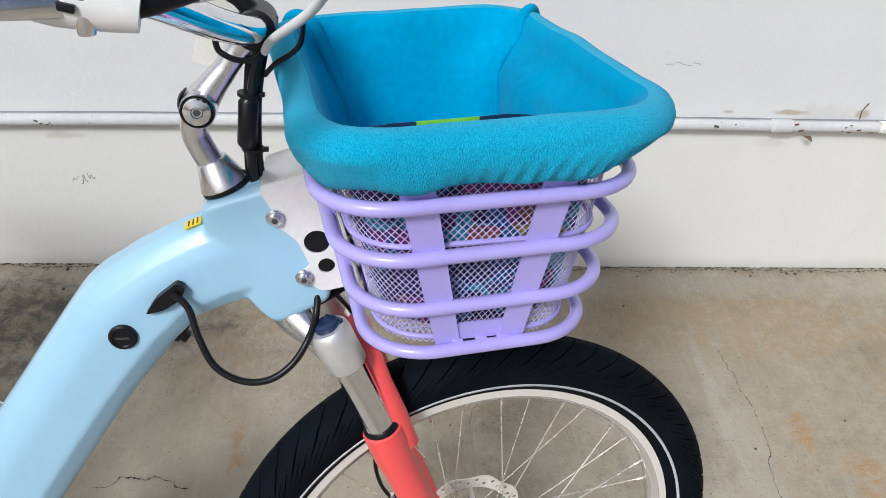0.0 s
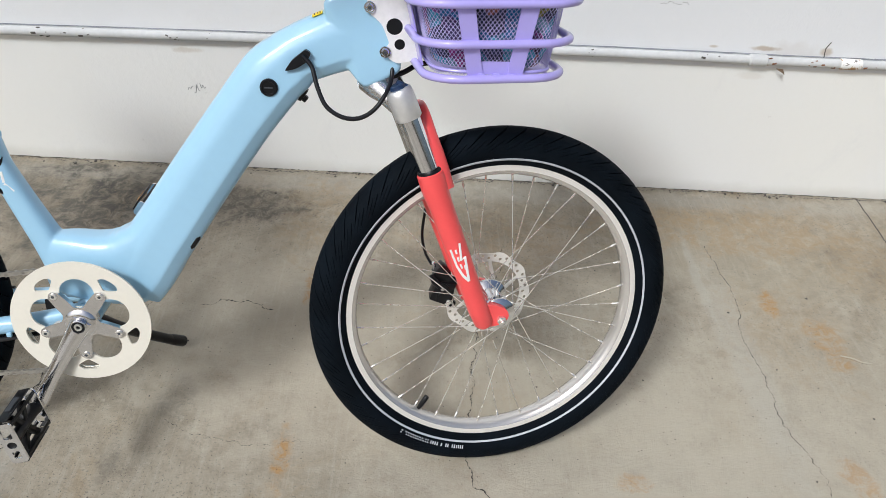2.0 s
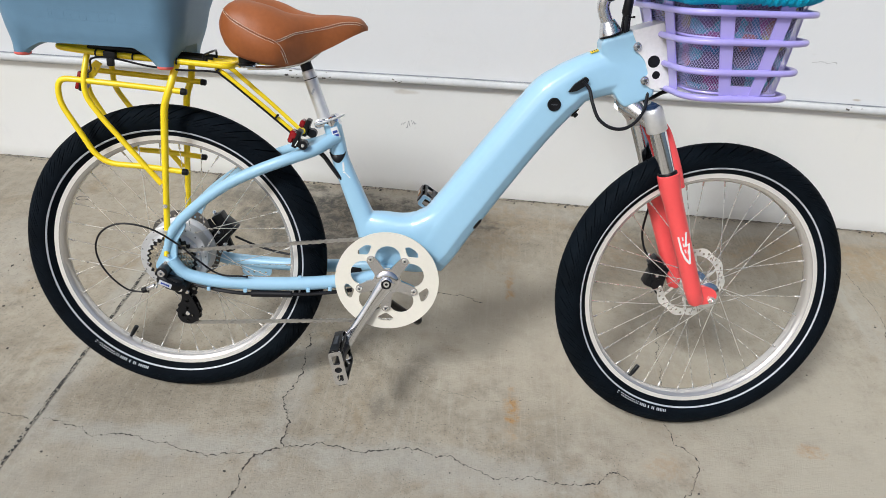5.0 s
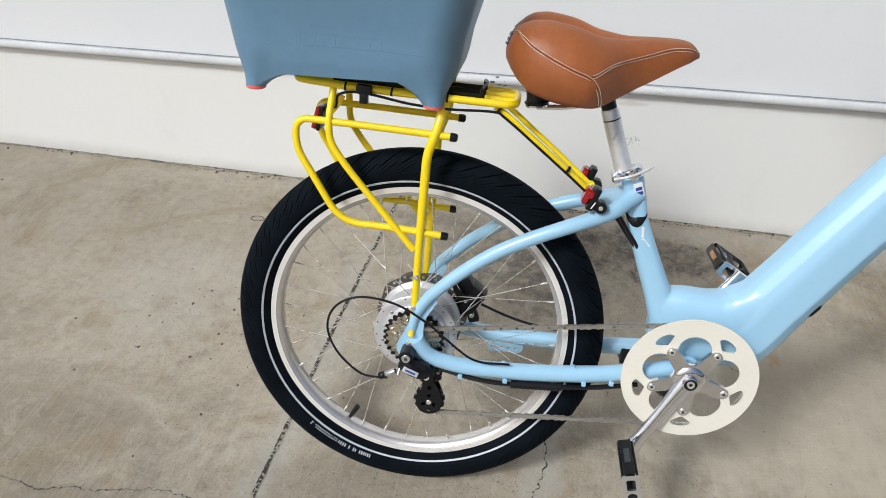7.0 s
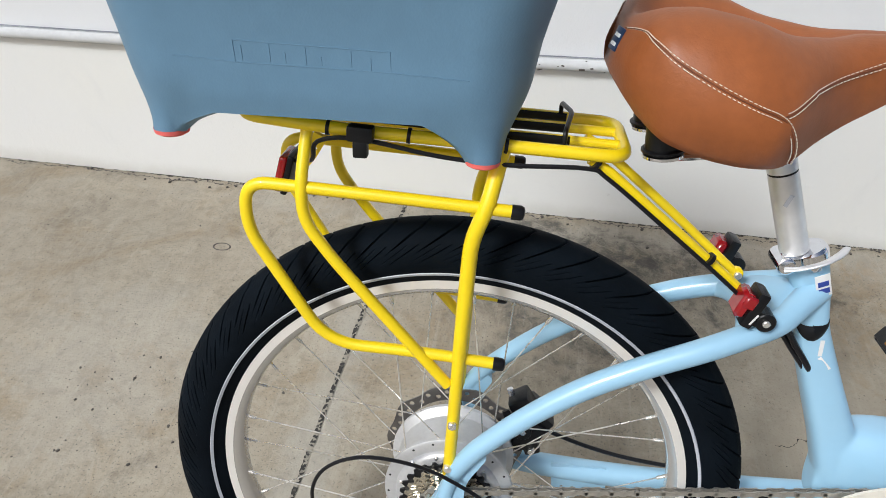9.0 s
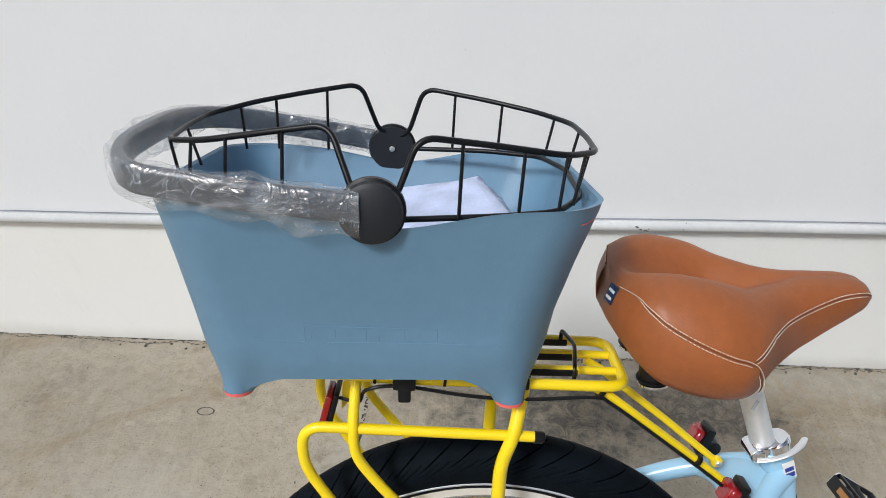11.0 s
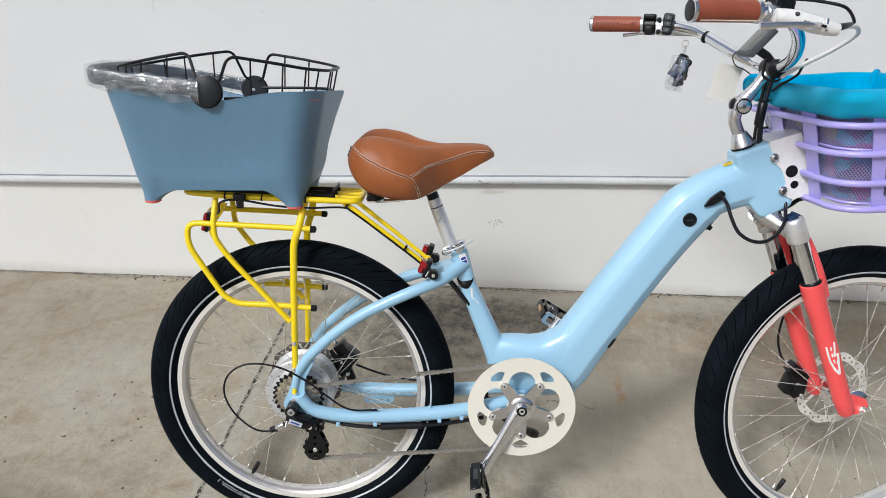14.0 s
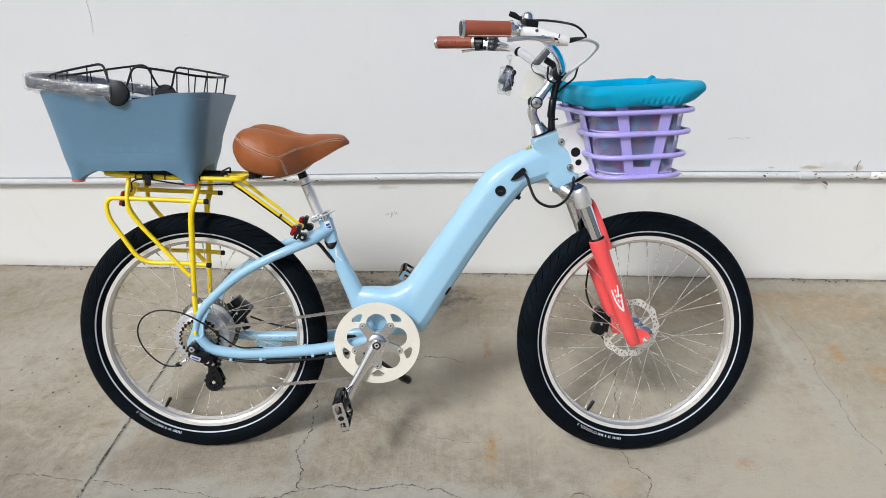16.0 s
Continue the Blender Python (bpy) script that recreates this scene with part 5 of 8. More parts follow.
    part("shift_cable", tube(curve_through([(0.165, -0.071, -0.0165), (0.150, -0.075, -0.0145), (0.120, -0.078, -0.0135), (0.095, -0.079, -0.005), (0.060, -0.081, 0.023), (0.0255, -0.083, 0.052), (-0.025, -0.088, 0.083), (-0.083, -0.09, 0.091), (-0.124, -0.09, 0.070), (-0.138, -0.09, 0.030), (-0.121, -0.09, -0.016), (-0.080, -0.09, -0.053), (-0.036, -0.089, -0.056)], 6), 0.0020, 8), M_CABLE, mech, "black looped gear cable")
    part("dropout_bolt", disc((0, 0), 0.0105, -0.078, -0.068, 6), M_STEEL, mech)
    # wires along the chain stay
    wires = part("stay_wire", tube(curve_through([(0.05, -0.062, -0.044), (0.12, -0.070, -0.053), (0.2, -0.066, -0.056), (0.3, -0.058, -0.052), (0.38, -0.048, -0.042)], 6), 0.0042, 8), M_CABLE, bicycle, "black motor wire tied under the chain stay")
    part("wire_plug", rod((0.17, -0.068, -0.0555), (0.255, -0.062, -0.0545), 0.0072), M_CABLE, wires)
    for x, y, z in ((0.085, -0.066, -0.036), (0.16, -0.062, -0.037), (0.29, -0.053, -0.032), (0.335, -0.049, -0.028)):
        part("cable_guide", block((x, y - 0.0135, z - 0.009), (0.008, 0.006, 0.008), 0.002), M_BLUE, wires)
    for x, y, z in ((0.155, -0.061, -0.021), (0.27, -0.054, -0.018)):
        part("cable_guide", block((x, y, z), (0.007, 0.008, 0.006), 0.0015), M_BLUE, wires)
    # far-side plate and its wire
    part("mounting_plate", plate([(p.x, p.z) for p in fillet([(0.118, 0, -0.020), (0.187, 0, -0.022), (0.187, 0, -0.060), (0.180, 0, -0.0655), (0.128, 0, -0.0655), (0.122, 0, -0.060)], 0.004, 3, True)], [circle(x, -0.0575, 0.0030, 10) for x in (0.1345, 0.1475, 0.1605, 0.1735)], 0.052, 0.056), M_BLUE, bicycle, "blue drilled mounting plate on the far chain stay")
    stand = part("kickstand", tube(curve_through([(0.375, 0.050, -0.045), (0.40, 0.075, -0.075), (0.445, 0.14, -0.150), (0.508, 0.235, -0.238)], 5), [0.011, 0.0108, 0.0106, 0.0106], 12), M_BLACK, bicycle, "black kickstand resting on the floor")
    part("kickstand_foot", tube([(0.500, 0.224, -0.227), (0.505, 0.231, -0.233), (0.519, 0.251, -0.2495), (0.521, 0.254, -0.2515)], [0.0105, 0.0118, 0.0122, 0.009], 14), M_BLACK, stand)
    part("kickstand_mount", block((0.375, 0.045, -0.035), (0.035, 0.04, 0.03), 0.005), M_BLACK, stand)
    # brakes
    def caliper(c, turn, label):
        q = part("brake_caliper", block(c, (0.036, 0.036, 0.060), 0.004, (0, turn, 0), 2).add(block((c[0] - 0.006, c[1] - 0.004, c[2] + 0.030), (0.026, 0.030, 0.026), 0.004, (0, turn + 18, 0), 2)).add(block((c[0] + 0.004, c[1] - 0.020, c[2] - 0.004), (0.026, 0.010, 0.040), 0.003, (0, turn - 12, 0), 2)), M_BLACK, bicycle, label)
        part("caliper_arm", block((c[0] + 0.006, c[1] + 0.004, c[2] - 0.030), (0.04, 0.012, 0.02), 0.004, (0, turn + 30, 0)), M_BLACK, q)
        part("caliper_dial", disc((c[0] - 0.004, c[2] + 0.006), 0.0105, c[1] - 0.029, c[1] - 0.018, 16), M_BLACK, q)
        part("dial_socket", disc((c[0] - 0.004, c[2] + 0.006), 0.0042, c[1] - 0.0296, c[1] - 0.028, 6), M_ALLOY, q)
        part("brake_arm", tube([(c[0] - 0.004, c[1] - 0.026, c[2] + 0.006), (c[0] - 0.020, c[1] - 0.027, c[2] + 0.022), (c[0] - 0.026, c[1] - 0.026, c[2] + 0.034)], [0.007, 0.006, 0.004], 10, flat=0.5, up=(0, 1, 0)), M_BLACK, q)
        part("caliper_bolt", disc((c[0] + 0.008, c[2] - 0.022), 0.0042, c[1] - 0.029, c[1] - 0.020, 8), M_STEEL, q)
        part("cable_ferrule", rod((c[0] - 0.016, c[1], c[2] + 0.030), (c[0] - 0.022, c[1], c[2] + 0.046), 0.004), M_ALLOY, q)
        return q
    f = caliper((1.050, 0.058, -0.004), 20, "black disc brake caliper on the far fork leg")
    part("brake_hose", tube(curve_through([(1.026, 0.058, 0.038), (1.014, 0.060, 0.06), (1.007, 0.062, 0.095), (1.011, 0.060, 0.144), (1.02, 0.058, 0.2), (1.008, 0.05, 0.28), (0.98, 0.04, 0.34), (0.955, 0.02, 0.385), (0.925, 0.012, 0.42)], 6), 0.0026, 8), M_CABLE, f)
    f = caliper((0.083, 0.056, 0.036), 40, "black rear disc brake caliper")
    part("brake_hose", tube(curve_through([(0.105, 0.062, 0.022), (0.16, 0.064, 0.0), (0.22, 0.062, -0.012), (0.30, 0.055, -0.014)], 6), 0.0026, 8), M_CABLE, f)


drivetrain()


# ---- saddle ----
def saddle():
    us = np.concatenate([np.linspace(0.116, 0.13, 8)[:-1], np.linspace(0.13, 0.38, 50), np.linspace(0.38, 0.394, 7)[1:]])
    at = lambda xs, ys: np.interp(us, xs, ys)
    smooth = lambda a: np.convolve(np.concatenate([[a[0]] * 2, a, [a[-1]] * 2]), [0.1, 0.2, 0.4, 0.2, 0.1], "valid")
    tops = smooth(at([0.116, 0.1195, 0.127, 0.145, 0.175, 0.21, 0.25, 0.29, 0.33, 0.37, 0.385, 0.394], [0.512, 0.520, 0.5255, 0.5315, 0.5345, 0.5285, 0.5165, 0.5125, 0.5135, 0.5125, 0.507, 0.495]))
    edge = smooth(at([0.116, 0.1195, 0.127, 0.137, 0.15, 0.166, 0.19, 0.215, 0.235, 0.247, 0.257, 0.266, 0.295, 0.326, 0.349, 0.372, 0.385, 0.394], [0.510, 0.5155, 0.517, 0.5125, 0.505, 0.4965, 0.485, 0.4745, 0.4655, 0.4705, 0.4765, 0.4805, 0.4855, 0.493, 0.5005, 0.5025, 0.4985, 0.491]))
    wid = smooth(at([0.116, 0.118, 0.1235, 0.132, 0.15, 0.18, 0.21, 0.235, 0.25, 0.265, 0.285, 0.31, 0.34, 0.37, 0.385, 0.394], [0.022, 0.044, 0.066, 0.082, 0.0995, 0.1105, 0.113, 0.108, 0.098, 0.080, 0.058, 0.042, 0.033, 0.0275, 0.020, 0.006]))
    bots = smooth(at([0.116, 0.1195, 0.127, 0.14, 0.16, 0.19, 0.22, 0.25, 0.262, 0.29, 0.33, 0.37, 0.385, 0.394], [0.476, 0.468, 0.457, 0.445, 0.436, 0.428, 0.4235, 0.4215, 0.424, 0.436, 0.456, 0.479, 0.486, 0.489]))
    rings, nt, ns = [], 41, 8

    def dome(u, q):
        """Height of the top over its edge, as a share, q = 0 in the middle and 1 at the edge."""
        k = max(0.0, min(1.0, (0.315 - u) / 0.09)) * max(0.0, min(1.0, (u - 0.114) / 0.012))
        plain = (1 - q ** 2.4) ** 0.7 * (1 - 0.10 * max(0.0, 1 - q / 0.35) ** 2)
        crest = 0.53
        # two lobes with a channel between them
        two = (1 - ((q - crest) / (1 - crest)) ** 2.0) ** 0.72 if q > crest else 1 - 0.78 * (0.5 + 0.5 * math.cos(math.pi * q / crest)) ** 1.15
        return plain * (1 - k) + two * k

    def lean(x, y, z):
        """The back of the saddle: fullest at mid height, drawn in towards the seam and the lower edge."""
        fade = max(0.0, min(1.0, (0.158 - x) / 0.042)) ** 1.3
        return (x + fade * (0.013 * max(0.0, (z - 0.488) / 0.03) ** 1.5 + 0.006 * max(0.0, (0.478 - z) / 0.02) ** 1.4), y, z)

    for u, top, e, w, bot in zip(us, tops, edge, wid, bots):
        ring = []
        for i in range(nt):
            t = 1 - 2 * i / (nt - 1)
            ring.append((u, t * w, e + (top - e) * dome(u, abs(t))))
        for s in (-1, 1):
            side = []
            for i in range(1, ns + 1):
                f = i / ns
                side.append((u, s * w * (1 + 0.035 * math.sin(math.pi * f) - 0.12 * f ** 2), e + (bot - e) * f))
            ring += side if s < 0 else side[::-1]
        rings.append([lean(*p) for p in ring])
    ob = part("saddle", loft(rings), M_LEATHER, bicycle, "wide tan leather saddle with cream double stitching", sharp=60)
    E, W = (lambda u: float(np.interp(u, us, edge))), (lambda u: float(np.interp(u, us, wid)))

    T = lambda u: float(np.interp(u, us, tops))

    def seam(pts):
        """A row of stitches over the leather, and the dark crease of the seam."""
        ps = curve_through(pts, 16)
        g, acc = Geo(), 0
        for a, b in zip(ps, ps[1:]):
            d = b - a
            acc += d.length
            if acc > 0.0030 and d.length > 0:
                acc = 0
                g.add(tube([a, a + d.normalized() * 0.0025], 0.00042, 5))
        part("stitching", g, M_THREAD, ob, "row of cream stitches")

    for s in (-1, 1):
        line = [(u - 0.0008, s * (W(u) + 0.0006), E(u) + 0.0004) for u in (0.1162, 0.1175, 0.119, 0.1215, 0.1245, 0.128)] + [(u, s * (W(u) + 0.0008), E(u)) for u in (0.133, 0.140, 0.155, 0.175, 0.195, 0.215, 0.232)] + [(0.2425, s * (W(0.2425) * 1.0 + 0.0012), 0.460), (0.2495, s * (W(0.2495) * 1.02 + 0.0012), 0.448), (0.253, s * (W(0.253) * 1.01 + 0.001), 0.436), (0.2545, s * W(0.2545) * 0.955, 0.4265)]
        line = [lean(*p) for p in line]
        nose = [(u, s * (W(u) + 0.001), E(u)) for u in (0.2375, 0.244, 0.251, 0.258, 0.263)] + [(u, s * (W(u) + 0.0008), E(u) + 0.0005) for u in (0.268, 0.29, 0.32, 0.35, 0.375, 0.387)]
        for pts, up in ((line, 1), (nose, 1)):
            for d in (-0.0021, 0.0021):
                off = []
                for i, p in enumerate(pts):
                    a, b = Vector(pts[max(i - 1, 0)]), Vector(pts[min(i + 1, len(pts) - 1)])
                    t = (b - a).normalized()
                    n = Vector((-t.z, 0, t.x))
                    off.append(Vector(p) + n * d - Vector((0, s * (0.0007 if d > 0 else 0.0), 0)) * (1 if abs(n.z) > 0.5 else 0))
                seam(off)
            part("seam", tube(curve_through([Vector(p) - Vector((0, s * 0.0006, 0)) for p in pts], 8), 0.0007, 6), M_SEAM, ob, "dark recessed seam")
    badge = block((0.1192, -0.0260, 0.5020), (0.0016, 0.018, 0.019), 0.0005, (0, 22, 10))
    bd = part("badge", badge, M_NAVY, ob, "small navy and white badge at the back of the saddle")
    for dz in (-0.004, 0.003):
        part("badge_bar", block((0.1185 + dz * 0.4, -0.0262, 0.5020 + dz), (0.0012, 0.012, 0.003), 0.0003, (0, 22, 10)), M_WHITE, bd)
    part("saddle_base", block((0.225, 0, 0.450), (0.13, 0.08, 0.02), 0.008, (0, -4, 0), 3), M_BLACK, ob)
    for s in (-1, 1):
        part("elastomer", rod((0.166, s * 0.040, 0.446), (0.168, s * 0.040, 0.410), 0.0155, 20).add(rod((0.168, s * 0.040, 0.418), (0.1685, s * 0.040, 0.4145), 0.019, 20)), M_BLACK, ob, "black rubber saddle bumper")
        part("elastomer_ring", rod((0.168, s * 0.040, 0.4135), (0.1685, s * 0.040, 0.409), 0.0175, 20), M_CHROME, ob)
        part("saddle_rail", tube(fillet([(0.168, s * 0.040, 0.408), (0.22, s * 0.024, 0.408), (0.28, s * 0.022, 0.424), (0.32, s * 0.012, 0.462)], 0.02), 0.0038, 8), M_CHROME, ob)
    d = Vector((0.092, 0, -0.253)).normalized()
    top = Vector((0.2685, 0, 0.430))
    post = part("seat_post", tube([top, top + d * 0.040], 0.0105, 20).add(tube([top + d * 0.026, top + d * 0.028, top + d * 0.042], [0.0122, 0.0134, 0.0134], 24)).add(tube([top + d * 0.0435, top + d * 0.0445, top + d * 0.125], [0.0126, 0.0134, 0.0134], 24)), M_SATIN, bicycle, "silver suspension seat post")
    part("post_boot", tube([top + d * 0.004, top + d * 0.026], 0.0115, 20), M_BLACK, post)
    part("post_ring", tube([top + d * 0.0415, top + d * 0.044], 0.0131, 20), M_BLACK, post)
    part("scale_marks", block((0.2900, -0.0133, 0.366), (0.004, 0.0008, 0.012), 0.0002, (0, 20, 0)), M_REFLECT, post, "engraved scale marks")
    cl = part("seat_clamp", tube([Vector((0.3225, 0, 0.3165)), Vector((0.3235, 0, 0.3145)), Vector((0.329, 0, 0.2995)), Vector((0.3295, 0, 0.298))], [0.0155, 0.0178, 0.0178, 0.0165], 28), M_CHROME, bicycle, "chrome quick-release seat clamp")
    part("clamp_nut", rod((0.302, -0.018, 0.302), (0.302, 0.014, 0.302), 0.0085, 14).add(block((0.309, -0.004, 0.304), (0.022, 0.020, 0.016), 0.004)), M_CHROME, cl)
    part("clamp_lever", tube(curve_through([(0.298, -0.024, 0.303), (0.310, -0.029, 0.3075), (0.328, -0.029, 0.3145), (0.343, -0.022, 0.3205), (0.352, -0.012, 0.3235)], 6), [0.0045, 0.0036, 0.0042, 0.0050, 0.0036], 12, flat=0.5, up=(0, 0, 1)), M_SATIN, cl, "silver clamp lever")
    part("sticker", block((0.3370, -0.0212, 0.288), (0.014, 0.0012, 0.023), 0.0003, (0, -20, 8)), M_WHITE, frame_ob, "small white and blue sticker with bars")
    for dz in (-0.005, 0.002):
        part("sticker_bar", block((0.3370 - dz * 0.37, -0.0220, 0.288 + dz), (0.010, 0.0008, 0.0052), 0.0002, (0, -20, 8)), M_INK, frame_ob)
    for x, z in ((0.3535, 0.218), (0.3605, 0.201)):
        part("tube_logo", block((x, -0.0181, z), (0.004, 0.0008, 0.018), 0.0002, (0, -4 if z > 0.21 else -44, 0)), M_WHITE, frame_ob, "pale zigzag mark")
    part("seat_tube_vent", tube(curve_through([(0.325, -0.011, 0.2465), (0.333, -0.0155, 0.239), (0.342, -0.0178, 0.2345), (0.351, -0.0152, 0.2425), (0.3555, -0.011, 0.249)], 5), [0.002, 0.0065, 0.0092, 0.0055, 0.0015], 12, flat=0.3, up=(0, 1, 0)), M_BLACK, frame_ob, "black rubber cable grommet")
    part("seat_wire", tube(curve_through([(0.306, -0.028, 0.250), (0.316, -0.020, 0.238), (0.331, -0.0165, 0.216), (0.346, -0.0165, 0.196), (0.353, -0.010, 0.184)], 6), 0.0032, 8), M_CABLE, frame_ob)
    part("seat_wire", tube(curve_through([(0.300, -0.020, 0.246), (0.312, -0.012, 0.234), (0.328, -0.0095, 0.212), (0.344, -0.0105, 0.192), (0.350, -0.006, 0.182)], 6), 0.0030, 8), M_CABLE, frame_ob)


saddle()


# ---- frame fittings ----
def fittings():
    part("battery_lock", lathe([(0.0001, -0.0035), (0.0085, -0.0035), (0.0095, -0.0045), (0.0115, -0.0045), (0.013, -0.003), (0.0135, 0.004)], 32).move(Matrix.Translation((0.7655, -0.0405, 0.3755))), M_BLACK, frame_ob, "round black battery lock")
    part("lock_slot", block((0.7655, -0.0445, 0.3755), (0.012, 0.0008, 0.0022), 0.0002, (0, 0, 0)), M_GREY, frame_ob)
    o = [(p.x, p.z) for p in fillet([(0.789, 0, 0.4005), (0.800, 0, 0.4165), (0.8205, 0, 0.433), (0.828, 0, 0.4275), (0.822, 0, 0.415), (0.806, 0, 0.4045)], 0.004, 4, True)]
    part("cable_port", plate(o, [], -0.0445, -0.0365), M_BLACK, frame_ob, "black wedge-shaped cable port")
    part("brake_hose", tube(curve_through([(0.816, -0.046, 0.424), (0.829, -0.050, 0.410), (0.837, -0.060, 0.384), (0.850, -0.070, 0.358), (0.873, -0.076, 0.344), (0.898, -0.076, 0.343), (0.920, -0.070, 0.355), (0.936, -0.060, 0.376), (0.944, -0.041, 0.392), (0.946, -0.03, 0.412)], 6), 0.0034, 10), M_CABLE, frame_ob, "black looped hose")
    part("latch", block((0.809, -0.010, 0.361), (0.014, 0.014, 0.022), 0.003, (0, 36, 0)), M_BLACK, frame_ob)
    part("latch_lever", block((0.814, -0.010, 0.353), (0.009, 0.010, 0.010), 0.002, (0, 40, 0)), M_BLACK, frame_ob)
    part("charge_flap", tube([(0.642, -0.026, 0.129), (0.6395, -0.028, 0.124), (0.630, -0.028, 0.110), (0.6265, -0.026, 0.105)], [0.003, 0.0048, 0.0048, 0.003], 10), M_BLACK, frame_ob)
    # yellow sticker over the top of the tube
    part("warning_sticker", block((0.836, -0.0130, 0.4785), (0.016, 0.012, 0.0014), 0.0003, (8, -23, 0)), M_STICKER, frame_ob, "small yellow warning sticker")
    for i in range(3):
        part("sticker_bar", block((0.832 + 0.004 * i, -0.0132, 0.4776 + 0.0017 * i), (0.0012, 0.009, 0.0012), 0.0002, (8, -23, 0)), M_DIRT, frame_ob)
    # pale mounting plates for the basket
    o = [(p.x, p.z) for p in fillet([(0.898, 0, 0.522), (0.957, 0, 0.542), (0.968, 0, 0.500), (0.984, 0, 0.440), (0.988, 0, 0.424), (0.952, 0, 0.4155), (0.938, 0, 0.424), (0.928, 0, 0.434), (0.941, 0, 0.443), (0.930, 0, 0.470), (0.917, 0, 0.482), (0.903, 0, 0.490), (0.910, 0, 0.500)], 0.006, 4, True)]
    mount = part("basket_mount", plate(o, [circle(0.9475, 0.4685, 0.0118, 24), circle(0.9555, 0.4435, 0.0078, 20)], -0.0385, -0.0345), M_WHITE, bicycle, "off-white basket mounting plates on the head tube")
    part("mount_plate", plate(o, [], 0.0345, 0.0385), M_WHITE, mount)
    for (x, z), r in (((0.9475, 0.4685), 0.0118), ((0.9555, 0.4435), 0.0078)):
        part("plug", disc((x, z), r, -0.0372, -0.034, 24), M_BLACK, mount, "black plastic hole plug")
    for x, z in ((0.9115, 0.4945), (0.9345, 0.4325)):
        part("mount_bolt", disc((x, z), 0.0083, -0.042, -0.0385, 24).add(disc((x, z), 0.0058, -0.0465, -0.0415, 18, 0.0015)), M_CHROME, mount)
        part("bolt_socket", disc((x, z), 0.0028, -0.0472, -0.046, 6), M_GREY, mount)
    part("mount_top", block((0.930, 0, 0.5315), (0.062, 0.068, 0.003), 0.001, (0, -18.5, 0)), M_SATIN, mount, "grey plate over the mount")
    for x, z in ((0.966, 0.534), (0.981, 0.440)):
        for y in (-0.030, 0.030):
            part("standoff_bolt", rod((x - 0.008, y, z), (x + 0.014, y, z), 0.0042).add(rod((x - 0.012, y, z), (x - 0.007, y, z), 0.0062)), M_CHROME, mount)


fittings()


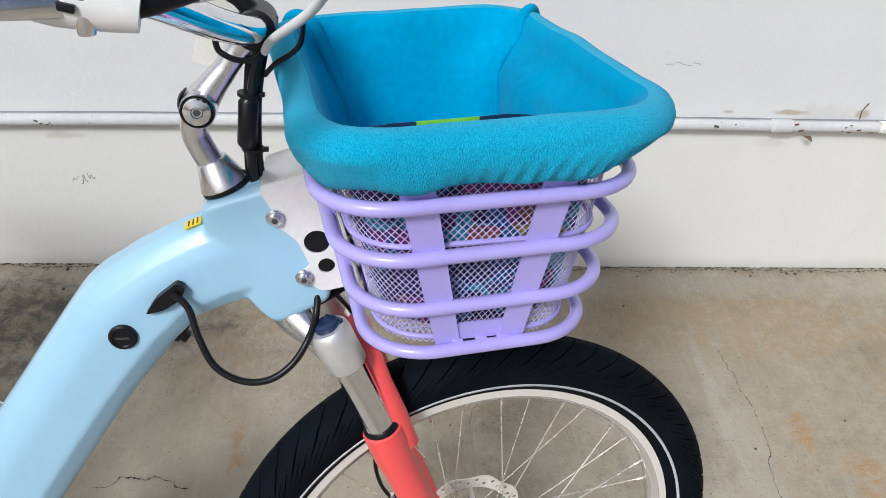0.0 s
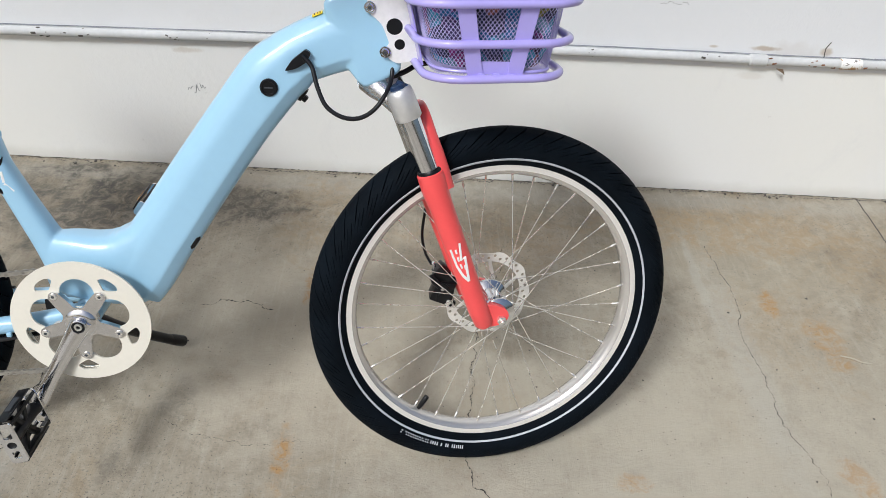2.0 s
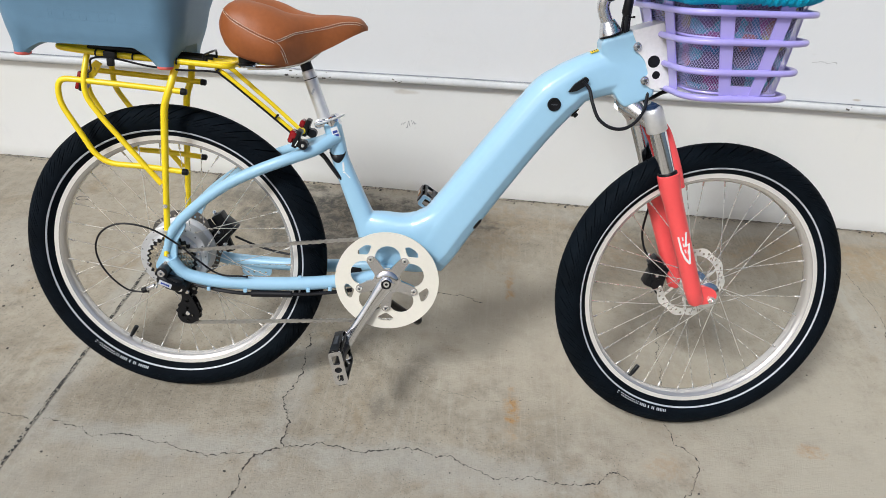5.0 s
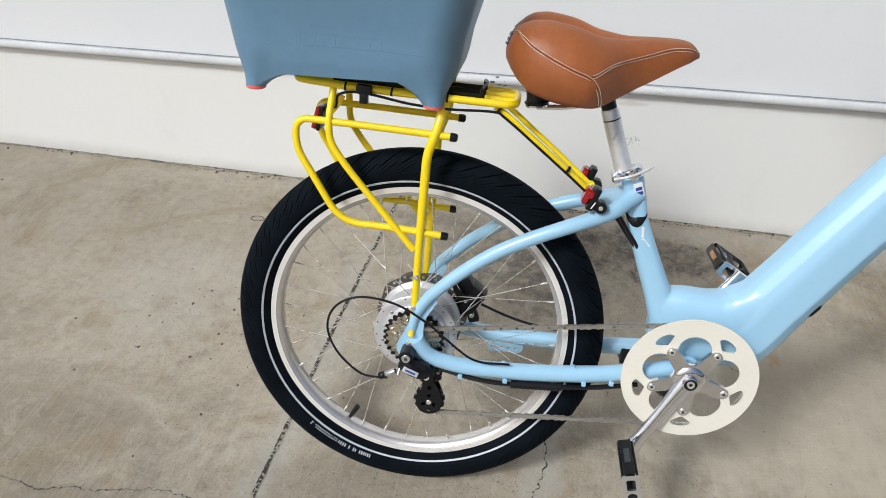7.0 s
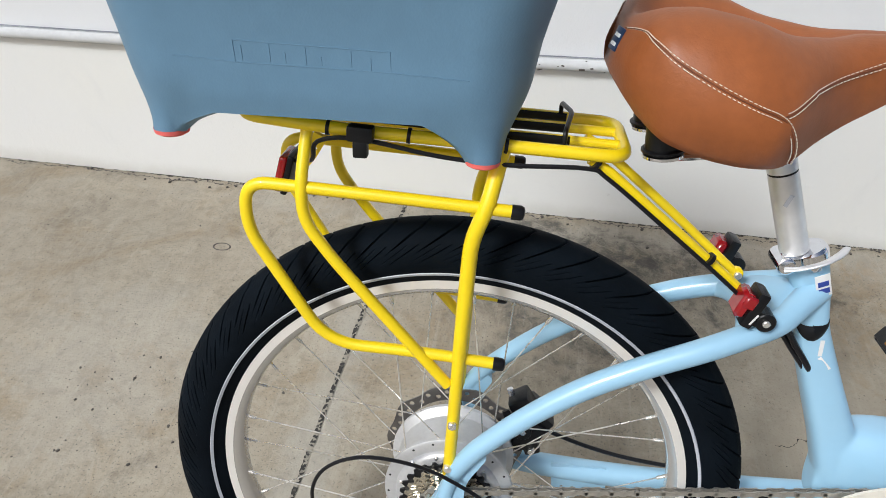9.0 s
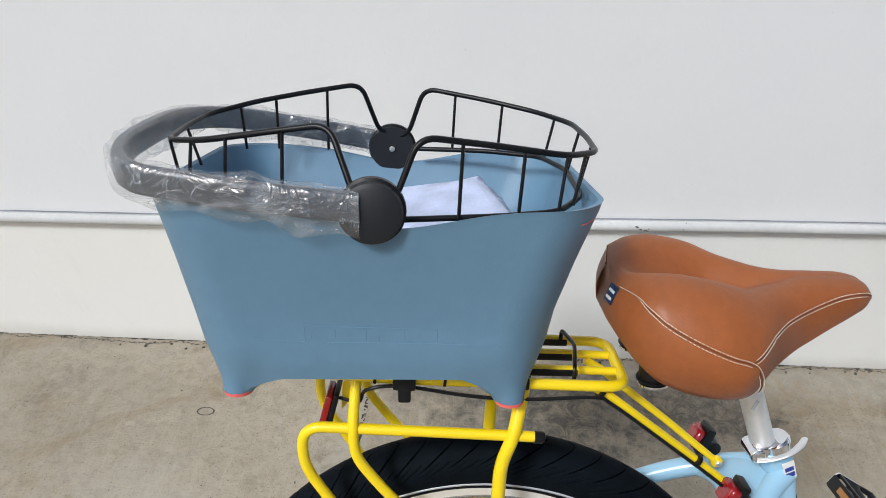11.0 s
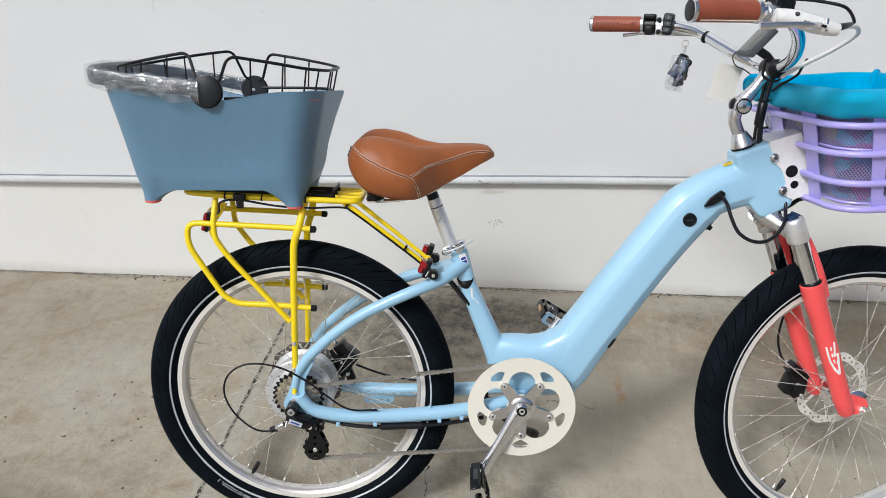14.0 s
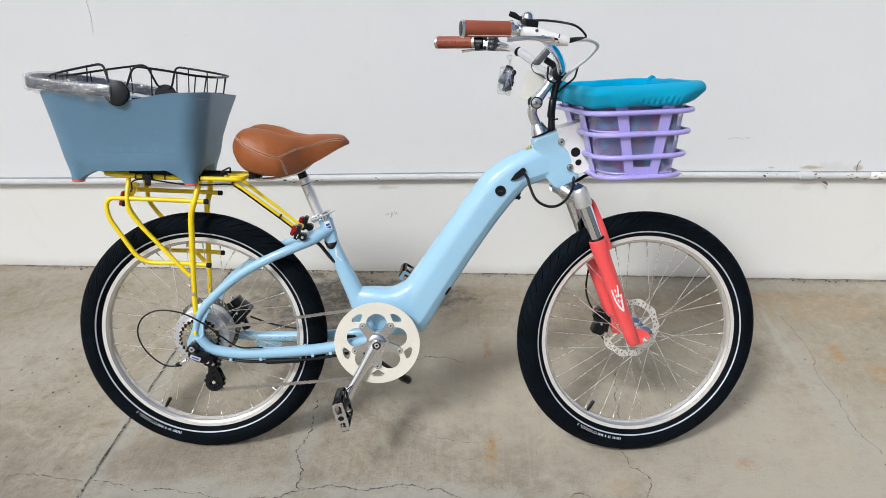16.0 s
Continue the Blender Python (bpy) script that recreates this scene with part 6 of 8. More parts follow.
# ---- cockpit ----
def cockpit():
    cup_a, cup_b = Vector((0.8655, 0, 0.5115)), Vector((0.8555, 0, 0.5355))
    stem = part("stem", tube(curve_through([(0.8560, 0, 0.532), (0.8490, 0, 0.5465), (0.8445, 0, 0.5605), (0.8460, 0, 0.575), (0.8515, 0, 0.5865)], 6), [0.0118, 0.0118, 0.0118, 0.0128, 0.0145], 20), M_ALLOY, bicycle, "polished adjustable handlebar stem")
    part("stem_cup", tube([cup_a, cup_a.lerp(cup_b, 0.04), cup_a.lerp(cup_b, 0.1), cup_a.lerp(cup_b, 0.96), cup_b], [0.0212, 0.0226, 0.0222, 0.0142, 0.0130], 32), M_ALLOY, stem)
    part("stem_seal", tube([cup_a - STEER_UP * 0.003, cup_a + STEER_UP * 0.001], 0.0225, 28), M_BLACK, stem)
    part("stem_pivot", disc((0.8520, 0.5865), 0.0152, -0.022, 0.022, 32, 0.002), M_ALLOY, stem)
    part("pivot_cap", lathe([(0.0001, -0.0245), (0.0042, -0.0245), (0.0046, -0.0252), (0.0052, -0.0258), (0.0112, -0.0248), (0.0128, -0.0225), (0.0128, -0.021)], 32).move(Matrix.Translation((0.8520, 0, 0.5865))), M_CHROME, stem)
    part("cap_groove", lathe([(0.0128, -0.0222), (0.0130, -0.0226), (0.0142, -0.0226), (0.0144, -0.0218)], 32).move(Matrix.Translation((0.8520, 0, 0.5865))), M_BLACK, stem)
    part("pivot_socket", disc((0.8520, 0.5865), 0.0034, -0.0255, -0.024, 6), M_GREY, stem)
    part("pivot_strap", tube([(0.8520 + 0.0172 * math.cos(radians(a)), 0, 0.5865 + 0.0172 * math.sin(radians(a))) for a in range(130, 216, 12)], [0.0012, 0.0022, 0.0022, 0.0012], 8, flat=4.0, up=(0, 1, 0)), M_BLACK, stem)
    part("stem_arm", tube(curve_through([(0.8530, 0, 0.588), (0.8620, 0, 0.601), (0.8762, 0, 0.6184), (0.8869, 0, 0.6335), (0.9015, 0, 0.6505)], 5), [0.0148, 0.0128, 0.0104, 0.0104, 0.0135], 20), M_ALLOY, stem)
    part("bar_clamp", rod((0.9045, -0.024, 0.6545), (0.9040, 0.024, 0.6545), 0.0168, 24), M_BLACK, stem, "black handlebar clamp")
    bar = curve_through([(0.6605, -0.2955, 0.749), (0.715, -0.287, 0.749), (0.767, -0.277, 0.748), (0.822, -0.251, 0.738), (0.861, -0.200, 0.7130), (0.8885, -0.130, 0.6835), (0.9030, -0.06, 0.6635), (0.9045, 0.0, 0.6545), (0.893, 0.045, 0.6605), (0.868, 0.085, 0.6760), (0.842, 0.130, 0.697), (0.811, 0.180, 0.7205), (0.772, 0.218, 0.731), (0.724, 0.236, 0.734), (0.668, 0.257, 0.735), (0.613, 0.277, 0.735)], 6)
    hb = part("handlebar", tube(bar, 0.0112, 16), M_CHROME, bicycle, "swept-back chrome handlebar")
    for a, b, nm in (((0.6605, -0.2955, 0.749), (0.766, -0.2772, 0.748), "near"), ((0.613, 0.277, 0.735), (0.7182, 0.2381, 0.734), "far")):
        a, b = Vector(a), Vector(b)
        d = (b - a).normalized()
        g = part("grip", tube([a + d * 0.004, a + d * 0.005, b - d * 0.008, b - d * 0.007], [0.0150, 0.0165, 0.0160, 0.0140], 24), M_GRIP, hb, "brown stitched leather grip")
        part("grip_ring", tube([a - d * 0.001, a, a + d * 0.005, a + d * 0.006], [0.015, 0.0178, 0.0178, 0.0155], 24), M_ALLOY, hb)
        part("grip_ring", tube([b - d * 0.008, b - d * 0.007, b - d * 0.001, b], [0.015, 0.0175, 0.0175, 0.0155], 24), M_ALLOY, hb)
        part("grip_plug", tube([a - d * 0.003, a - d * 0.002, a + d * 0.001], [0.008, 0.0150, 0.0150], 20), M_BLACK, hb)
        if nm == "far":
            continue
        st = Geo()
        side = d.cross(Vector((0, 0, 1))).normalized()
        for i in range(22):
            p = a + d * (0.012 + 0.0042 * i) - Vector((0, 0, 1)) * 0.0140 + side * 0.0085 * (1 if side.y < 0 else -1)
            st.add(tube([p - side * 0.006 + Vector((0, 0, 0.0012)), p, p + side * 0.004 + d * 0.002 + Vector((0, 0, 0.001))], 0.0008, 5))
        part("grip_lacing", st, M_THREAD, hb, "cream lacing along the grip")
    a, b = Vector((0.613, 0.277, 0.735)), Vector((0.722, 0.2367, 0.734))
    d = (b - a).normalized()
    for i, wide in enumerate((0.004, 0.003, 0.005, 0.003, 0.004, 0.005)):
        p = a + d * (0.016 + 0.0085 * i) + Vector((-d.y, d.x, 0)) * -0.0166
        part("moulded_mark", block(p, (wide * 0.6, 0.001, 0.008), 0.0003, (0, 0, math.degrees(math.atan2(d.y, d.x)))), M_SEAM, hb)
    for at, wide, high, t in ((0.072, 0.016, 0.0012, 0), (0.087, 0.0016, 0.010, 35), (0.091, 0.0016, 0.010, 35), (0.094, 0.005, 0.0014, 0)):
        p = a + d * at + Vector((-d.y, d.x, 0)) * -0.0163
        part("moulded_mark", block(p, (wide, 0.001, high), 0.0003, (0, t, math.degrees(math.atan2(d.y, d.x)))), M_SEAM, hb)
    # near brake lever, gear box and bell
    brake = part("brake_lever", tube(curve_through([(0.785, -0.290, 0.742), (0.812, -0.291, 0.738), (0.845, -0.292, 0.7285), (0.878, -0.289, 0.722)], 5), [0.0105, 0.0125, 0.0125, 0.009], 14), M_WHITE, bicycle, "white brake lever body on the near handlebar end")
    part("lever_blade", tube(curve_through([(0.850, -0.300, 0.727), (0.825, -0.318, 0.7285), (0.790, -0.326, 0.729), (0.750, -0.330, 0.7265)], 5), [0.0055, 0.0046, 0.0042, 0.0050], 10, flat=0.5), M_ALLOY, brake)
    part("lever_slot", block((0.838, -0.3035, 0.7300), (0.034, 0.003, 0.004), 0.001, (0, 12, -2)), M_BLACK, brake)
    part("hinge_pin", rod((0.856, -0.298, 0.738), (0.856, -0.298, 0.714), 0.0042, 12), M_CHROME, brake)
    part("lever_screw", rod((0.812, -0.300, 0.742), (0.812, -0.303, 0.7455), 0.0035, 10), M_GREY, brake)
    part("lever_boot", tube([(0.876, -0.287, 0.7235), (0.884, -0.282, 0.7255), (0.905, -0.264, 0.729), (0.918, -0.248, 0.730)], [0.0045, 0.0055, 0.004, 0.003], 12), M_BLACK, brake)
    part("lever_clamp", rod((0.775, -0.275, 0.746), (0.793, -0.268, 0.744), 0.0165, 20), M_ALLOY, brake)
    part("brake_cable", tube(curve_through([(0.918, -0.248, 0.729), (0.921, -0.245, 0.737), (0.898, -0.262, 0.754), (0.868, -0.255, 0.762), (0.835, -0.25, 0.766), (0.812, -0.255, 0.766)], 6), 0.0025, 8), M_CABLE, brake)
    part("brake_hose", tube(curve_through([(0.900, -0.268, 0.7265), (0.930, -0.235, 0.727), (0.955, -0.195, 0.720), (0.961, -0.170, 0.711), (0.948, -0.125, 0.688), (0.921, -0.066, 0.658), (0.912, -0.03, 0.640)], 6), 0.0037, 10), M_WHITE, brake, "white brake hose")
    sh = part("shifter", block((0.800, -0.266, 0.757), (0.034, 0.030, 0.022), 0.006, (0, 8, 8), 3), M_BLACK, bicycle, "black thumb shifter beside the grip")
    part("shifter_pod", rod((0.786, -0.268, 0.752), (0.800, -0.262, 0.751), 0.019, 20), M_BLACK, sh)
    part("thumb_paddle", tube([(0.785, -0.258, 0.768), (0.770, -0.262, 0.776), (0.760, -0.262, 0.7795)], [0.004, 0.006, 0.005], 10, flat=0.5), M_BLACK, sh)
    bell = part("bell", lathe([(0.0001, 0.017), (0.006, 0.0165), (0.0115, 0.012), (0.0135, 0.006), (0.0138, 0.0)], 28).move(Matrix.Translation((0.797, -0.266, 0.767)) @ Matrix.Rotation(radians(90), 4, "X")), M_CHROME, bicycle, "small silver bell on a black base")
    part("bell_base", rod((0.797, -0.266, 0.756), (0.797, -0.266, 0.768), 0.0145, 24), M_BLACK, bell)
    # far controls
    along, face = Vector((0.940, -0.342, 0)), Vector((-0.342, -0.940, 0))
    hold = Vector((0.7293, 0.2325, 0.731))
    ctl = part("control_pod", tube([hold - along * 0.0115, hold - along * 0.010, hold + along * 0.010, hold + along * 0.0115], [0.0150, 0.0182, 0.0182, 0.0150], 24), M_BLACK, bicycle, "black thumb throttle with a button pad beside it")
    part("throttle_cap", block(hold + face * 0.006 + Vector((0, 0, 0.0185)), (0.025, 0.030, 0.011), 0.004, (0, 3, -20), 3), M_BLACK, ctl)
    part("throttle_paddle", block(hold + face * 0.020 - Vector((0, 0, 0.010)), (0.016, 0.010, 0.018), 0.003, (0, 0, -20), 2), M_BLACK, ctl)
    part("pod_clamp", tube([hold + along * 0.0125, hold + along * 0.0135, hold + along * 0.027, hold + along * 0.028], [0.0125, 0.0162, 0.0162, 0.0125], 24).add(block(hold + along * 0.020 + face * 0.012 - Vector((0, 0, 0.010)), (0.014, 0.014, 0.018), 0.003, (0, 0, -20))), M_ALLOY, ctl, "silver clamp")
    for dz, r in ((0.0125, 0.0045), (-0.0125, 0.0052)):
        c = hold + along * 0.0195 + face * 0.012 + Vector((0, 0, dz))
        part("clamp_screw", rod(c, c + face * 0.010, r, 14), M_BLACK, ctl)
    pad = hold + along * 0.0365 + face * 0.004 + Vector((0, 0, 0.003))
    part("button_pad", block(pad, (0.0225, 0.026, 0.045), 0.007, (0, 8, -20), 3), M_GREY, ctl, "dark rounded pad with three buttons")
    part("pad_face", block(pad + face * 0.0128, (0.0180, 0.002, 0.039), 0.0009, (0, 8, -20), 2), M_BLACK, ctl)
    for i in range(3):
        c = pad + face * 0.0140 + along * (0.0018 - 0.0016 * i) + Vector((0, 0, 0.0125 - 0.0122 * i))
        part("button", block(c, (0.0140, 0.003, 0.0092), 0.0012, (0, 8, -20)), M_GREY, ctl)
        part("button_mark", block(c + face * 0.0016, (0.0018, 0.0006, 0.0016), 0.0002, (0, 8, -20)), M_WHITE, ctl)
    fl = part("brake_lever", tube(curve_through([(0.765, 0.235, 0.727), (0.80, 0.222, 0.722), (0.825, 0.205, 0.717)], 5), [0.008, 0.009, 0.006], 12), M_WHITE, bicycle, "white brake lever on the far handlebar end")
    part("lever_blade", tube(curve_through([(0.82, 0.215, 0.713), (0.77, 0.248, 0.714), (0.72, 0.268, 0.715), (0.682, 0.277, 0.711)], 5), [0.004, 0.0034, 0.0032, 0.0042], 10, flat=0.5), M_ALLOY, fl)
    part("brake_cable", tube(curve_through([(0.825, 0.205, 0.717), (0.85, 0.17, 0.700), (0.86, 0.12, 0.682), (0.88, 0.06, 0.660), (0.90, 0.02, 0.645), (0.905, -0.005, 0.630)], 6), 0.0025, 8), M_CABLE, fl)
    # display
    dp = part("display", block((0.870, 0.0, 0.700), (0.011, 0.074, 0.062), 0.003, (0, 42, 0), 2), M_GREY, bicycle, "grey rectangular display above the stem")
    part("screen", block((0.8657, 0.0, 0.704), (0.0012, 0.062, 0.050), 0.0004, (0, 42, 0)), M_LCD, dp)
    part("display_bracket", tube([(0.873, 0.0, 0.688), (0.892, 0, 0.676), (0.904, 0, 0.662)], 0.008, 10), M_BLACK, dp)
    # cables down into the frame
    loom = part("cable_loom", tube(curve_through([(0.894, -0.004, 0.505), (0.892, -0.006, 0.540), (0.8955, -0.006, 0.590), (0.903, -0.004, 0.628), (0.912, -0.01, 0.652)], 6), 0.0045, 10), M_CABLE, bicycle, "bundle of black cables entering the frame")
    part("cable", tube(curve_through([(0.899, 0.002, 0.505), (0.897, 0.003, 0.545), (0.9005, 0.004, 0.595), (0.909, 0.006, 0.635), (0.918, 0.012, 0.66)], 6), 0.0042, 10), M_CABLE, loom)
    part("cable", tube(curve_through([(0.887, 0.004, 0.505), (0.888, 0.004, 0.545), (0.892, 0.004, 0.60), (0.898, 0.0, 0.64)], 6), 0.0032, 10), M_CABLE, loom)
    part("cable_sleeve", tube([(0.8895, -0.004, 0.548), (0.889, -0.004, 0.552), (0.893, -0.004, 0.590), (0.894, -0.004, 0.594)], [0.006, 0.0088, 0.0088, 0.006], 14), M_CABLE, loom)
    for z in (0.546, 0.596):
        part("cable_tie", tube([(0.8935, -0.002, z - 0.0015), (0.8938, -0.002, z + 0.0015)], 0.0102, 14), M_BLACK, loom)
        part("tie_head", block((0.905, -0.004, z), (0.005, 0.005, 0.004), 0.001), M_BLACK, loom)
    part("cable_loop", tube(curve_through([(0.8752, -0.040, 0.672), (0.8748, -0.035, 0.6455), (0.8815, -0.035, 0.6375), (0.892, -0.032, 0.6330), (0.905, -0.028, 0.6335), (0.913, -0.02, 0.6400), (0.916, -0.012, 0.655)], 6), 0.0026, 8), M_CABLE, loom)
    part("cable_loop", tube(curve_through([(0.9440, -0.05, 0.672), (0.9425, -0.035, 0.6555), (0.9395, -0.03, 0.6450), (0.931, -0.02, 0.6350), (0.919, -0.008, 0.6250), (0.908, 0.0, 0.612)], 6), 0.0024, 8), M_CABLE, loom)
    part("tie_tail", tube(curve_through([(0.862, 0.058, 0.680), (0.8543, 0.050, 0.6835), (0.8468, 0.050, 0.674), (0.8503, 0.050, 0.6614), (0.8586, 0.050, 0.6541), (0.872, 0.050, 0.6488), (0.8836, 0.050, 0.6404)], 6), 0.0011, 6), M_CABLE, loom)
    part("cable_tie", tube([(0.824, 0.156, 0.709), (0.826, 0.153, 0.7075)], 0.0125, 14), M_BLACK, loom)
    part("lower_hose", tube(curve_through([(0.945, -0.020, 0.392), (0.965, -0.010, 0.398), (0.985, 0.0, 0.407), (1.01, 0.0, 0.412)], 5), 0.0042, 8), M_CABLE, loom)


cockpit()

# keys hanging from the bar
def keys():
    top = BIKE @ Vector((0.811, 0.246, 0.700))
    kb = thing("key_bunch", Matrix.Translation(top), "bunch of keys with a clear plastic fob hanging from the handlebar", "keys")
    part("ring", tube([(0.0065 * math.cos(a), 0, -0.006 + 0.0065 * math.sin(a)) for a in np.linspace(0, 2 * math.pi, 20, endpoint=False)], 0.0012, 6, closed=True), M_STEEL, kb)
    for i in range(3):
        z = -0.015 - 0.0055 * i
        part("chain_loop", tube([(0.001 + 0.0032 * math.cos(a) * (1 if i % 2 else 0.3), 0.0032 * math.cos(a) * (0.3 if i % 2 else 1), z + 0.0042 * math.sin(a)) for a in np.linspace(0, 2 * math.pi, 12, endpoint=False)], 0.0009, 5, closed=True), M_STEEL, kb)
    part("fob", block((-0.004, 0.0, -0.046), (0.022, 0.012, 0.036), 0.006, (0, 22, 10), 3), M_BLACK, kb, "dark fob in a clear bag")
    part("fob", block((-0.004, 0.002, -0.082), (0.022, 0.011, 0.036), 0.005, (0, -10, 25), 3), M_BLACK, kb)
    for x, y, z, t, c in ((-0.016, -0.008, -0.055, 24, M_CHROME), (-0.004, -0.009, -0.074, -30, M_CHROME), (-0.013, -0.008, -0.090, 12, M_GREY), (-0.001, -0.007, -0.060, 50, M_CHROME)):
        part("tag", block((x, y, z), (0.008, 0.0016, 0.014), 0.0005, (8, t, 14)), c, kb)
    part("fob", block((-0.017, -0.003, -0.066), (0.020, 0.010, 0.024), 0.004, (0, 30, 10), 2), M_NAVY, kb)
    bag = block((-0.010, 0.0, -0.070), (0.040, 0.020, 0.076), 0.008, (0, 8, 10), 4)
    bag.v = [tuple(Vector(p) * (1 + 0.10 * noise.noise(Vector(p) * 70))) for p in bag.v]
    part("fob_bag", bag, M_FILM, kb, "crumpled clear plastic bag", sharp=25)
    for x, y, z, t, m in ((0.012, 0.0, -0.048, 4, M_BLACK), (-0.004, 0.006, -0.044, 8, M_STEEL), (0.006, 0.006, -0.046, -6, M_STEEL), (0.001, -0.006, -0.048, 16, M_CHROME)):
        part("key", disc((0, 0), 0.0085, -0.0012, 0.0012, 18).add(block((0.0, 0.0, -0.022), (0.0058, 0.0018, 0.032), 0.0005)).add(block((0.003, 0, -0.028), (0.0035, 0.0018, 0.004), 0.0004)).move(pose(x, y, z, 0, t, 15)), m, kb)



# paper tag on a thread behind the stem
def paper_tag():
    at = Vector((0.846, 0.120, 0.660))
    tag = thing("hang_tag", BIKE @ Matrix.Translation(at), "plain beige paper tag hanging by a thread from the handlebar", "tag")
    rings = []
    for k in range(7):
        v = k / 6
        bow = 0.004 * math.sin(math.pi * v)
        l, r = Vector((-0.018 * v, bow, -0.068 * v)), Vector((0.046 - 0.016 * v, -0.008 + bow, -0.010 - 0.070 * v))
        rings.append([l, r, r + Vector((0, 0.0006, 0)), l + Vector((0, 0.0006, 0))])
    part("card", loft(rings), M_CARD, tag)
    part("thread", tube(curve_through([(0.004, 0.0, -0.004), (0.006, 0.001, 0.010), (0.003, 0.002, 0.0255)], 5), 0.0005, 6), M_THREAD, tag)


keys()
paper_tag()


# ---- rear rack ----
def rack():
    deck = fillet([(-0.195, -0.05, 0.4265), (-0.195, 0.05, 0.4265), (-0.10, 0.05, 0.418), (0.138, 0.05, 0.409), (0.138, -0.05, 0.409), (-0.10, -0.05, 0.418)], 0.022, 6, True)
    ob = part("rear_rack", tube(deck, 0.0058, 12, closed=True), M_YELLOW, bicycle, "bright yellow tubular pannier rack over the rear wheel")
    for y in (-0.018, 0.018):
        part("deck_rail", tube([(-0.195, y, 0.4265), (-0.10, y, 0.418), (0.138, y, 0.409)], 0.0046, 10), M_YELLOW, ob)
    for s in (-1, 1):
        y = s * 0.067
        # shortest route of each tube: main leg, bag hoop, diagonal
        part("rack_leg", tube(fillet([(0.034, s * 0.046, 0.410), (0.024, y, 0.362), (0.012, y, 0.330), (0.007, y, 0.22), (0.001, y, 0.05), (-0.001, s * 0.0745, 0.02)], 0.03), [0.0072, 0.0072, 0.0072, 0.0072, 0.0068, 0.0056, 0.005], 12), M_YELLOW, ob)
        part("bag_hoop", tube(fillet([(0.046, y - s * 0.004, 0.3585), (-0.06, y - s * 0.004, 0.364), (-0.190, y - s * 0.004, 0.370), (-0.192, y - s * 0.004, 0.325), (-0.122, y - s * 0.004, 0.207), (-0.03, y - s * 0.004, 0.205), (0.040, y - s * 0.004, 0.199)], 0.035, 7), 0.0057, 12), M_YELLOW, ob)
        part("rack_diagonal", tube(fillet([(-0.136, s * 0.046, 0.419), (-0.139, y, 0.372), (-0.138, y, 0.338), (-0.112, y, 0.300), (-0.003, y, 0.172)], 0.03), 0.0056, 12), M_YELLOW, ob)
        for x, z in ((0.047, 0.3582), (0.041, 0.1988)):
            part("end_cap", tube([(x - 0.002, y - s * 0.004, z), (x + 0.006, y - s * 0.004, z - 0.0005), (x + 0.0085, y - s * 0.004, z - 0.0007), (x + 0.0095, y - s * 0.004, z - 0.0008)], [0.0066, 0.0066, 0.0054, 0.003], 14), M_BLACK, ob, "black rubber end cap")
        sy, ey = (-0.044, -0.040) if s < 0 else (0.016, 0.004)
        part("strut", tube([(0.108, sy, 0.404), (0.125, sy, 0.394), (0.205, (sy + ey) / 2, 0.331), (0.262, ey, 0.284)], [0.0046, 0.0046, 0.0043, 0.0042], 10), M_YELLOW, ob)
        part("strut_eye", disc((0.265, 0.2815), 0.0068, ey - 0.003, ey + 0.003, 16), M_YELLOW, ob)
        part("eye_bolt", disc((0.266, 0.281), 0.0036, ey - 0.007, ey + 0.007, 10), M_STEEL, ob)
        for z in (0.128, 0.072, 0.022):
            part("leg_bolt", disc((0.0035 if z > 0.1 else 0.001, z), 0.0042, min(y, y + s * 0.0105), max(y, y + s * 0.0105), 12), M_STEEL, ob)
        lens = part("rear_reflector", block((0.2565, s * 0.053, 0.2835), (0.0110, 0.025, 0.0255), 0.0032, (0, 20, 0), 1), M_RED, bicycle, "red faceted reflector on a black bracket by the seat stays")
        part("reflector_ridge", block((0.2605, s * 0.0605, 0.2875), (0.012, 0.013, 0.013), 0.002, (0, 20, 0), 1), M_RED, lens)
        part("reflector_body", block((0.2665, s * 0.053, 0.2795), (0.011, 0.025, 0.037), 0.003, (0, 20, 0), 2), M_BLACK, lens)
        part("reflector_lug", disc((0.2785, 0.2675), 0.0092, min(s * 0.046, s * 0.064), max(s * 0.046, s * 0.064), 20, 0.001).add(block((0.272, s * 0.055, 0.270), (0.014, 0.016, 0.016), 0.002, (0, 20, 0))), M_BLACK, lens)
        part("lug_bolt", disc((0.2785, 0.2675), 0.0034, min(s * 0.062, s * 0.0665), max(s * 0.062, s * 0.0665), 12), M_STEEL, lens)
        part("text_bar", block((0.2665, s * 0.0657, 0.2715), (0.0018, 0.0008, 0.012), 0.0002, (0, 30, 0)), M_WHITE, lens)
    # bungee hook on the deck
    part("deck_hook", tube(fillet([(0.085, -0.044, 0.413), (0.085, -0.044, 0.427), (0.092, 0.0, 0.431), (0.085, 0.044, 0.427), (0.085, 0.044, 0.413)], 0.008), 0.0022, 8), M_BLACK, ob)
    for y in (-0.034, 0.0, 0.034):
        part("deck_strap", tube([(-0.02, y, 0.4175), (0.05, y, 0.4165), (0.090, y, 0.4155)], 0.004, 8, flat=0.5, up=(0, 1, 0)), M_BLACK, ob, "black elastic strap")
    part("deck_plate", block((-0.085, 0, 0.426), (0.11, 0.076, 0.009), 0.003, (0, 3, 0)), M_BLACK, ob, "black quick-release plate under the basket")
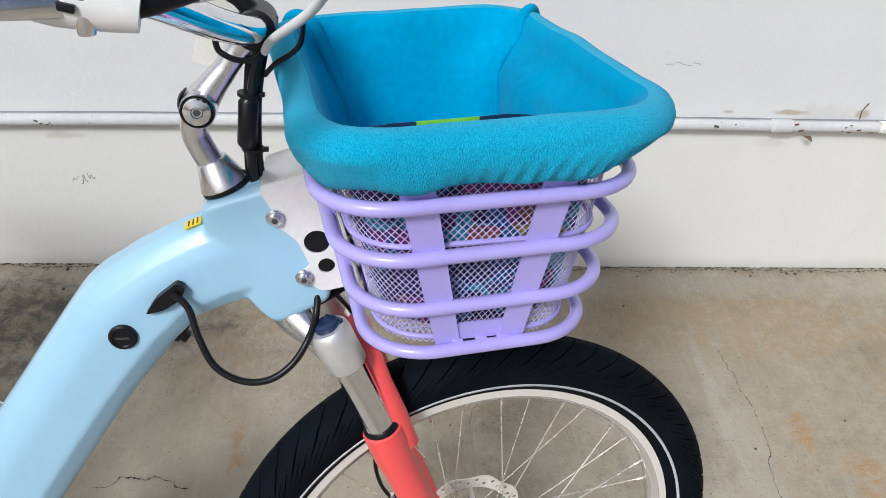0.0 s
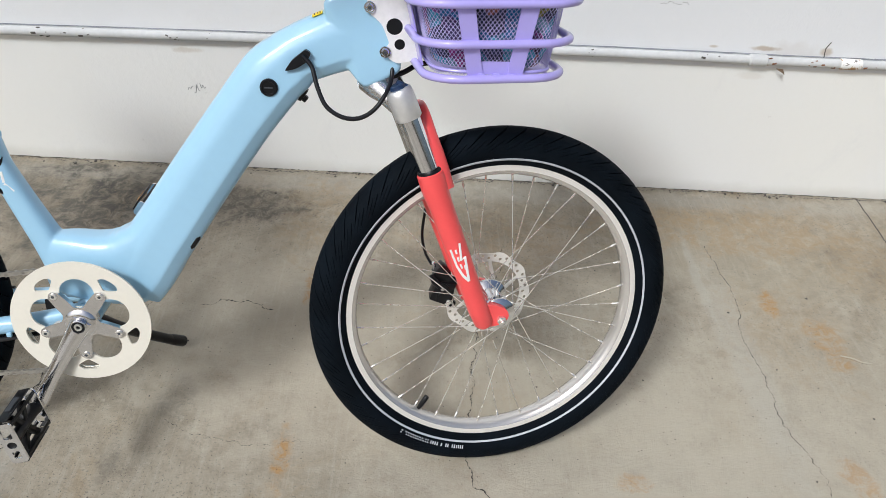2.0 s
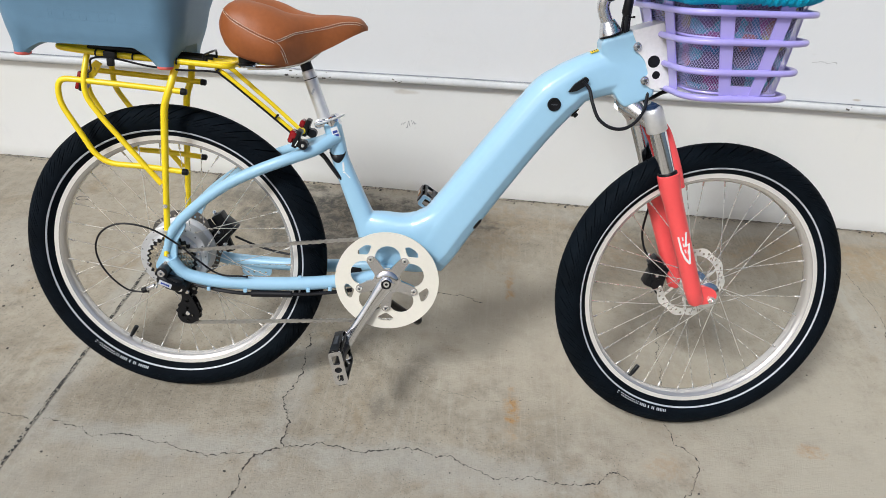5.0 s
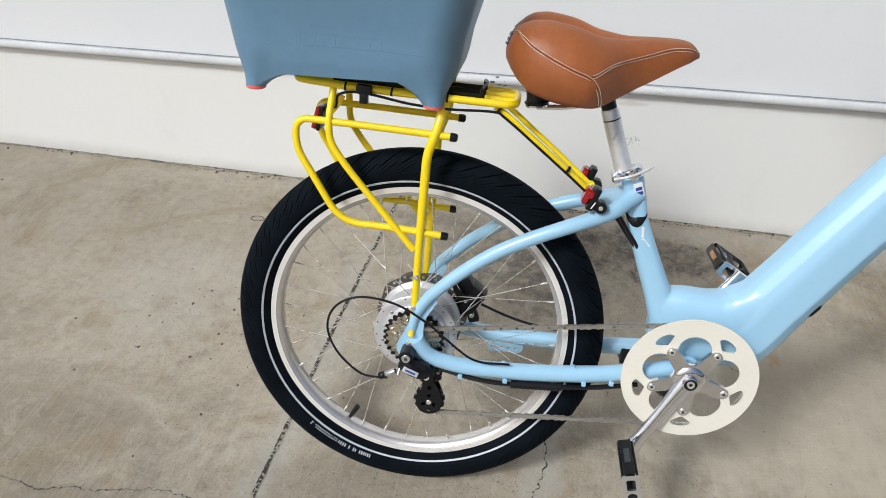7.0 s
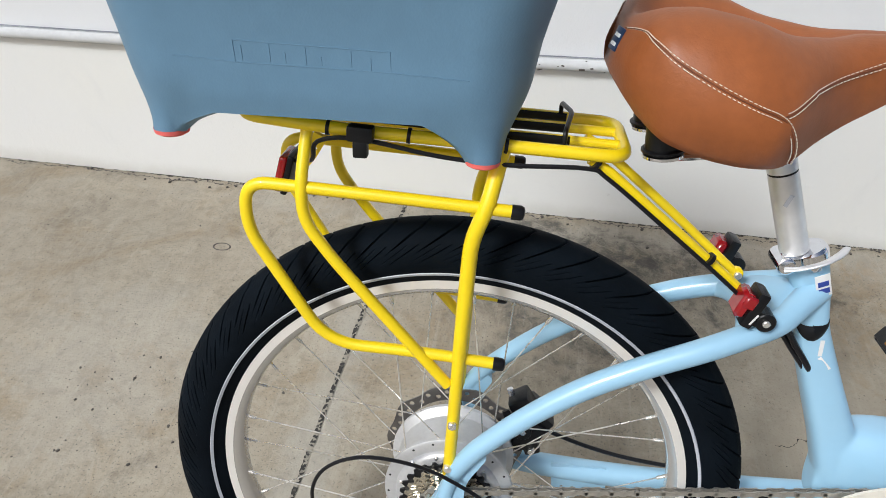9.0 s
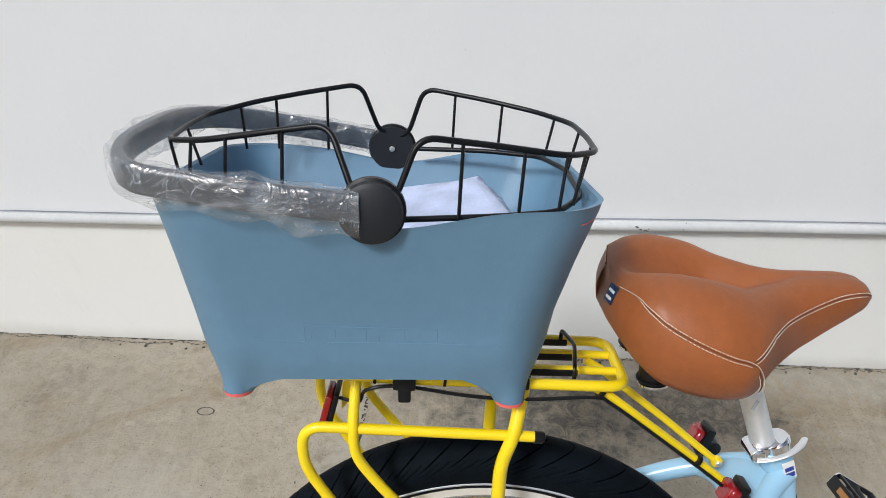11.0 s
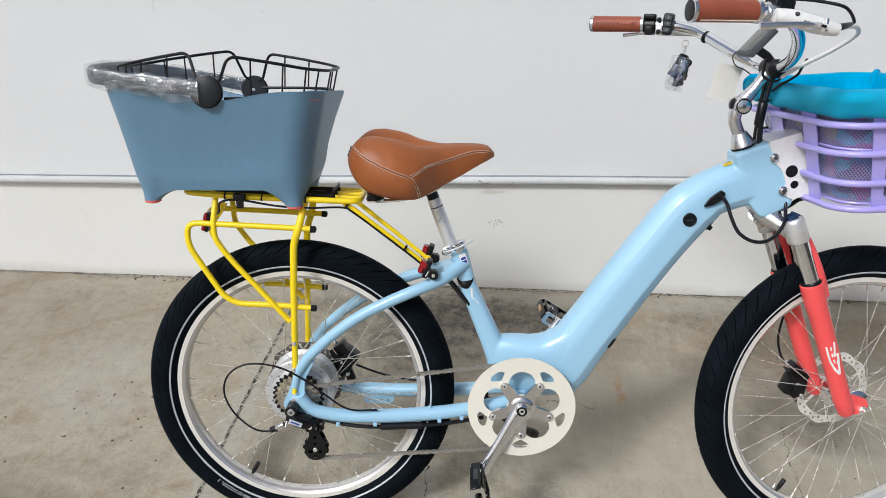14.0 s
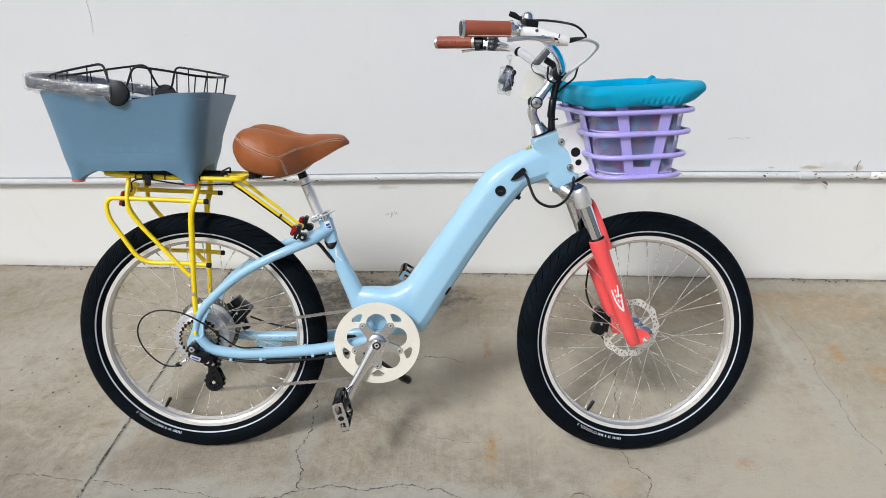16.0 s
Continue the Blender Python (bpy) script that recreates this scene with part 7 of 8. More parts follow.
    part("deck_latch", block((-0.087, -0.058, 0.4185), (0.023, 0.014, 0.014), 0.003, (0, 3, 0)).add(block((-0.087, -0.059, 0.4055), (0.013, 0.010, 0.016), 0.0025)), M_BLACK, ob, "black plastic latch")
    part("light_wire", tube(curve_through([(-0.158, -0.012, 0.372), (-0.135, -0.04, 0.385), (-0.125, -0.056, 0.408), (-0.09, -0.057, 0.413), (-0.02, -0.057, 0.402), (0.04, -0.056, 0.398), (0.105, -0.053, 0.3985), (0.125, -0.052, 0.3895), (0.18, -0.050, 0.3465), (0.25, -0.048, 0.2900), (0.266, -0.050, 0.272)], 6), 0.0020, 8), M_CABLE, ob, "black light wire tied along the rack")
    for x, y, z in ((-0.118, -0.05, 0.4195), (-0.048, -0.05, 0.4165), (0.035, -0.05, 0.413), (0.112, -0.046, 0.402), (0.222, -0.043, 0.318)):
        part("cable_tie", tube([(x, y, z), (x + 0.003, y, z - 0.0003 if x < 0.1 else z - 0.0023)], 0.0070, 12), M_BLACK, ob)
    lamp = part("rear_light", block((-0.173, 0, 0.359), (0.008, 0.036, 0.036), 0.003, (0, 15, 0), 3), M_RED, bicycle, "red rear light in a black housing")
    part("light_housing", block((-0.166, 0, 0.3585), (0.006, 0.038, 0.040), 0.002, (0, 15, 0), 3), M_BLACK, lamp)
    part("light_bracket", plate([(-0.158, 0.352), (-0.142, 0.372), (-0.130, 0.392), (-0.142, 0.398), (-0.156, 0.385)], [circle(-0.143, 0.382, 0.003, 8)], -0.003, 0.003), M_YELLOW, lamp)


rack()


# ---- front basket ----
FB = ((0.5727, 0.936, 1.184, -0.178, 0.178), (0.5233, 0.950, 1.183, -0.166, 0.163), (0.4702, 0.964, 1.180, -0.154, 0.149), (0.4225, 0.975, 1.173, -0.147, 0.129))
# the basket stands a little askew on its plates
ASKEW = Matrix.Translation((1.067, -0.003, 0)) @ Matrix.Rotation(radians(6.0), 4, "Z") @ Matrix.Translation((-1.067, 0.003, 0))


def basket_rect(z, inset=0.0):
    """The basket's outline at a height: x0, x1, y0, y1."""
    zs = [r[0] for r in FB][::-1]
    v = [float(np.interp(z, zs, [r[k] for r in FB][::-1])) for k in range(1, 5)]
    if z > 0.5727:
        f = (z - 0.5727) / 0.0525
        v = [v[0] - 0.012 * f, v[1] + 0.006 * f, v[2] - 0.014 * f, v[3] + 0.013 * f]
    return v[0] + inset * 1.1, v[1] - inset * 1.5, v[2] + inset, v[3] - inset


def front_basket():
    inset, rad = 0.0125, 0.045
    z0, z1, n = 0.4225, 0.594, 300
    rows = 46
    rings = [resample(round_rect(*basket_rect(z0 + (z1 - z0) * j / rows, inset), rad), n) for j in range(rows + 1)]
    pt = lambda i, j: Vector((*rings[j][i % n], z0 + (z1 - z0) * j / rows))
    g = Geo()
    wv = 0.00041
    for j in range(rows):
        for i in range(n):
            for way in (0, 1):
                if (i + j) % 2 != way:
                    continue
                a, b = (pt(i, j), pt(i + 1, j + 1)) if way == 0 else (pt(i + 1, j), pt(i, j + 1))
                d = (b - a).normalized()
                c = (a + b) / 2 - Vector((1.07, 0, 0.5))
                out = Vector((c.x, c.y, 0))
                out = (out - d * out.dot(d)).normalized()
                s = d.cross(out) * wv
                o = out * wv
                k = len(g.v)
                for p in (a, b):
                    g.v += [tuple(p + s), tuple(p + o), tuple(p - s), tuple(p - o)]
                g.f += [(k, k + 1, k + 5, k + 4), (k + 1, k + 2, k + 6, k + 5), (k + 2, k + 3, k + 7, k + 6), (k + 3, k, k + 4, k + 7)]
    # floor of the basket: crossing wires
    x0, x1, y0, y1 = basket_rect(z0, inset)
    for i in range(26):
        x = x0 + 0.02 + (x1 - x0 - 0.04) * i / 25
        g.add(tube([(x, y0 + 0.004, z0 + 0.003), (x, y1 - 0.004, z0 + 0.003)], 0.0009, 4))
    for i in range(30):
        y = y0 + 0.02 + (y1 - y0 - 0.04) * i / 29
        g.add(tube([(x0 + 0.004, y, z0 + 0.003), (x1 - 0.004, y, z0 + 0.003)], 0.0009, 4))
    ob = part("front_basket", g, M_MESH, bicycle, "lilac metal mesh basket with round hoops on the head tube", ASKEW, sharp=0)
    for z, *r in FB:
        loop = resample(round_rect(*r, 0.055, 10), 120)
        part("hoop", tube([(x, y, z + 0.03 * (x - 1.067)) for x, y in loop], 0.0059, 12, closed=True), M_LILAC, ob, "lilac tubular hoop")
    for z in (0.6, 0.527, 0.43):
        loop = resample(round_rect(*basket_rect(z, inset - 0.001), 0.046, 8), 80)
        part("inner_wire", tube([(x, y, z) for x, y in loop], 0.0023, 8, closed=True), M_LILAC, ob)

    def slat(a, b, w, across):
        """A flat strip from bottom a to top b."""
        a, b, across = Vector(a), Vector(b), Vector(across)
        n = (b - a).cross(across).normalized()
        t = 0.0011
        vs = [p + across * sx * w * f / 2 + n * sy * t for p, f in ((a, 0.86), (b, 1.12)) for sx, sy in ((-1, -1), (1, -1), (1, 1), (-1, 1))]
        part("slat", Geo(vs, [(0, 1, 5, 4), (1, 2, 6, 5), (2, 3, 7, 6), (3, 0, 4, 7), (3, 2, 1, 0), (4, 5, 6, 7)]), M_LILAC, ob, "flat lilac upright strip")

    for side in (2, 3):
        s = -1 if side == 2 else 1
        for xa, xb in ((1.0405, 0.998), (1.0950, 1.1105)):
            slat((xa, basket_rect(0.428, 0.0065)[side], 0.424), (xb, basket_rect(0.60, 0.0065)[side], 0.60), 0.0245, (1, 0, 0))
        a, b = basket_rect(0.4275, 0.0062)[side], basket_rect(0.4465, 0.0062)[side]
        part("kick_strip", Geo([(1.040, a, 0.4275), (1.096, a, 0.4275), (1.096, b, 0.4455), (1.040, b, 0.4455), (1.040, a - s * 0.002, 0.4275), (1.096, a - s * 0.002, 0.4275), (1.096, b - s * 0.002, 0.4455), (1.040, b - s * 0.002, 0.4455)], [(0, 1, 2, 3), (4, 7, 6, 5), (0, 4, 5, 1), (3, 2, 6, 7), (0, 3, 7, 4), (1, 5, 6, 2)]), M_LILAC, ob)
        for x in (1.048, 1.069, 1.088):
            part("weld_tab", block((x, basket_rect(0.424, 0.004)[side], 0.4255), (0.010, 0.008, 0.008), 0.002), M_LILAC, ob)
    for side in (0, 1):
        for y in (-0.062, 0.058):
            slat((basket_rect(0.428, 0.0055)[side], y * 0.86, 0.424), (basket_rect(0.60, 0.0055)[side], y * 1.05, 0.60), 0.042 if side == 0 else 0.0235, (0, 1, 0))


front_basket()


# ---- cloth liner in the basket ----
def liner():
    ob = thing("basket_liner", BIKE @ ASKEW @ Matrix.Translation((1.06, 0, 0.44)), "turquoise terry cloth liner folded over the basket rim", "basket liner")
    off = Matrix.Translation((-1.06, 0, -0.44))
    n = 640

    def ring(z, grow, rad, ruffle=0.0, wob=0.0, seed=0.0, hwave=0.0):
        out = []
        x0, x1, y0, y1 = basket_rect(min(z, 0.62), 0.0)
        loop = resample(round_rect(x0 + 0.003 - grow, x1 - 0.006 + 0.016 * ease(0.588, 0.612, z) + grow, y0 + 0.004 - grow, y1 - 0.004 + grow, rad, 10), n)
        cx, cy = loop.mean(0)
        for i, (x, y) in enumerate(loop):
            d = Vector((x - cx, y - cy, 0)).normalized()
            q = Vector((x * 14, y * 14, z * 9 + seed))
            k = wob * noise.noise(q) + ruffle * math.sin(i * 2 * math.pi * 96 / n + 3 * noise.noise(q * 0.6)) * (0.5 + noise.noise(q * 0.8))
            # folds gather towards the corners
            out.append(Vector((x, y, z + 0.045 * (x - 1.065) * (z > 0.57) + hwave * noise.noise(Vector((x * 22, y * 22, seed))) + 0.45 * k)) + d * k)
        return out

    def roll(a, seed, ruffle=0.0):
        """A ring of the folded roll: a = 180 inside, 90 on the crest, 0 outside."""
        c, s = math.cos(radians(a)), math.sin(radians(a))
        return ring(0.6125 + 0.0215 * s, -0.0055 + 0.0165 * c, 0.054 + 0.014 * c, ruffle, 0.0028, seed, 0.0016)

    cuff = [roll(a, 1) for a in (112, 100, 90, 72, 54, 36, 18, 0)] + [ring(0.609, 0.0122, 0.078, 0.0004, 0.004, 1.1, 0.004), ring(0.601, 0.0115, 0.077, 0.0010, 0.004, 1.3, 0.004), ring(0.595, 0.0100, 0.076, 0.0026, 0.004, 1.5, 0.007), ring(0.590, 0.0075, 0.074, 0.0040, 0.003, 1.6, 0.010), ring(0.5875, 0.003, 0.072, 0.0045, 0.002, 1.6, 0.006), ring(0.589, -0.004, 0.068, 0.001, 0.002, 1.6, 0.005)]
    part("cuff", loft(cuff, cap=False).move(off), M_TERRY, ob, "thick turquoise terry cuff", sharp=180)
    inner = [roll(a, 1) for a in (112, 130, 150, 168, 180)] + [ring(0.600, -0.0235, 0.042, 0, 0.0055, 1.4, 0.003), ring(0.58, -0.0270, 0.042, 0, 0.006, 2, 0), ring(0.55, -0.0275, 0.05, 0, 0.007, 2.5, 0), ring(0.51, -0.026, 0.048, 0, 0.007, 3, 0), ring(0.46, -0.026, 0.046, 0, 0.006, 3.4, 0), ring(0.440, -0.034, 0.044, 0, 0.004, 3.6, 0)]
    part("lining", loft([r[::-1] for r in inner], cap=False).add(Geo([tuple(p) for p in inner[-1]], [tuple(range(n))])).move(off), M_CLOTH_IN, ob, "turquoise fleece lining", sharp=70)
    outer = [ring(0.602, -0.017, 0.056, 0, 0.004, 5, 0), ring(0.56, -0.017, 0.054, 0, 0.006, 5, 0), ring(0.51, -0.0165, 0.053, 0, 0.006, 6, 0), ring(0.46, -0.0165, 0.052, 0, 0.006, 6, 0), ring(0.4325, -0.020, 0.052, 0, 0.002, 6, 0)]
    part("outer_bag", loft(outer, cap=False).add(Geo([tuple(p) for p in outer[-1]], [tuple(range(n - 1, -1, -1))])).move(off), M_PRINT, ob, "dark printed cotton in blue and pink seen through the mesh", sharp=70)
    # raised seams at the corners of the lining
    for cx, cy, sx, sy in ((1.150, 0.120, 1, 1), (0.985, 0.120, -1, 1)):
        pts = []
        qx0 = lambda side: 1.17 if side > 0 else 0.95
        for z, g in ((0.607, 0.012), (0.624, 0.009), (0.6345, 0.001), (0.6345, -0.010), (0.627, -0.018), (0.61, -0.0230), (0.58, -0.0265), (0.53, -0.0265), (0.47, -0.0265)):
            x0, x1, y0, y1 = basket_rect(min(z, 0.62), 0.0)
            r = 0.05
            z += 0.045 * (qx0(sx) - 1.065) * (z > 0.57)
            qx = (x1 - 0.006 + 0.016 * ease(0.588, 0.612, z) + g - r) if sx > 0 else (x0 + 0.003 - g + r)
            qy = (y1 - 0.004 + g - r) if sy > 0 else (y0 + 0.004 - g + r)
            pts.append((qx + sx * r * (0.97 if sx > 0 else 0.62), qy + sy * r * (0.24 if sx > 0 else 0.785), z))
        part("corner_seam", tube(curve_through(pts, 6), [0.003, 0.005, 0.006, 0.006, 0.0055, 0.005, 0.0045, 0.004], 12).move(off), M_CLOTH_IN, ob)
    # printed edge inside the near wall
    part("printed_edge", loft([[(x, y0 - 0.002, zt - 0.03), (x, y0, zt), (x, y0 + 0.003, zt - 0.001), (x, y0 + 0.004, zt - 0.03)] for x, y0, zt in ((0.966, -0.1545, 0.622), (0.99, -0.1555, 0.6252), (1.03, -0.1555, 0.6262), (1.07, -0.155, 0.6285), (1.105, -0.153, 0.6255))]).move(off), M_NAVY, ob, "printed cotton edge showing inside")
    part("printed_patch", loft([[(x, y0 - 0.003, zt - 0.008), (x, y0 - 0.001, zt), (x, y0 + 0.004, zt - 0.0015), (x, y0 + 0.005, zt - 0.008)] for x, y0, zt in ((1.005, -0.1555, 0.6260), (1.03, -0.1555, 0.6268), (1.050, -0.1552, 0.6278))]).move(off), M_LEAF, ob, "green stretch of the printed cotton")


liner()


# ---- blue basket on the rack ----
def bin_basket():
    base = Vector((-0.11, 0.02, 0.43))
    ob = thing("carrier_basket", BIKE @ Matrix.Translation(base), "slate-blue moulded plastic carrier basket clipped on the yellow rack", "basket")
    off = Matrix.Translation(-base)
    n = 280
    cx0, cy0 = -0.11, 0.02

    def plan(z, grow=0.0):
        """Outline at a height of the tapering shell."""
        zs = [0.43, 0.455, 0.50, 0.56, 0.615, 0.66]
        x0 = np.interp(z, zs, [-0.271, -0.282, -0.288, -0.295, -0.303, -0.309])
        x1 = np.interp(z, zs, [0.040, 0.052, 0.059, 0.073, 0.088, 0.096])
        y0 = np.interp(z, zs, [-0.084, -0.092, -0.100, -0.116, -0.131, -0.138])
        y1 = np.interp(z, zs, [0.124, 0.134, 0.144, 0.164, 0.183, 0.19])
        return resample(round_rect(x0 - grow, x1 + grow, y0 - grow, y1 + grow, 0.054, 12), n)

    def top_z(x):
        """The rim dips in the middle of each long side."""
        return 0.6215 - 0.018 * math.exp(-((x + 0.095) / 0.075) ** 2) + (0.006 if x < -0.11 else -0.004) * ((x + 0.11) / 0.21) ** 2

    def skin(grow, zs, flare=0.0):
        rings = []
        for z in zs:
            ring = []
            for (x, y) in plan(z, grow):
                zz = z
                if z > 0.5:
                    zz = 0.5 + (z - 0.5) * (top_z(x) - 0.020 * max(0.0, (y + 0.1) / 0.28) - 0.5) / (0.6215 - 0.5)
                # the corners draw down into four legs
                if z < 0.466:
                    fall = (0.466 - z) / 0.0285
                    lx, ly = (-0.2505 if x < -0.11 else 0.0175), (-0.0620 if y < 0.02 else 0.102)
                    d = math.hypot(x - lx, y - ly)
                    w = max(0.0, min(1.0, 1 - (d - 0.029) / 0.026))
                    k = (0.0150 - (0 if grow == 0 else 0.003)) / max(d, 1e-6)
                    t = w * fall ** 1.1
                    x, y = x + (lx + (x - lx) * k - x) * t, y + (ly + (y - ly) * k - y) * t
                    zz = z - w * fall * (0.4375 - (0.4145 if lx < -0.11 else 0.4035))
                ring.append((x, y, zz))
            rings.append(ring)
        return rings

    zs = [0.4375, 0.4395, 0.4425, 0.447, 0.452, 0.458, 0.463, 0.468, 0.476, 0.487, 0.50, 0.53, 0.56, 0.59, 0.612, 0.6215]
    out = skin(0.0, zs)
    bottom = [(cx0 + (x - cx0) * 0.955, cy0 + (y - cy0) * 0.94, z - 0.0008) for x, y, z in out[0]]
    inner = skin(-0.0035, zs[::-1][:-2])
    floor_in = [(cx0 + (x - cx0) * 0.96, cy0 + (y - cy0) * 0.95, 0.444) for x, y, z in inner[-1]]
    lip = [(x + (x - cx0) * 0.004, y + (y - cy0) * 0.004, z + 0.0012) for x, y, z in out[-1]]
    under = [(cx0 + (x - cx0) * 0.80, cy0 + (y - cy0) * 0.72, 0.4385) for x, y in plan(0.4375)]
    g = loft([under, bottom, *out, lip, *inner, floor_in])
    part("shell", g.move(off), M_BIN, ob, "slate-blue plastic shell with a dipped rim", sharp=45)
    for lx in (-0.2505, 0.0175):
        for ly in (-0.0620, 0.102):
            zt = 0.4120 - (0.0110 if lx > -0.1 else 0.0)
            part("foot", lathe([(0.0001, -0.003), (0.011, -0.003), (0.0145, -0.001), (0.0155, 0.003)], 24).move(off @ Matrix.Translation((lx, ly, zt)) @ Matrix.Rotation(radians(90), 4, "X")), M_FOOT, ob, "coral rubber foot")
    # thin coral seam near the front of the rim
    part("rim_seam", tube([(0.0308 + 0.0541 * math.cos(radians(a)), -0.0744 + 0.0541 * math.sin(radians(a)), 0.6035) for a in range(-50, -7, 6)], 0.0009, 6).move(off), M_FOOT, ob)
    # faint raised brand panel
    skin_y = lambda z: -0.1001 + (0.5 - z) * (0.178 if z < 0.5 else 0.262)
    for a, b in (((-0.176, 0.500), (-0.055, 0.497)), ((-0.176, 0.4825), (-0.055, 0.481)), ((-0.176, 0.4825), (-0.176, 0.500)), ((-0.170, 0.484), (-0.170, 0.496)), ((-0.148, 0.484), (-0.148, 0.498)), ((-0.136, 0.484), (-0.136, 0.492)), ((-0.120, 0.483), (-0.120, 0.497)), ((-0.108, 0.483), (-0.108, 0.490)), ((-0.085, 0.482), (-0.085, 0.496)), ((-0.070, 0.482), (-0.070, 0.491)), ((-0.055, 0.481), (-0.055, 0.497)), ((-0.226, 0.4855), (-0.176, 0.4825)), ((-0.055, 0.481), (0.005, 0.4775))):
        part("raised_rib", tube([(a[0], skin_y(a[1]), a[1]), (b[0], skin_y(b[1]), b[1])], 0.00038, 6).move(off), M_BIN, ob)
    # wire guard folded up in two wings, tied at the hinges
    def wing(pts, posts):
        w = part("wire_wing", tube(fillet(pts, 0.016, 6), 0.0028, 10).move(off), M_BLACK, ob, "black wire guard wing")
        for a, b in posts:
            part("wing_wire", tube([a, b], 0.0016, 8).move(off), M_BLACK, w)
        return w

    front = [(-0.112, -0.128, 0.632), (-0.090, -0.1275, 0.634), (-0.071, -0.122, 0.684), (0.0, -0.103, 0.672), (0.055, -0.086, 0.661), (0.088, -0.05, 0.656), (0.092, 0.02, 0.655), (0.088, 0.085, 0.656), (0.055, 0.125, 0.661), (0.0, 0.147, 0.670), (-0.071, 0.168, 0.680), (-0.090, 0.178, 0.624), (-0.112, 0.184, 0.618)]
    f_posts = [((-0.035, -0.112, 0.678), (-0.038, -0.112, 0.604)), ((0.018, -0.098, 0.669), (0.014, -0.100, 0.606)), ((0.056, -0.085, 0.660), (0.050, -0.09, 0.607)), ((0.075, -0.066, 0.657), (0.066, -0.07, 0.607)), ((0.089, -0.02, 0.6555), (0.079, -0.02, 0.607)), ((0.090, 0.05, 0.6555), (0.080, 0.05, 0.607)), ((0.073, 0.108, 0.658), (0.064, 0.11, 0.607)), ((0.018, 0.141, 0.667), (0.014, 0.14, 0.607)), ((-0.035, 0.157, 0.674), (-0.038, 0.155, 0.605))]
    front = [(x, y, z - 0.005) for x, y, z in front]
    f_posts = [((a[0], a[1], a[2] - 0.005), b) for a, b in f_posts]
    wing(front, f_posts)
    wing([(-0.085, -0.112, 0.606), (0.0, -0.104, 0.607), (0.050, -0.09, 0.607), (0.079, -0.04, 0.607), (0.080, 0.06, 0.607), (0.06, 0.118, 0.607), (0.0, 0.144, 0.607), (-0.085, 0.158, 0.606)], [])
    back = [(-0.106, -0.128, 0.632), (-0.125, -0.127, 0.634), (-0.145, -0.105, 0.685), (-0.20, -0.095, 0.676), (-0.255, -0.082, 0.666), (-0.298, -0.045, 0.658), (-0.305, 0.02, 0.656), (-0.298, 0.085, 0.658), (-0.255, 0.118, 0.666), (-0.20, 0.138, 0.674), (-0.143, 0.155, 0.681), (-0.125, 0.178, 0.624), (-0.106, 0.184, 0.618)]
    b_posts = [((-0.185, -0.098, 0.679), (-0.188, -0.104, 0.606)), ((-0.235, -0.088, 0.670), (-0.238, -0.098, 0.612)), ((-0.27, -0.070, 0.6635), (-0.272, -0.085, 0.615)), ((-0.295, -0.05, 0.659), (-0.288, -0.05, 0.616)), ((-0.305, 0.03, 0.656), (-0.294, 0.03, 0.616)), ((-0.27, 0.110, 0.6635), (-0.268, 0.115, 0.614)), ((-0.235, 0.129, 0.669), (-0.236, 0.135, 0.610)), ((-0.18, 0.143, 0.676), (-0.182, 0.15, 0.606))]
    wing(back, b_posts)
    for y, s, hz in ((-0.134, -1, 0.6195), (0.190, 1, 0.6010)):
        part("hinge_boss", lathe([(0.0001, s * 0.010), (0.0215, s * 0.010), (0.0255, s * 0.0075), (0.0262, s * 0.004), (0.0262, -s * 0.012), (0.0001, -s * 0.012)], 40).move(off @ Matrix.Translation((-0.1095, y, hz))), M_BOSS, ob, "round dark grey hinge cover")
        part("hinge_ring", lathe([(0.0262, s * 0.0), (0.0285, s * -0.001), (0.0285, s * -0.006), (0.0262, s * -0.008)], 40).move(off @ Matrix.Translation((-0.1095, y, hz))), M_BLACK, ob)
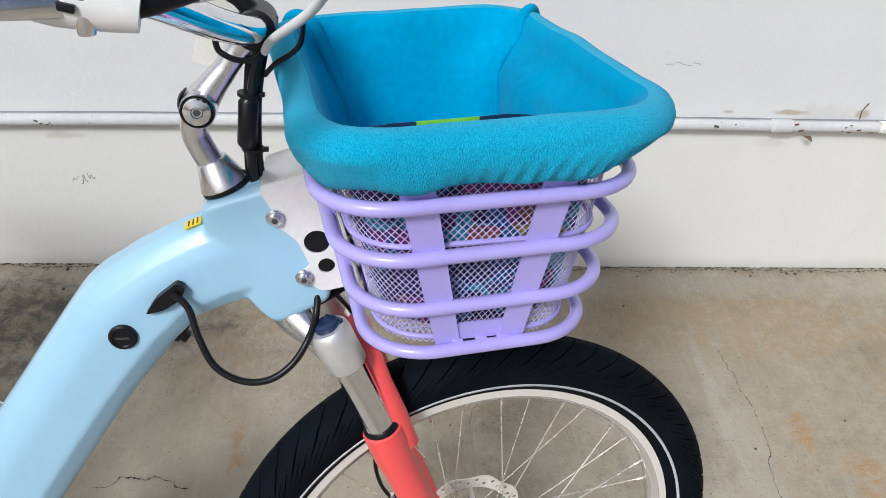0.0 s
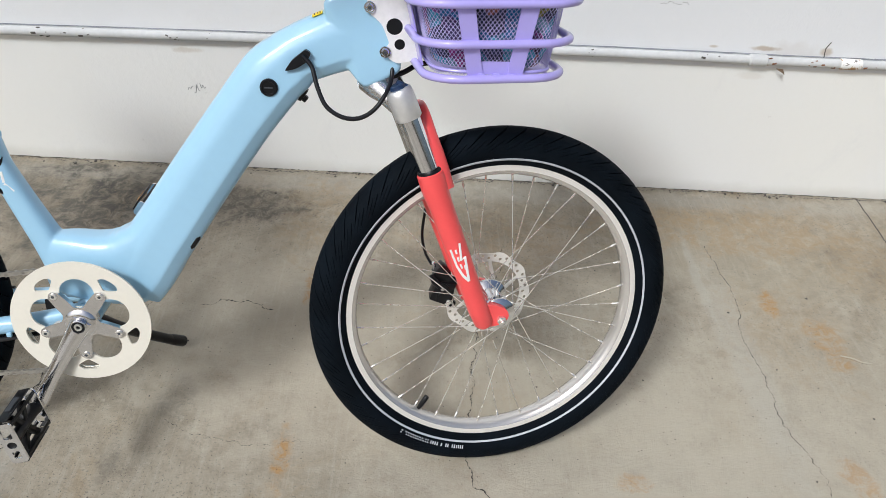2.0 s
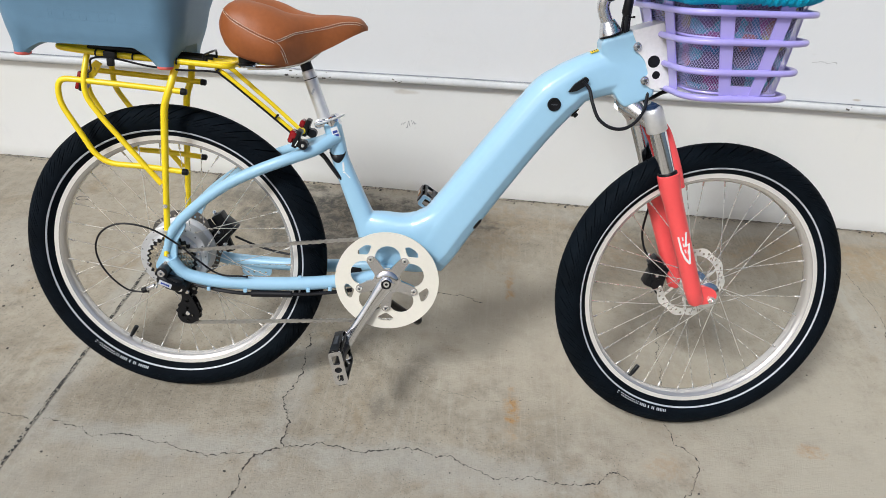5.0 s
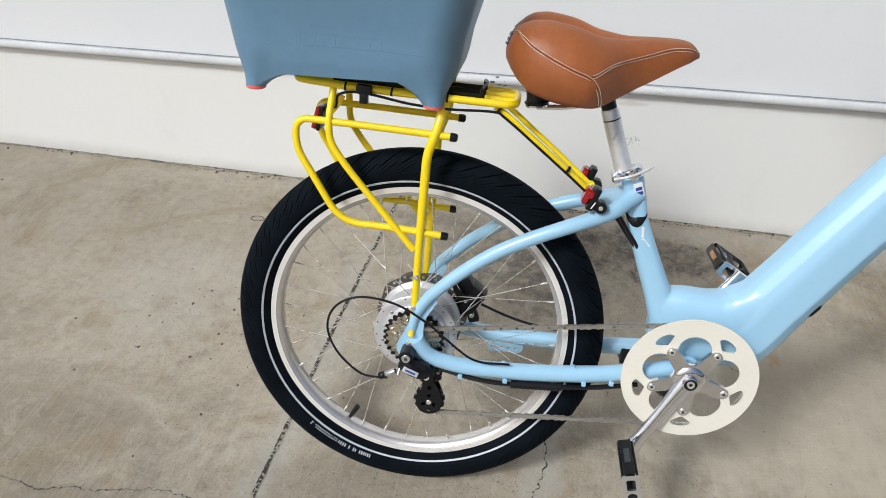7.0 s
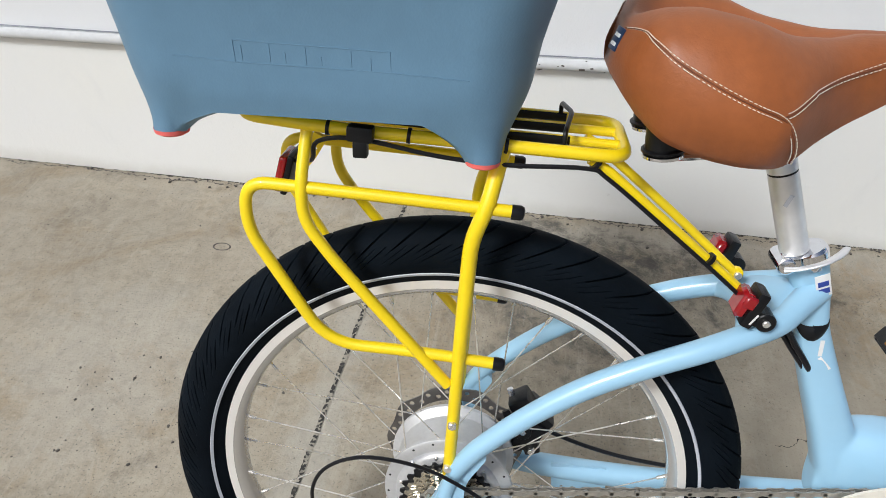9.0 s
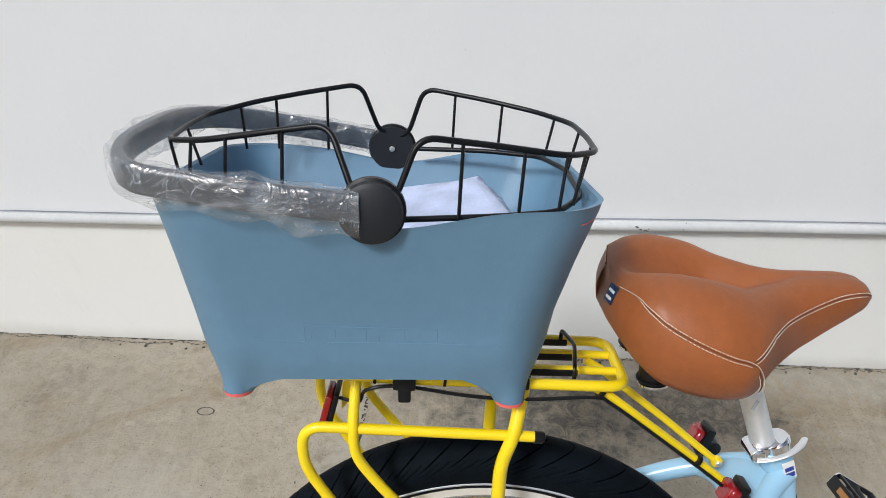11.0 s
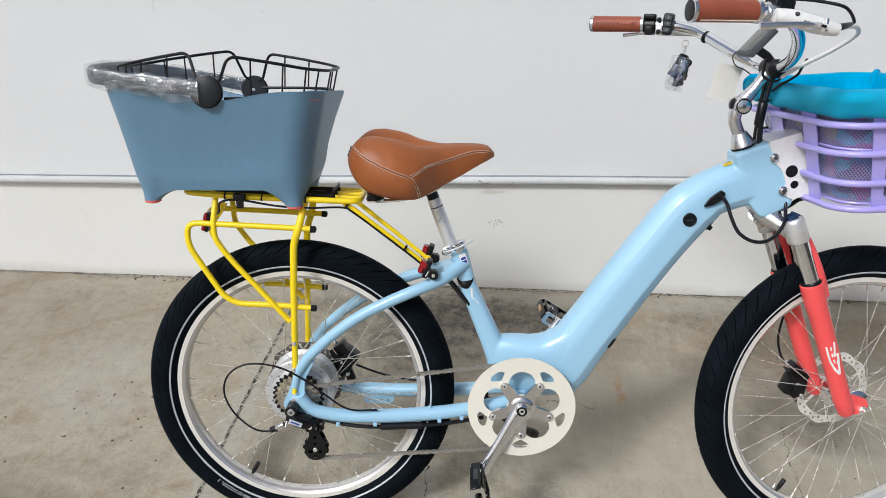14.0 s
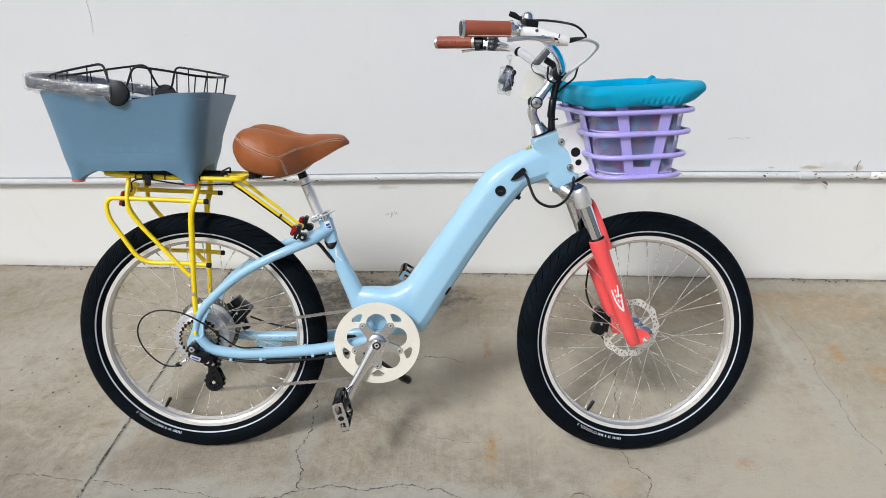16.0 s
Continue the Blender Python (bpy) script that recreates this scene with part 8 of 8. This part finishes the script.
        part("hinge_screw", disc((-0.1095, hz), 0.0035, y - s * 0.014 - 0.001, y - s * 0.014 + 0.001, 8).move(off), M_STEEL, ob)
    # carrying handle folded back, still in its clear wrapping
    hpath = fillet([(-0.118, -0.139, 0.624), (-0.20, -0.138, 0.632), (-0.31, -0.128, 0.645), (-0.338, -0.06, 0.650), (-0.340, 0.02, 0.651), (-0.336, 0.10, 0.650), (-0.30, 0.170, 0.640), (-0.20, 0.188, 0.622), (-0.118, 0.192, 0.606)], 0.05, 8)
    def band(path, half, thick, wobble=0.0, droop=0.0, k=16):
        """A flat upright band along a path, with rounded edges."""
        rings, ps = [], [Vector(p) for p in path]
        for i, p in enumerate(ps):
            d = ps[min(i + 1, len(ps) - 1)] - ps[max(i - 1, 0)]
            out = Vector((d.y, -d.x, 0)).normalized()
            ring = []
            for t in range(k):
                a = 2 * math.pi * t / k
                ca, sa = math.cos(a), math.sin(a)
                q = p + out * thick * math.copysign(abs(ca) ** 0.5, ca) + Vector((0, 0, half * math.copysign(abs(sa) ** 0.5, sa)))
                if wobble:
                    n1, n2 = noise.noise(q * 24), noise.noise(q * 60 + Vector((4, 1, 2)))
                    q += (q - p) * wobble * (0.9 * n1 + 0.7 * n2) + Vector((0, 0, -droop * max(0.0, -sa) * (0.6 + n1)))
                ring.append(q)
            rings.append(ring)
        return loft(rings)

    def crumple(g):
        g.v = [tuple(Vector(p) + 0.012 * noise.noise_vector(Vector(p) * 26) + 0.006 * noise.noise_vector(Vector(p) * 60)) for p in g.v]
        return g

    fine = curve_through(hpath[::3] + [hpath[-1]], 5)
    part("handle", band(fine, 0.0125, 0.0065).move(off), M_WRAPPED, ob, "flat dark grey carrying handle")
    part("handle_film", band(fine, 0.0160, 0.0110, 0.26, 0.008, 22).move(off), M_FILM, ob, "crumpled clear plastic wrapping", sharp=24)
    part("crumpled_bag", crumple(block((-0.04, 0.03, 0.515), (0.14, 0.13, 0.125), 0.03, (10, -8, 12), 6)).move(off), M_BAG, ob, "pale plastic bag lying inside")


bin_basket()
